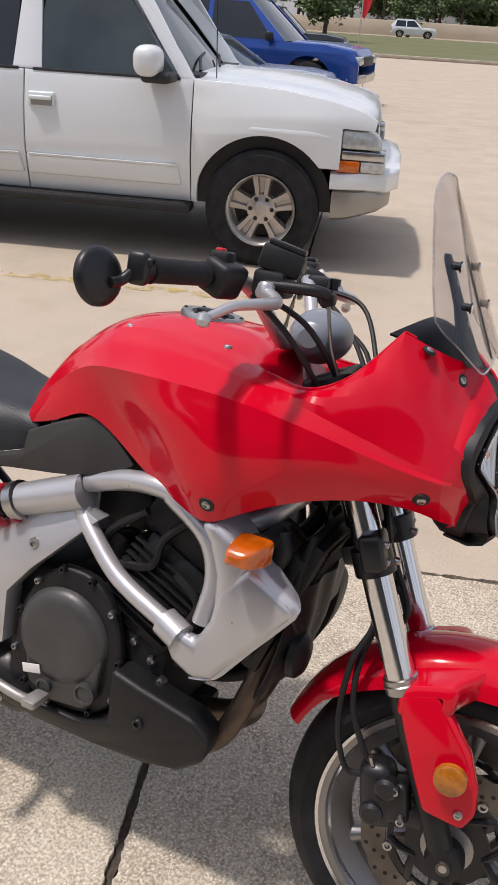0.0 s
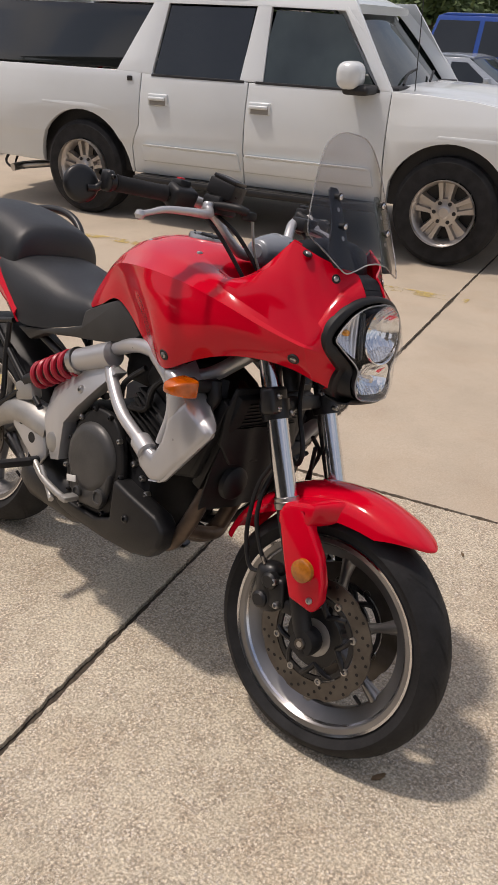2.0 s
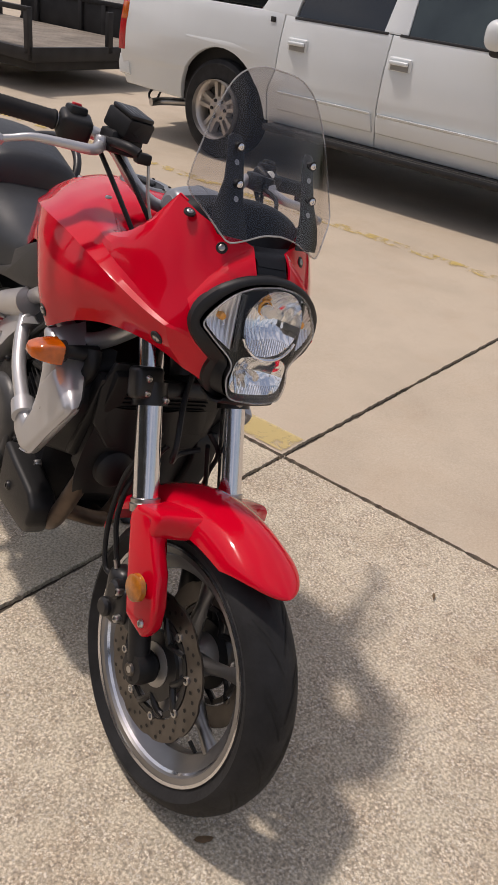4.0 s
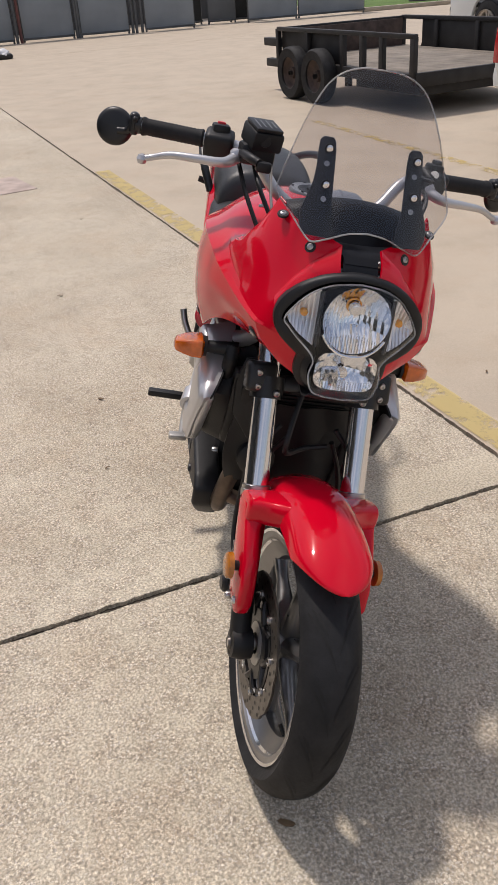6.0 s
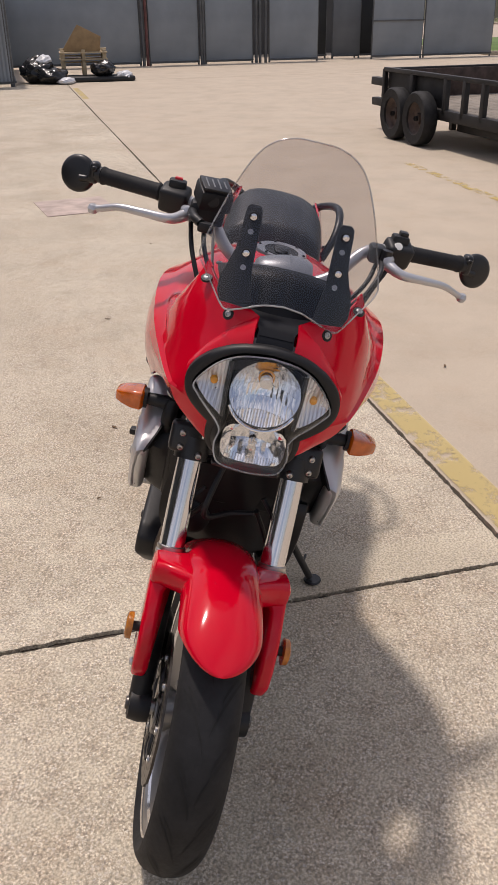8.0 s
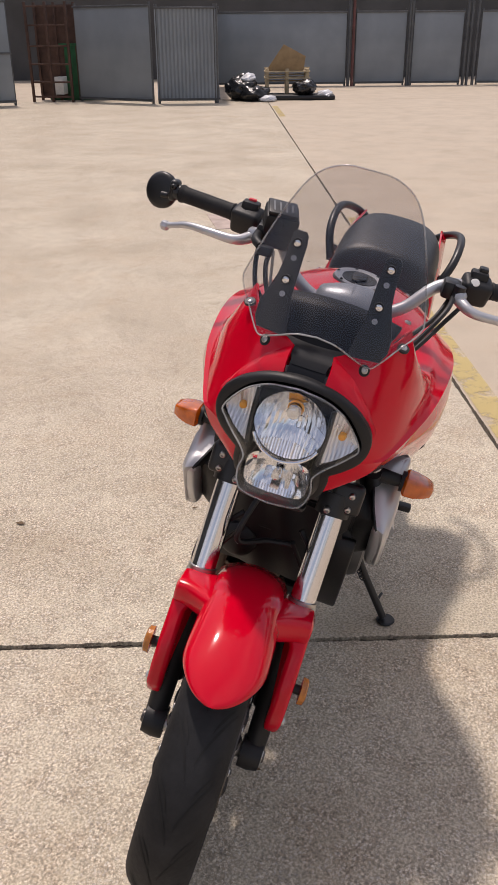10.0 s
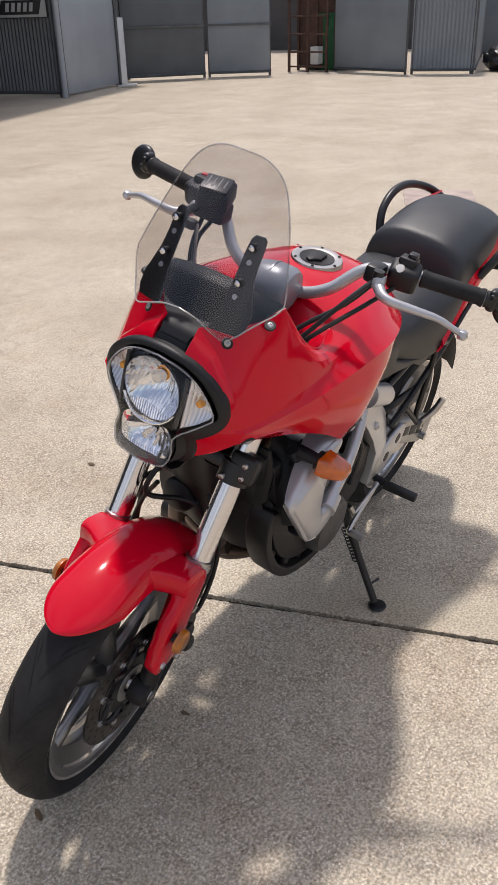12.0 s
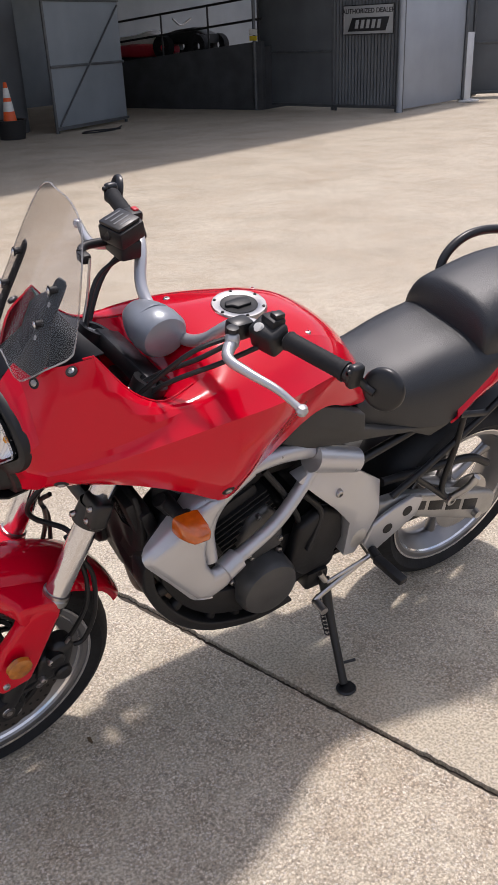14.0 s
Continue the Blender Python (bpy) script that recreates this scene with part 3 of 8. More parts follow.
# fork legs, clamps, axle
for s in (-1, 1):
    y = 0.104 * s
    top = Vector((fork_x(1.045), y, 1.045))
    leg = steered("fork_stanchion", tube([(fork_x(0.575), y, 0.575), top], 0.0255, 24, curved=False), CHROME, label="polished chrome fork tube")
    steered("dust_seal", moved(lathe([(0.025, -0.012), (0.0300, -0.012), (0.0305, 0.002), (0.0285, 0.004), (0.0290, 0.012), (0.025, 0.014)], 24, "z"), Matrix.Translation((fork_x(0.583), y, 0.583)) @ pose(0, 0, 0, 0, -24.6, 0)), STEEL, leg)
    steered("fork_slider", tube([(fork_x(0.275), y, 0.275), (fork_x(0.40), y, 0.40), (fork_x(0.58), y, 0.58)], 0.028, 20, radii=[0.021, 0.023, 0.027]), BLACK)
    # lower clamp
    for zc, rr in ((0.775, 0.034), (1.03, 0.034)):
        steered("fork_clamp", moved(lathe([(0.022, -0.022), (rr, -0.022), (rr, 0.022), (0.022, 0.022)], 24, "z", closed=True), Matrix.Translation((fork_x(zc), y, zc)) @ pose(0, 0, 0, 0, -24.6, 0)), BLACK_SATIN)
        steered("clamp_bolt", bolt((fork_x(zc) + 0.036, y - 0.012 * s, zc + 0.004), 0.007, 0.006, "x"), STEEL)
for s in (-1, 1):
    block = steered("clamp_block", box((0.488, 0.122 * s, 0.798), (0.040, 0.062, 0.062), 0.010, (0, -20, 0), 3), BLACK_SATIN)
    for z, x in ((0.813, 0.506), (0.786, 0.513)):
        steered("clamp_bolt", bolt((x, 0.130 * s, z), 0.0065, 0.004, "x"), STEEL, block)
for zc in (0.775, 1.03):
    steered("triple_clamp", moved(box((0, 0, 0), (0.062, 0.20, 0.034), 0.008), Matrix.Translation((fork_x(zc) - 0.025, 0, zc)) @ pose(0, 0, 0, 0, -24.6, 0)), BLACK_SATIN)
steered("axle", lathe([(0, -0.128), (0.009, -0.128), (0.012, -0.124), (0.016, -0.122), (0.016, 0.122), (0.012, 0.128), (0, 0.128)], 20, "y", AX_F), STEEL)
for s in (-1, 1):
    steered("axle_nut", lathe([(0.006, 0.122 * s), (0.007, 0.128 * s), (0.012, 0.129 * s), (0.014, 0.125 * s), (0.014, 0.118 * s)], 18, "y", AX_F), DISC)
    steered("axle_lug", lathe([(0.014, 0.080 * s), (0.032, 0.080 * s), (0.034, 0.100 * s), (0.030, 0.122 * s), (0.014, 0.124 * s)], 24, "y", AX_F, closed=True), BLACK)

# front fender
rows = []
for k in range(35):
    f = (k / 34) ** 1.7
    a = radians(56 + 102 * f)
    r0 = 0.350 + 0.006 * math.sin(math.pi * f)
    w = 0.077 * max(0.04, (1 - (1 - min(1, f / 0.19)) ** 2) ** 0.55) * min(1, 0.72 + 1.6 * (1 - f))
    drop = 0.072 * (0.42 + 0.58 * math.sin(math.pi * min(1, max(0, (f + 0.05) * 1.1)))) * min(1, 0.15 + 5 * f)
    ring = []
    for j in range(17):
        b = math.pi * j / 16
        lat = w * math.cos(b)
        rad = r0 - drop * (1 - math.sin(b) ** 0.75)
        ring.append((AX_F.x + rad * math.cos(a), lat, AX_F.z + rad * math.sin(a)))
    rows.append(ring)
fender = steered("front_fender", skin(rows, 0.003), RED, label="glossy red front fender")
GUARD = [(0.573, 0.571), (0.590, 0.584), (0.606, 0.592), (0.631, 0.602), (0.652, 0.580), (0.671, 0.556), (0.706, 0.512), (0.730, 0.457), (0.736, 0.412), (0.720, 0.379), (0.653, 0.388), (0.632, 0.432), (0.614, 0.473), (0.592, 0.525)]
for s in (-1, 1):
    g = slab(GUARD, 0.088, 0.136, 0.010, seg=3)
    for v in g.verts:
        if v.co.y < 0.11 and v.co.z < 0.56:
            v.co.y += 0.016
    shoulder = []
    for y, cx, cz, hx, hz in ((0.046, 0.632, 0.586, 0.070, 0.026), (0.062, 0.634, 0.584, 0.074, 0.030), (0.078, 0.630, 0.579, 0.064, 0.032), (0.095, 0.626, 0.577, 0.054, 0.032), (0.115, 0.622, 0.577, 0.047, 0.031), (0.130, 0.622, 0.576, 0.044, 0.030), (0.1350, 0.622, 0.575, 0.038, 0.024), (0.1355, 0.622, 0.575, 0.024, 0.014)):
        ring = []
        for k in range(24):
            a = 2 * math.pi * k / 24
            c, sn = math.cos(a), math.sin(a)
            xx = cx + hx * abs(c) ** 0.6 * (1 if c > 0 else -1)
            ring.append((xx, y, cz + 0.30 * (xx - cx) + hz * abs(sn) ** 0.55 * (1 if sn > 0 else -1)))
        shoulder.append(ring)
    br = join(g, skin(shoulder, closed_v=True))
    guard = steered("fork_guard", br if s > 0 else mirrored(br), RED, label="red plastic fork guard")
    steered("reflector", lathe([(0, 0.013 * s), (0.022, 0.013 * s), (0.026, 0.010 * s), (0.027, 0), (0.0, -0.002 * s)], 28, "y", (0.684, 0.150 * s, 0.474)), AMBER_DARK, guard, "round amber reflector")
    steered("reflector_stem", tube([(0.684, 0.128 * s, 0.474), (0.684, 0.152 * s, 0.474)], 0.010, 10, curved=False), BLACK, guard)
    steered("guard_bolt", bolt((0.709, 0.137 * s, 0.408), 0.008, 0.005, "y", s), STEEL, guard)
    # caliper
    cal = box((0.577, 0.092 * s, 0.372), (0.064, 0.060, 0.120), 0.024, (0, -12, 0), 3)
    cal = join(cal, box((0.607, 0.098 * s, 0.372), (0.05, 0.045, 0.075), 0.012, (0, -12, 0), 3), box((0.630, 0.1 * s, 0.35), (0.06, 0.02, 0.03), 0.006))
    caliper = steered("brake_caliper", cal, BLACK_SATIN, label="black brake caliper")
    for px, pz in ((0.590, 0.398), (0.575, 0.345)):
        steered("caliper_piston", lathe([(0, 0.010 * s), (0.014, 0.010 * s), (0.020, 0.005 * s), (0.022, -0.012 * s)], 20, "y", (px, 0.122 * s, pz)), BLACK_SATIN, caliper)
    steered("bleed_nipple", tube([(0.560, 0.112 * s, 0.425), (0.553, 0.116 * s, 0.442)], 0.004, 8, curved=False), STEEL, caliper)
    for dz in (0.402, 0.352):
        steered("caliper_bolt", bolt((0.604 + 0.02 * (0.402 - dz) / 0.05, 0.124 * s, dz), 0.009, 0.008, "y", s), STEEL, caliper)
    steered("brake_hose", tube([(0.50, 0.06 * s, 0.70), (0.508, 0.095 * s, 0.655), (0.487, 0.105 * s, 0.59), (0.487, 0.108 * s, 0.48), (0.515, 0.106 * s, 0.40), (0.555, 0.102 * s, 0.40)], 0.0055, 8), BLACK)
    steered("brake_hose", tube([(0.52, 0.05 * s, 0.68), (0.500, 0.09 * s, 0.60), (0.505, 0.107 * s, 0.52), (0.535, 0.106 * s, 0.45), (0.56, 0.105 * s, 0.42)], 0.0055, 8), BLACK)
steered("brake_hose", tube([(0.47, 0.0, 0.86), (0.50, -0.03, 0.78), (0.55, -0.055, 0.70), (0.545, -0.05, 0.66), (0.50, 0.0, 0.65), (0.50, 0.05, 0.66)], 0.006, 8), BLACK)

# handlebar and controls
BAR = [(0.19, -0.405, 1.178), (0.225, -0.25, 1.180), (0.255, -0.17, 1.170), (0.285, -0.115, 1.115), (0.290, -0.06, 1.085), (0.292, 0, 1.082), (0.290, 0.06, 1.085), (0.285, 0.115, 1.115), (0.255, 0.17, 1.170), (0.225, 0.25, 1.180), (0.19, 0.405, 1.178)]
BAR = [(x - 0.033, y, z) for x, y, z in BAR]
steered("handlebar", tube(BAR, 0.0125, 16, 8), SILVER, label="silver tubular handlebar")
for s in (-1, 1):
    def P(x, y, z):
        return (x, y * s, z)
    prof = [(0.0125, 0), (0.0165, 0), (0.0185, 0.004), (0.0165, 0.010)]
    for k in range(14):
        prof += [(0.0172, 0.014 + 0.0075 * k), (0.0160, 0.0175 + 0.0075 * k)]
    prof += [(0.0185, 0.122), (0.0185, 0.127), (0.010, 0.128)]
    gd = (Vector(P(0.157, 0.405, 1.178)) - Vector(P(0.192, 0.25, 1.180))).normalized()
    rot = Vector((0, 0, 1)).rotation_difference(gd).to_matrix().to_4x4()
    grip = steered("grip", moved(lathe(prof, 20, "z"), Matrix.Translation(Vector(P(0.188, 0.268, 1.180))) @ rot), RUBBER, label="black ribbed rubber grip")
    steered("bar_end", moved(lathe([(0.006, 0.128), (0.0165, 0.129), (0.017, 0.140), (0.012, 0.146), (0, 0.147)], 18, "z"), Matrix.Translation(Vector(P(0.188, 0.268, 1.180))) @ rot), BLACK_SATIN, grip)
    sw = join(box(P(0.205, 0.238, 1.178), (0.048, 0.060, 0.052), 0.010, (0, 20, 12 * s), 3), box(P(0.20, 0.238, 1.205), (0.03, 0.036, 0.022), 0.005))
    switch = steered("switch_housing", sw, BLACK, label="black handlebar switch housing")
    if s < 0:
        steered("kill_switch", box(P(0.196, 0.238, 1.2165), (0.012, 0.016, 0.007), 0.002), RED_MARK, switch)
        mc = steered("brake_reservoir", join(box((0.268, -0.165, 1.215), (0.066, 0.066, 0.038), 0.006, (0, 12, 14)), box((0.262, -0.17, 1.18), (0.05, 0.07, 0.04), 0.008)), BLACK, label="square brake fluid reservoir")
        steered("reservoir_cap", box((0.274, -0.165, 1.237), (0.058, 0.058, 0.008), 0.003, (0, 12, 14)), BLACK_SATIN, mc)
        for k, w in enumerate((0.040, 0.034, 0.040, 0.028)):
            steered("cap_bar", moved(box((0, -0.018 + 0.012 * k, 0.0042), (w, 0.0030, 0.0006), 0), pose(0.274, -0.165, 1.237, 0, 12, 14)), INNER_GREY, mc)
        steered("sight_glass", lathe([(0, 0.004), (0.011, 0.004), (0.012, 0.001)], 16, "x", (0.299, -0.165, 1.212)), BLACK_SATIN, mc)
    else:
        steered("clutch_clamp", join(box((0.235, 0.19, 1.175), (0.045, 0.035, 0.036), 0.008), lathe([(0.011, -0.014), (0.011, 0.012), (0, 0.014)], 14, "z", (0.262, 0.205, 1.18)) ), BLACK_SATIN)
        steered("horn_button", moved(lathe([(0, 0.006), (0.008, 0.005), (0.010, 0.0), (0.010, -0.004)], 18, "z"), Matrix.Translation((0.226, 0.232, 1.196)) @ pose(0, 0, 0, 0, 50, 0)), WHITE_PLASTIC, switch, "small white button")
        steered("switch_button", box((0.196, 0.243, 1.219), (0.022, 0.018, 0.010), 0.003), BLACK_SATIN, switch)
    blade = []
    L = [Vector(P(*p)) for p in ((0.258, 0.205, 1.168), (0.292, 0.238, 1.158), (0.285, 0.29, 1.155), (0.268, 0.34, 1.150), (0.255, 0.372, 1.138), (0.248, 0.392, 1.130))]
    steered("clutch_lever" if s > 0 else "brake_lever", tube(L, 0.007, 12, 6, [0.013, 0.010, 0.0085, 0.0072, 0.0062, 0.007]), SILVER, label="polished alloy hand lever")
    steered("lever_ball", moved(lathe([(0, -0.011), (0.008, -0.008), (0.0112, 0), (0.008, 0.008), (0, 0.011)], 14, "z"), Matrix.Translation(L[-1])), SILVER)
    steered("lever_pivot", lathe([(0, 0.012), (0.009, 0.011), (0.013, 0.006), (0.013, -0.012)], 18, "z", P(0.264, 0.210, 1.172)), SILVER)
    # bar-end mirror
    mc_ = Vector(P(0.122, 0.446, 1.163))
    clamp = steered("mirror_clamp", join(box(P(0.156, 0.409, 1.180), (0.030, 0.020, 0.044), 0.008, (0, 0, 0), 3), bolt(P(0.172, 0.409, 1.190), 0.006, 0.004, "x"), tube([P(0.155, 0.408, 1.182), P(0.14, 0.42, 1.162), mc_ + Vector((0.012, -0.006 * s, -0.006))], 0.0075, 10)), BLACK_SATIN)
    nrm = Vector(P(0.93, 0.30, 0.18)).normalized()
    rr = Vector((0, 0, 1)).rotation_difference(nrm).to_matrix().to_4x4()
    mir = steered("mirror", moved(lathe([(0, 0.0090), (0.028, 0.0078), (0.0350, 0.005), (0.0382, 0), (0.0382, -0.006), (0.036, -0.008)], 48, "z"), Matrix.Translation(mc_) @ rr), BLACK_SATIN, label="round black bar-end mirror")
    steered("mirror_glass", moved(lathe([(0, -0.007), (0.0362, -0.007)], 40, "z"), Matrix.Translation(mc_) @ rr), CHROME, mir)
# cables
for pts in ([(0.255, -0.17, 1.16), (0.33, -0.16, 1.12), (0.39, -0.10, 1.02), (0.43, -0.05, 0.92)], [(0.24, -0.20, 1.16), (0.31, -0.18, 1.10), (0.38, -0.12, 0.99), (0.42, -0.06, 0.90)],
            [(0.245, 0.20, 1.17), (0.33, 0.185, 1.15), (0.385, 0.13, 1.06), (0.43, 0.06, 0.95)], [(0.225, 0.20, 1.165), (0.30, 0.17, 1.12), (0.37, 0.10, 1.05), (0.42, 0.05, 0.95)],
            [(0.205, 0.24, 1.165), (0.27, 0.20, 1.12), (0.36, 0.15, 1.07), (0.40, 0.08, 0.98)]):
    steered("control_cable", tube(pts, 0.0048, 8), BLACK)
steered("adjuster_rod", tube([(0.345, -0.155, 1.175), (0.36, -0.14, 1.10), (0.385, -0.12, 1.04)], 0.003, 8), STEEL)
steered("bar_knob", join(tube([(0.26, -0.20, 1.178), (0.33, -0.195, 1.182), (0.352, -0.18, 1.178)], 0.009, 10), box((0.35, -0.17, 1.172), (0.02, 0.03, 0.02), 0.005)), BLACK)
# outline of the headlamp, half of it: (y, z)
LAMP_RAW = [(0, 1.058), (0.045, 1.051), (0.080, 1.033), (0.106, 1.005), (0.122, 0.976), (0.112, 0.962), (0.094, 0.946), (0.072, 0.928), (0.062, 0.912), (0.066, 0.890), (0.062, 0.868), (0.048, 0.854), (0, 0.850)]


LAMP = [(p.x, p.y) for p in smooth_path(LAMP_RAW, 4)]
LAMP[0] = (0, LAMP[0][1])


def lamp_x(y, z):
    return 0.634 + (1.058 - z) * 0.15 - 1.9 * y * y


def surround_ring(out, dx):
    full = [(y, z) for y, z in LAMP] + [(-y, z) for y, z in LAMP[-2:0:-1]]
    n = len(full)
    edge = []
    for i, (y, z) in enumerate(full):
        a, b = Vector(full[i - 1]), Vector(full[(i + 1) % n])
        t = (b - a).normalized()
        edge.append(Vector((y, z)) + Vector((-t.y, t.x)) * (out * (0.9 if z < 0.93 else 1.0 - 0.40 * min(1, max(0, (z - 0.99) / 0.06)))))
    for _ in range(int(out * 400)):
        edge = [edge[i] * 0.5 + (edge[i - 1] + edge[(i + 1) % n]) * 0.25 for i in range(n)]
    res = []
    for q, (y, z) in zip(edge, full):
        res.append((lamp_x(y, z) + dx - 0.40 * max(0, 0.955 - z) * min(1, out / 0.009), q.x, q.y))
    return res



# fuel tank and side fairings: half sections (|y|, z) by station x
TANK = {
    -0.200: [(0, 0.888), (0.05, 0.886), (0.085, 0.880), (0.100, 0.872), (0.108, 0.864), (0.112, 0.857), (0.114, 0.850), (0.115, 0.843)],
    -0.190: [(0, 0.925), (0.05, 0.921), (0.088, 0.908), (0.106, 0.892), (0.114, 0.878), (0.118, 0.866), (0.120, 0.856), (0.120, 0.846)],
    -0.150: [(0, 0.988), (0.05, 0.983), (0.092, 0.966), (0.118, 0.940), (0.130, 0.915), (0.135, 0.892), (0.136, 0.873), (0.134, 0.858)],
    -0.100: [(0, 1.036), (0.055, 1.031), (0.100, 1.013), (0.134, 0.985), (0.149, 0.958), (0.151, 0.928), (0.151, 0.900), (0.149, 0.878)],
    -0.040: [(0, 1.072), (0.060, 1.067), (0.110, 1.050), (0.152, 1.021), (0.174, 0.992), (0.168, 0.957), (0.165, 0.932), (0.163, 0.909)],
    0.020: [(0, 1.088), (0.060, 1.084), (0.115, 1.066), (0.164, 1.036), (0.199, 1.004), (0.182, 0.960), (0.170, 0.920), (0.162, 0.882)],
    0.080: [(0, 1.094), (0.060, 1.090), (0.122, 1.070), (0.180, 1.042), (0.221, 1.011), (0.208, 0.958), (0.182, 0.898), (0.168, 0.843)],
    0.140: [(0, 1.094), (0.060, 1.091), (0.128, 1.070), (0.190, 1.045), (0.236, 1.015), (0.238, 0.958), (0.208, 0.885), (0.183, 0.820)],
    0.200: [(0, 1.088), (0.060, 1.086), (0.132, 1.067), (0.196, 1.045), (0.243, 1.016), (0.253, 0.958), (0.240, 0.872), (0.208, 0.806)],
    0.250: [(0, 1.068), (0.070, 1.067), (0.140, 1.055), (0.200, 1.041), (0.243, 1.014), (0.255, 0.955), (0.250, 0.872), (0.226, 0.803)],
    0.300: [(0, 1.020), (0.080, 1.022), (0.152, 1.042), (0.204, 1.034), (0.240, 1.009), (0.250, 0.950), (0.244, 0.885), (0.221, 0.833)],
    0.360: [(0, 0.960), (0.080, 0.960), (0.170, 1.040), (0.207, 1.021), (0.233, 0.999), (0.241, 0.948), (0.233, 0.902), (0.212, 0.864)],
    0.420: [None, None, (0.164, 1.074), (0.204, 1.005), (0.222, 0.986), (0.224, 0.945), (0.210, 0.912), (0.194, 0.884)],
    0.480: [None, None, (0.143, 1.150), (0.190, 0.987), (0.203, 0.969), (0.201, 0.940), (0.189, 0.916), (0.170, 0.893)],
    0.540: [None, None, (0.108, 1.126), (0.174, 0.969), (0.183, 0.955), (0.178, 0.935), (0.168, 0.915), (0.138, 0.889)],
    0.585: [None, None, (0.036, 1.106), (0.158, 0.958), (0.165, 0.947), (0.158, 0.932), (0.143, 0.908), (0.106, 0.872)],
    0.612: [None, None, (0.022, 1.088), (0.145, 0.953), (0.150, 0.944), (0.144, 0.930), (0.126, 0.904), (0.088, 0.858)],
}


def densify(sec, n):
    """Sections between the given ones and points between theirs; the creases at points 2 and 4 stay crisp."""
    xs = sorted(sec)
    lines = []
    for i in n_ids:
        run = [(x, *sec[x][i]) for x in xs if sec[x][i] is not None]
        if i == 2:
            k = xs.index(0.480)
            lines.append(smooth_path(run[:k + 1], n)[:-1] + smooth_path(run[k:], n))
        else:
            lines.append(smooth_path(run, n))
    return lines


n_ids = range(2, 8)
lines = densify(TANK, 4)
side_rows = []
for j in range(len(lines[0])):
    c = [l[j] for l in lines]
    pts = [c[0]] + [c[0].lerp(c[1], k / 4) + Vector((0, 0.023, 0.012)) * (k * (4 - k) / 8) * min(1, max(0.2, (c[0].x - 0.18) / 0.26)) for k in (1, 2, 3)] + [c[1], c[1].lerp(c[2], 0.5) - Vector((0, 0.0015, 0.001)), c[2] + Vector((0, 0.001, 0))]
    low = smooth_path(c[2:], 3)[1:]
    side_rows.append([tuple(p) for p in pts] + [tuple(p) for p in low])
# even out the surface along its length
for _ in range(4):
    prev = [[Vector(p) for p in r] for r in side_rows]
    for j in range(1, len(side_rows) - 1):
        side_rows[j] = [tuple(prev[j][i] if i == 0 else prev[j][i] * 0.5 + (prev[j - 1][i] + prev[j + 1][i]) * 0.25) for i in range(len(prev[j]))]
# the fairing's front edge follows the lamp's surround
side_rows = [r for r in side_rows if r[0][0] < 0.590]
rim_line = [Vector(p) for p in surround_ring(0.022, -0.014)[:41] if p[1] > 0.026]
rim_at = [0.0]
for p, q in zip(rim_line, rim_line[1:]):
    rim_at.append(rim_at[-1] + (q - p).length)
last = [Vector(p) for p in side_rows[-1]]
last_at = [0.0]
for p, q in zip(last, last[1:]):
    last_at.append(last_at[-1] + (q - p).length)
front_row = []
for d in last_at:
    w = d / last_at[-1] * rim_at[-1]
    front_row.append(Vector([float(np.interp(w, rim_at, [p[i] for p in rim_line])) for i in range(3)]))
for w in (0.3, 0.6, 0.85):
    side_rows.append([tuple(p.lerp(q, w) + Vector((0.002, 0.002, 0.002)) * math.sin(math.pi * w)) for p, q in zip(last, front_row)])
side_rows.append([tuple(q) for q in front_row])
side_rows.append([(x - 0.014, y * 0.93, z - 0.004) for x, y, z in side_rows[-1]])
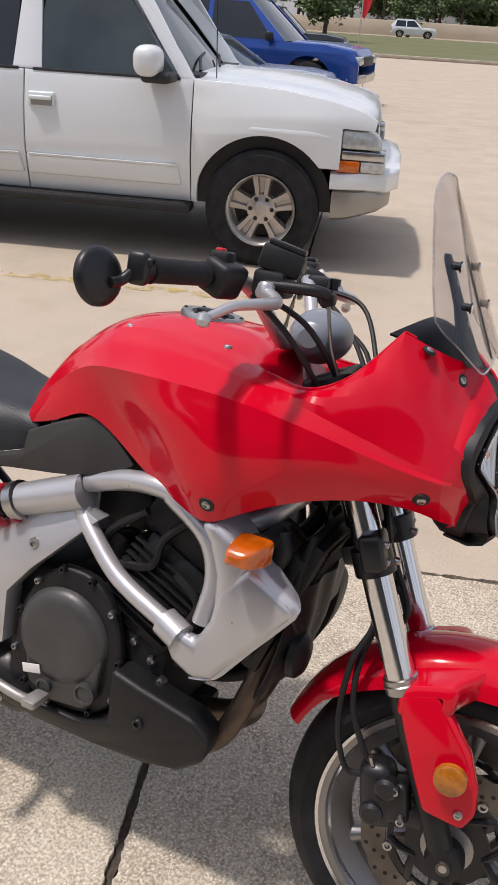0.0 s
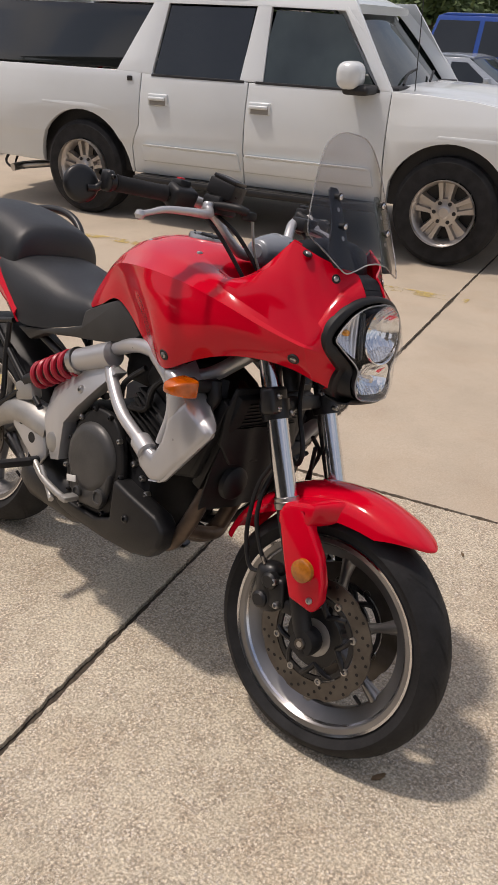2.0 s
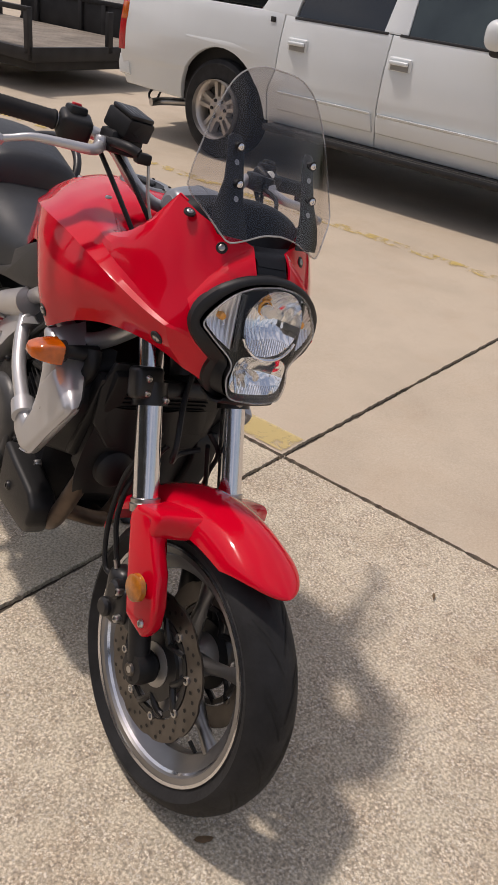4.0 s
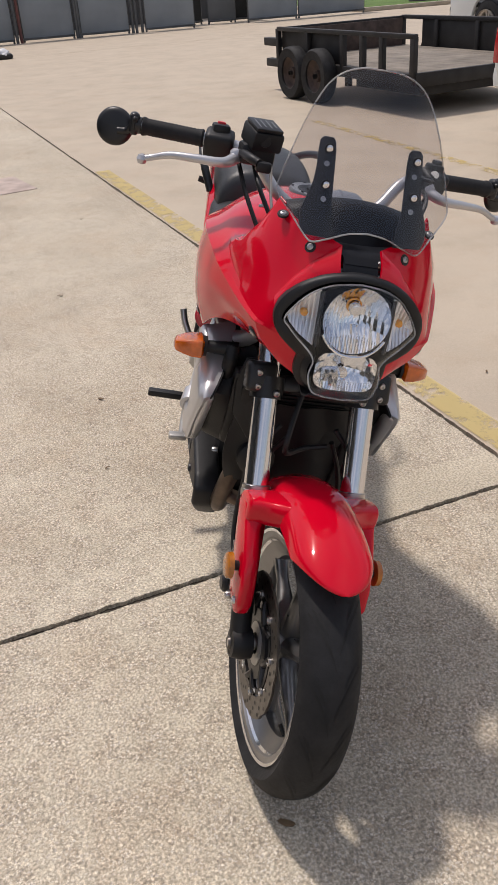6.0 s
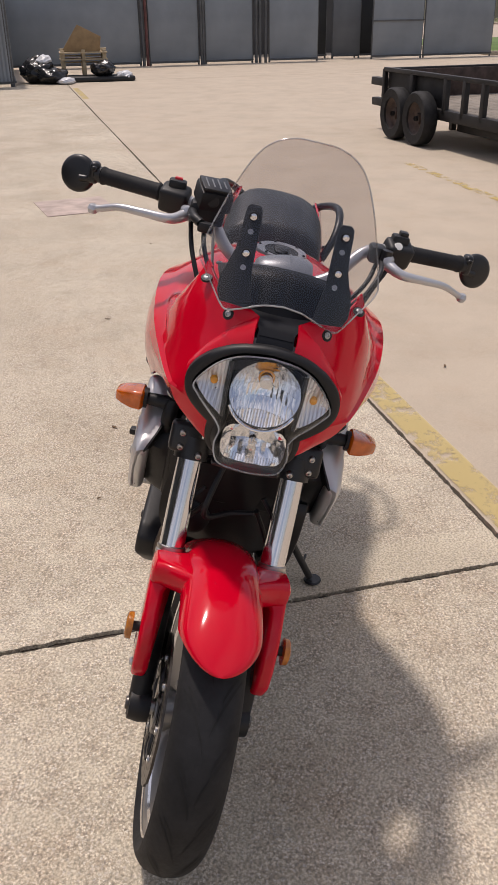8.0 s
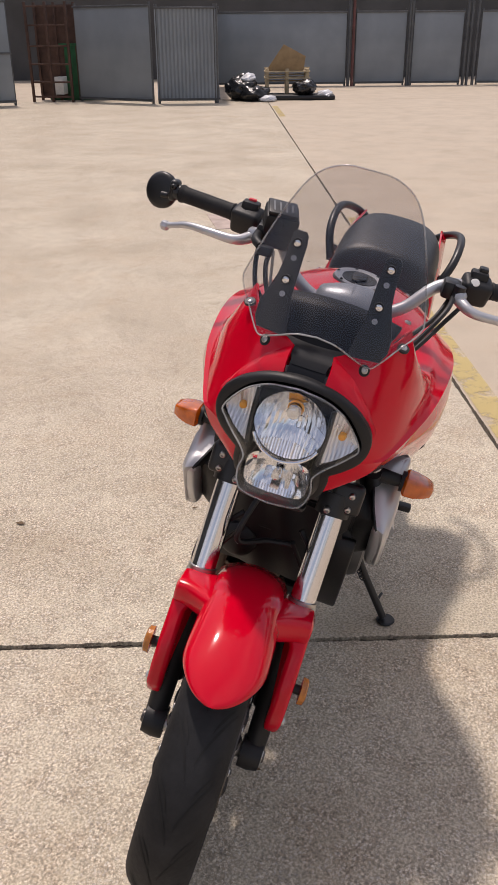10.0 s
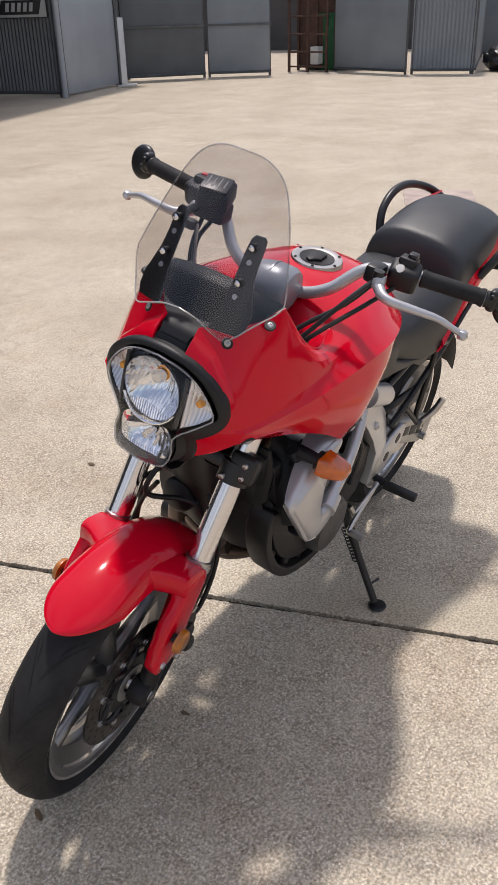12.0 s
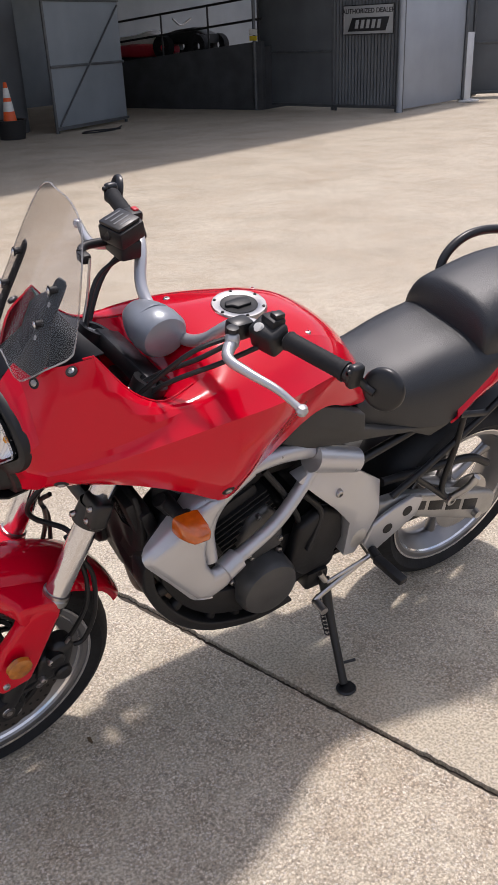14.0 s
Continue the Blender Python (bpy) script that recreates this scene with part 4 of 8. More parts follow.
for s in (1, -1):
    bm = skin([[(x, y * s, z) for x, y, z in r] for r in side_rows], 0.004)
    bm.normal_update()
    shell = [(v.co.copy(), v.normal.copy()) for v in bm.verts]
    fairing = part("side_fairing", bm, RED, bike, "glossy red plastic side fairing", 19)
    edge = [Vector((x, (y - 0.003) * s, z + 0.001)) for x, y, z in (tuple(p) for p in lines[0] if 0.285 < p.x < 0.50)]
    part("edge_trim", tube(edge, 0.0022, 8, curved=False), RED, fairing)
    inner = []
    for p in lines[0][int(9.5 * 4):13 * 4 + 1]:
        inner.append([(p.x, (p.y - 0.004) * s, p.z), (p.x - 0.012, (p.y - 0.025) * s, p.z - 0.035), (p.x - 0.02, (p.y - 0.035) * s, p.z - 0.09)])
    part("inner_panel", skin(inner, 0.003), INNER_GREY, fairing, "grey inner panel of the cockpit")
    def on_shell(spot):
        """The place on the fairing nearest to a spot, turned to face out of it."""
        goal = Vector((spot[0], spot[1] * s, spot[2]))
        hit, n = min((q for q in shell if q[1].y * s > 0 or q[1].x > 0.3), key=lambda q: (q[0] - goal).length)
        off = goal - hit
        return Matrix.Translation(hit + off - n * off.dot(n)) @ Vector((0, 0, 1)).rotation_difference(n).to_matrix().to_4x4()

    for spot in ((0.248, 0.232, 0.840), (0.560, 0.166, 0.910)):
        m_ = on_shell(spot)
        part("fairing_bolt", moved(bolt((0, 0, 0.0015), 0.0075, 0.003, "z"), m_), STEEL, fairing)
        part("bolt_recess", moved(lathe([(0, 0.0008), (0.0125, 0.0012), (0.0135, 0.0), (0.0135, -0.003)], 20, "z"), m_), BLACK, fairing)
    for spot in ((0.514, 0.136, 1.120), (0.574, 0.092, 1.095)):
        m_ = on_shell(spot)
        part("screen_bolt", moved(bolt((0, 0, 0.001), 0.0060, 0.0022, "z"), m_), STEEL, fairing)
        part("bolt_washer", moved(lathe([(0, 0.0006), (0.0095, 0.0010), (0.0105, 0.0), (0.0105, -0.003)], 18, "z"), m_), BLACK, fairing)
    for spot in ((-0.005, 0.104, 1.062), (0.195, 0.128, 1.068)):
        part("tank_bolt", bolt((spot[0], spot[1] * s, spot[2]), 0.0075, 0.004, "z"), STEEL, fairing)
# the fuel tank's top
rows = []
for x in sorted(k for k in TANK if k <= 0.36):
    h = [p for p in TANK[x][:3]]
    half = [(x, y, z) for y, z in h]
    rows.append([(x, -y, z) for x, y, z in half[::-1]][:-1] + half)
rows = [smooth_path(r, 3) for r in rows]
cols = [smooth_path([r[i] for r in rows], 4) for i in range(len(rows[0]))]
tank = part("fuel_tank", skin([[c[j] for c in cols] for j in range(len(cols[0]))], 0.004), RED, bike, "glossy red fuel tank", 35)
CAP = pose(0.098, 0, 1.0945, 0, 3, 0)
cap = part("fuel_cap_ring", moved(lathe([(0.038, 0.004), (0.046, 0.0065), (0.056, 0.006), (0.0585, 0.0), (0.0585, -0.008)], 48, "z"), CAP), STEEL, tank, "brushed metal filler ring")
for k in range(6):
    a = 2 * math.pi * (k + 0.3) / 6
    part("cap_screw", moved(bolt((0.051 * math.cos(a), 0.051 * math.sin(a), 0.0066), 0.0035, 0.002, "z"), CAP), BLACK, cap)
part("fuel_cap", moved(join(lathe([(0, 0.004), (0.034, 0.004), (0.0385, 0.0055), (0.0385, -0.004)], 40, "z"), slab([(-0.03, -0.012), (-0.006, -0.018), (0.026, -0.014), (0.032, 0.0), (0.020, 0.004), (0.012, 0.016), (-0.022, 0.014)], 0.003, 0.010, 0.003, "xy")), CAP), BLACK, cap, "black locking fuel cap")

# seat: sections (half width, top z, bottom z) along x
def seat_form(secs, crown, side=0.62):
    rows = []
    for x, w, zt, zb, xb in secs:
        ring = []
        for k in range(21):
            a = math.pi * k / 20
            c, sn = math.cos(a), math.sin(a)
            y = w * (abs(c) ** side) * (1 if c > 0 else -1)
            z = zb + (zt - zb) * (sn ** crown)
            xx = xb + (x - xb) * (sn ** crown)
            ring.append((xx, y, z))
        rows.append(ring)
    bm = skin(rows, 0, 2)
    bmesh.ops.holes_fill(bm, edges=[e for e in bm.edges if e.is_boundary])
    bmesh.ops.recalc_face_normals(bm, faces=bm.faces)
    return bm


RIDER = [(-0.163, 0.098, 0.862, 0.814, -0.163), (-0.170, 0.126, 0.873, 0.803, -0.168), (-0.210, 0.135, 0.880, 0.790, -0.205), (-0.250, 0.139, 0.880, 0.777, -0.243), (-0.320, 0.151, 0.886, 0.757, -0.308), (-0.400, 0.166, 0.908, 0.741, -0.385), (-0.480, 0.176, 0.922, 0.748, -0.465), (-0.560, 0.172, 0.926, 0.812, -0.545), (-0.640, 0.160, 0.928, 0.868, -0.625), (-0.700, 0.150, 0.928, 0.890, -0.690)]
part("rider_seat", seat_form(RIDER, 0.55), SEAT, bike, "black vinyl rider seat")
PILLION = [(-0.524, 0.128, 0.922, 0.872, -0.532), (-0.527, 0.146, 0.965, 0.868, -0.536), (-0.540, 0.151, 0.999, 0.868, -0.548), (-0.562, 0.154, 1.012, 0.868, -0.570), (-0.610, 0.156, 1.025, 0.870, -0.625), (-0.680, 0.158, 1.040, 0.880, -0.695), (-0.760, 0.156, 1.048, 0.895, -0.780), (-0.860, 0.144, 1.044, 0.912, -0.880), (-0.940, 0.115, 1.018, 0.930, -0.940), (-0.970, 0.060, 0.975, 0.940, -0.965)]
part("pillion_seat", seat_form(PILLION, 0.58, 0.74), SEAT, bike, "raised black pillion seat")
# tail panels, grab rail, subframe
for s in (-1, 1):
    tail = []
    for f in range(13):
        u = f / 12
        x = -0.445 - 0.55 * u
        zb = 0.738 + 0.235 * u ** 0.85
        h = 0.012 + 0.085 * math.sin(math.pi * min(1, 0.15 + 0.75 * u)) ** 1.2
        w = 0.172 - 0.035 * u
        tail.append([(x, (w + 0.004) * s, zb), (x - 0.008, (w + 0.014) * s, zb + 0.5 * h), (x - 0.012, (w - 0.006) * s, zb + h)])
    part("tail_panel", skin(tail, 0.006, 2), RED, bike, "glossy red tail panel")
    part("side_cover", slab([(-0.165, 0.842), (-0.10, 0.874), (-0.03, 0.905), (0.018, 0.880), (0.065, 0.835), (0.02, 0.800), (-0.10, 0.775), (-0.20, 0.760), (-0.33, 0.735), (-0.40, 0.700), (-0.47, 0.722), (-0.40, 0.736), (-0.334, 0.749), (-0.25, 0.772), (-0.173, 0.799)], 0.120 * s, 0.158 * s, 0.006), GREY_PLASTIC, bike, "dark grey frame side cover")
    part("grab_rail", tube([(-0.66, 0.165 * s, 0.905), (-0.695, 0.192 * s, 0.975), (-0.765, 0.200 * s, 1.020), (-0.86, 0.195 * s, 1.030), (-0.96, 0.17 * s, 1.012), (-1.02, 0.13 * s, 0.98), (-1.03, 0.09 * s, 0.94)], 0.0125, 12), BLACK_SATIN, bike, "black passenger grab rail")
    part("subframe_rail", tube([(-0.20, 0.12 * s, 0.66), (-0.40, 0.125 * s, 0.72), (-0.62, 0.12 * s, 0.80), (-0.88, 0.09 * s, 0.90)], 0.012, 10), BLACK_SATIN, bike)
    part("pillion_bracket", join(tube([(-0.74, 0.150 * s, 0.815), (-0.60, 0.150 * s, 0.700), (-0.42, 0.148 * s, 0.575), (-0.33, 0.145 * s, 0.52)], 0.0095, 10, curved=False), tube([(-0.605, 0.150 * s, 0.705), (-0.50, 0.150 * s, 0.73)], 0.009, 10), tube([(-0.52, 0.150 * s, 0.73), (-0.515, 0.155 * s, 0.62), (-0.50, 0.16 * s, 0.50), (-0.53, 0.165 * s, 0.45)], 0.0085, 10), tube([(-0.53, 0.165 * s, 0.45), (-0.46, 0.155 * s, 0.51), (-0.40, 0.15 * s, 0.56)], 0.0085, 10)), BLACK_SATIN, bike, "black passenger peg hanger")
    part("pillion_peg", join(tube([(-0.535, 0.17 * s, 0.452), (-0.56, 0.195 * s, 0.50), (-0.575, 0.205 * s, 0.54)], 0.011, 10), lathe([(0.008, -0.01), (0.016, -0.008), (0.016, 0.008), (0.008, 0.01)], 12, "y", (-0.535, 0.172 * s, 0.45))), STEEL, bike)
    rs = part("rear_turn_signal", moved(lathe([(0, -0.035), (0.020, -0.03), (0.026, 0), (0.023, 0.025), (0, 0.034)], 18, "y"), Matrix.Translation((-0.80, 0.226 * s, 0.912)) @ pose(0, 0, 10 * s)), AMBER, bike, "amber rear turn signal")
    part("signal_stalk", tube([(-0.80, 0.11 * s, 0.89), (-0.80, 0.196 * s, 0.911)], 0.010, 10), BLACK, rs)
part("rear_fender", skin([[(-0.7075 + r_ * math.cos(radians(a)), y, 0.33 + r_ * math.sin(radians(a))) for y, r_ in ((-0.095, 0.33), (-0.06, 0.36), (0, 0.37), (0.06, 0.36), (0.095, 0.33))] for a in range(20, 165, 8)], 0.004), BLACK, bike, "black rear fender")
part("undertail", box((-0.66, 0, 0.83), (0.46, 0.20, 0.10), 0.03, (0, 16, 0)), BLACK, bike)
part("rear_side_reflector", lathe([(0, 0.006), (0.018, 0.006), (0.02, 0)], 20, "y", (-0.80, -0.152, 0.86)), mat("red_reflector", (0.45, 0.01, 0.01), 0.2, 0, 0.2, 40, coat=0.5), bike)

# headlamp
def lamp_ring(scale, dx, cz=0.955):
    full = [(y, z) for y, z in LAMP] + [(-y, z) for y, z in LAMP[-2:0:-1]]
    return [(lamp_x(y * scale, cz + (z - cz) * scale) + dx, y * scale, cz + (z - cz) * scale) for y, z in full]


MIRROR = mat("lamp_reflector", (0.90, 0.90, 0.91), 0.10, 1.0, 0.03, 6, rvar=0.03)
FLUTED = mat("fluted_reflector", (0.80, 0.80, 0.82), 0.30, 0.8, 0.06, 40, rvar=0.08)
LAMP_GREY = mat("lamp_inner_black", (0.020, 0.021, 0.023), 0.30, 0.0, 0.1, 9, rvar=0.05)
lens_rows = [lamp_ring(sc, 0.009 + 0.024 * (1 - sc ** 4)) for sc in (1.0, 0.985, 0.95, 0.88, 0.76, 0.6, 0.35, 0.1)]
headlamp = part("headlamp_housing", skin([lamp_ring(1.0, 0.008), lamp_ring(0.985, 0.004), lamp_ring(0.93, -0.008), lamp_ring(0.86, -0.016), lamp_ring(0.78, -0.075), lamp_ring(0.1, -0.09)], closed_v=True), LAMP_GREY, bike, "dark inner headlamp housing")
lens = part("headlamp_lens", skin(lens_rows, closed_v=True), LENS, headlamp, "clear plastic headlamp lens")
lens.visible_shadow = False


bezel = part("headlamp_bezel", skin([surround_ring(0.0, -0.004), surround_ring(0.003, 0.0005), surround_ring(0.010, 0.0005), surround_ring(0.018, -0.0015), surround_ring(0.024, -0.006), surround_ring(0.025, -0.018), surround_ring(0.020, -0.040), surround_ring(0.004, -0.075), lamp_ring(0.7, -0.12), lamp_ring(0.1, -0.125)], closed_v=True), BLACK, bike, "black headlamp surround")


def bowl(cy, cz, ry, rz, depth, x0, ny=12, nz=5, sq=2.0):
    """A reflector dish of upright facets, each a little tilted."""
    bm = bmesh.new()
    rr = random.Random(4)

    def inside(y, z):
        d = (abs(y) ** sq + abs(z) ** sq) ** (1 / sq)
        return (y / d, z / d) if d > 1 else (y, z)

    for i in range(ny):
        for j in range(nz):
            tilt_y, tilt_z = rr.uniform(-0.0009, 0.0009), rr.uniform(-0.0012, 0.0012)
            cell = []
            for di in range(4):
                for dj in range(4):
                    y, z = inside(-1 + 2 * (i + di / 3) / ny, -1 + 2 * (j + dj / 3) / nz)
                    bulge = 0.0011 * math.sin(math.pi * di / 3)
                    cell.append(bm.verts.new((x0 - depth * (1 - min(1, y * y + z * z)) - bulge + tilt_y * (di / 3 - 0.5) + tilt_z * (dj / 3 - 0.5), cy + ry * y, cz + rz * z)))
            for di in range(3):
                for dj in range(3):
                    bm.faces.new((cell[di * 4 + dj], cell[di * 4 + 4 + dj], cell[di * 4 + 5 + dj], cell[di * 4 + 1 + dj]))
    bmesh.ops.dissolve_degenerate(bm, dist=1e-6, edges=bm.edges)
    return bm


part("main_reflector", bowl(0.002, 0.994, 0.061, 0.061, 0.050, 0.655, 11, 6), MIRROR, headlamp, "faceted chrome main reflector", 60)
part("lower_reflector", bowl(0.002, 0.896, 0.057, 0.036, 0.030, 0.656, 7, 2, 4.0), MIRROR, headlamp, "faceted chrome lower reflector", 60)
main_bulb = part("main_bulb", lathe([(0.011, -0.024), (0.012, 0.0), (0.010, 0.006), (0, 0.009)], 18, "x", (0.636, 0, 1.010)), CHROME, headlamp, "shielded lamp bulb")
part("bulb_collar", lathe([(0.0118, -0.004), (0.0140, -0.005), (0.0145, -0.008), (0.0118, -0.011)], 20, "x", (0.628, 0, 1.012)), BULB, main_bulb, "amber bulb collar")
part("lower_bulb", lathe([(0.006, -0.02), (0.009, 0), (0.007, 0.008), (0, 0.010)], 14, "x", (0.648, 0, 0.893)), CHROME, headlamp)
for s in (-1, 1):
    rows = []
    for i in range(33):
        u = i / 32
        y = 0.066 + 0.053 * u
        zt = float(np.interp(y, [q[0] for q in LAMP_RAW[:5]], [q[1] for q in LAMP_RAW[:5]])) - 0.003
        zb = float(np.interp(y, [0.060, 0.094, 0.112, 0.122], [0.930, 0.950, 0.966, 0.982])) + 0.004
        rows.append([(lamp_x(y, zt + (zb - zt) * j / 8) + 0.002 - 0.014 * math.sin(math.pi * u) * math.sin(math.pi * j / 8) + 0.0028 * abs(math.sin(math.pi * u * 8)), s * y, zt + (zb - zt) * j / 8) for j in range(9)])
    part("parking_reflector", skin(rows), FLUTED, headlamp, "fluted side reflector", 60)
    part("parking_bulb", lathe([(0.005, -0.014), (0.0075, 0.0), (0.006, 0.007), (0, 0.010)], 12, "x", (0.622, 0.088 * s, 0.990)), BULB, headlamp)
    part("lamp_divider", tube([(0.640, 0.065 * s, 1.036), (0.648, 0.065 * s, 0.985), (0.656, 0.062 * s, 0.940)], 0.0045, 8), LAMP_GREY, headlamp)
part("chrome_brow", tube([(0.650 + 0.016 * math.cos(a), 0.002 + 0.064 * math.sin(a), 0.994 - 0.063 * math.cos(a)) for a in (radians(-62 + 12.4 * k) for k in range(11))], 0.0028, 8), MIRROR, headlamp, "chrome crescent under the main reflector")
lens_edge = part("lens_edge", tube([Vector(p) for p in lamp_ring(0.995, 0.010)] + [Vector(lamp_ring(0.995, 0.010)[0])], 0.0016, 6, curved=False), glass("lens_edge_plastic", (0.85, 0.86, 0.87), 0.9, 0.1), headlamp)
# fine ribs in the lower part of the main lens and over the whole lower one
RIBBED = glass("ribbed_lens", (0.93, 0.94, 0.95), 0.35, 0.08)
ribs = bmesh.new()
for k in range(21):
    y = -0.050 + 0.005 * k
    zt = 0.972 - 5.0 * y * y
    zl = 0.938 + 5 * y * y
    ribs = join(ribs, tube([(lamp_x(y, zt) + 0.018, y, zt), (lamp_x(y, zl) + 0.018, y, zl)], 0.0012, 6, curved=False))
for k in range(19):
    y = -0.045 + 0.005 * k
    ribs = join(ribs, tube([(lamp_x(y, 0.888) + 0.018, y, 0.888), (lamp_x(y, 0.866) + 0.016, y, 0.866)], 0.0011, 6, curved=False))
rib = part("lens_rib", ribs, RIBBED, headlamp, kind="stuff")
rib.visible_shadow = False
# lower chin of the surround
part("chin", skin([[(lamp_x(y, 0.85) + dx, y * f, z) for y in np.linspace(-0.066, 0.066, 13)] for dx, f, z in ((-0.004, 0.80, 0.850), (-0.002, 0.86, 0.845), (-0.008, 0.92, 0.838), (-0.03, 0.96, 0.832), (-0.07, 0.95, 0.838))], 0.004), BLACK, bike, "black chin below the headlamp")

# windscreen, its brackets and the dash panel behind it
HALF = [(0, 1.386), (0.038, 1.384), (0.072, 1.370), (0.097, 1.344), (0.120, 1.298), (0.139, 1.246), (0.154, 1.198), (0.159, 1.176), (0.152, 1.162), (0.130, 1.140), (0.108, 1.116), (0.094, 1.108), (0.070, 1.116), (0.035, 1.130), (0, 1.135)]


def scr_x(y, z, off=0.0):
    xc = 0.5395 - 0.48 * (z - 1.254) - (0.25 * (z - 1.254) ** 2 if z > 1.254 else -0.25 * (z - 1.254) ** 2)
    return xc - 2.2 * y * y + off


cols = []
top_edge = smooth_path([(y, z, 0) for y, z in HALF[:8]], 4)
low_edge = smooth_path([(y, z, 0) for y, z in HALF[7:]], 4)
rows = []
for y in np.linspace(-0.1588, 0.1588, 41):
    a = abs(float(y))
    zt = float(np.interp(a, [p.x for p in top_edge], [p.y for p in top_edge]))
    zb = float(np.interp(a, [p.x for p in low_edge[::-1]], [p.y for p in low_edge[::-1]]))
    rows.append([(scr_x(y, zb + (zt - zb) * k / 24), float(y), zb + (zt - zb) * k / 24) for k in range(25)])
screen = part("windscreen", skin(rows, 0.0035), SCREEN, bike, "clear smoked touring windscreen")
screen.visible_shadow = False
rim_pts = [Vector((scr_x(p.x, p.y), p.x, p.y)) for p in top_edge] + [Vector((scr_x(p.x, p.y), p.x, p.y)) for p in low_edge[1:]]
loop_pts = [Vector((p.x, -p.y, p.z)) for p in rim_pts[::-1]] + rim_pts[1:]
edge = part("screen_edge", tube(loop_pts, 0.0015, 6, curved=False), glass("screen_edge_plastic", (0.80, 0.79, 0.78), 0.8, 0.1), screen)
for s in (-1, 1):
    br = []
    out = [(-0.008, 1.270), (0.008, 1.270), (0.014, 1.264), (0.0155, 1.25), (0.016, 1.222), (0.019, 1.198), (0.028, 1.172), (0.036, 1.150), (0.036, 1.128), (0.028, 1.114), (-0.026, 1.114), (-0.022, 1.14), (-0.016, 1.17), (-0.015, 1.25), (-0.013, 1.264)]
    b = slab([(0.080 * s + a * s, z) for a, z in out], 0, 0.004, 0.001, "yz")
    for v in b.verts:
        v.co.x += scr_x(max(0.08, abs(v.co.y)), v.co.z, -0.014 - 0.03 * max(0, 1.15 - v.co.z))
    bracket = part("screen_bracket", b, BLACK_SATIN, bike, "black adjustable screen bracket")
    for z in (1.254, 1.198):
        part("bracket_spacer", lathe([(0.0085, 0.0025), (0.0088, 0.0012), (0.0060, 0.0005), (0.0060, -0.012)], 16, "x", (scr_x(0.08, z), 0.080 * s, z)), BLACK, bracket)
        part("bracket_bolt", bolt((scr_x(0.08, z, 0.003), 0.080 * s, z), 0.0060, 0.0022, "x"), CHROME, bracket)
    for z in (1.229, 1.174):
        part("bracket_hole", moved(lathe([(0, 0), (0.0050, 0)], 14, "z"), pose(scr_x(0.08, z, -0.0088), 0.080 * s, z, 0, 64.4, 0)), STEEL, bracket)
dash = []
for y in np.linspace(-1, 1, 17):
    y = float(y)
    b = 0.125 * y
    zt = 1.172 - 1.6 * b * b
    dash.append([(0.485 - 2.0 * b * b, b, zt - 0.004), (0.522 - 2.0 * b * b, b * 0.95, zt - 0.014), (0.552 - 2.0 * b * b, b * 0.72, 1.102), (0.584, b * 0.32, 1.098), (0.606, b * 0.24, 1.080)])
part("dash_panel", skin(dash, 0.004, 2), DASH, bike, "black panel under the windscreen")
part("nose_bridge", skin([[(0.570, y, 1.096), (0.596, y, 1.086), (0.608, y, 1.076), (0.616, y, 1.062)] for y in (-0.032, -0.016, 0, 0.016, 0.032)], 0.004, 2), DASH, bike)
# instrument pod
pod = steered("instrument_pod", moved(lathe([(0, -0.058), (0.016, -0.058), (0.018, -0.056), (0.024, -0.055), (0.029, -0.050), (0.034, -0.038), (0.040, -0.020), (0.044, -0.004), (0.047, 0.020), (0.046, 0.045), (0.040, 0.056), (0.026, 0.060), (0, 0.060)], 32, "y"), Matrix.Translation((0.300, 0.0, 1.098)) @ Matrix.Diagonal((1.15, 1, 1, 1))), CLUSTER, label="grey plastic handlebar clamp cover")
steered("pod_seam", lathe([(0.046, 0.008), (0.0482, 0.009), (0.0482, 0.012), (0.046, 0.013)], 32, "y", (0.300, 0, 1.098)), CLUSTER, pod)
part("caution_label", box((0.455, 0.135, 1.015), (0.05, 0.003, 0.04), 0.001, (25, 20, -15)), RED_MARK, bike, "small red caution label")
part("label_bar", join(box((0.458, 0.138, 1.020), (0.03, 0.0025, 0.006), 0.0005, (25, 20, -15)), box((0.454, 0.138, 1.008), (0.02, 0.0025, 0.006), 0.0005, (25, 20, -15))), WHITE_PLASTIC, bike)
part("steering_head", tube([(fork_x(0.80) - 0.03, 0, 0.80), (fork_x(1.0) - 0.03, 0, 1.0)], 0.034, 16), BLACK_SATIN, bike)
part("nose_frame", join(box((0.50, 0, 0.93), (0.14, 0.16, 0.13), 0.03), box((0.42, 0, 0.90), (0.10, 0.26, 0.06), 0.02)), BLACK, bike)

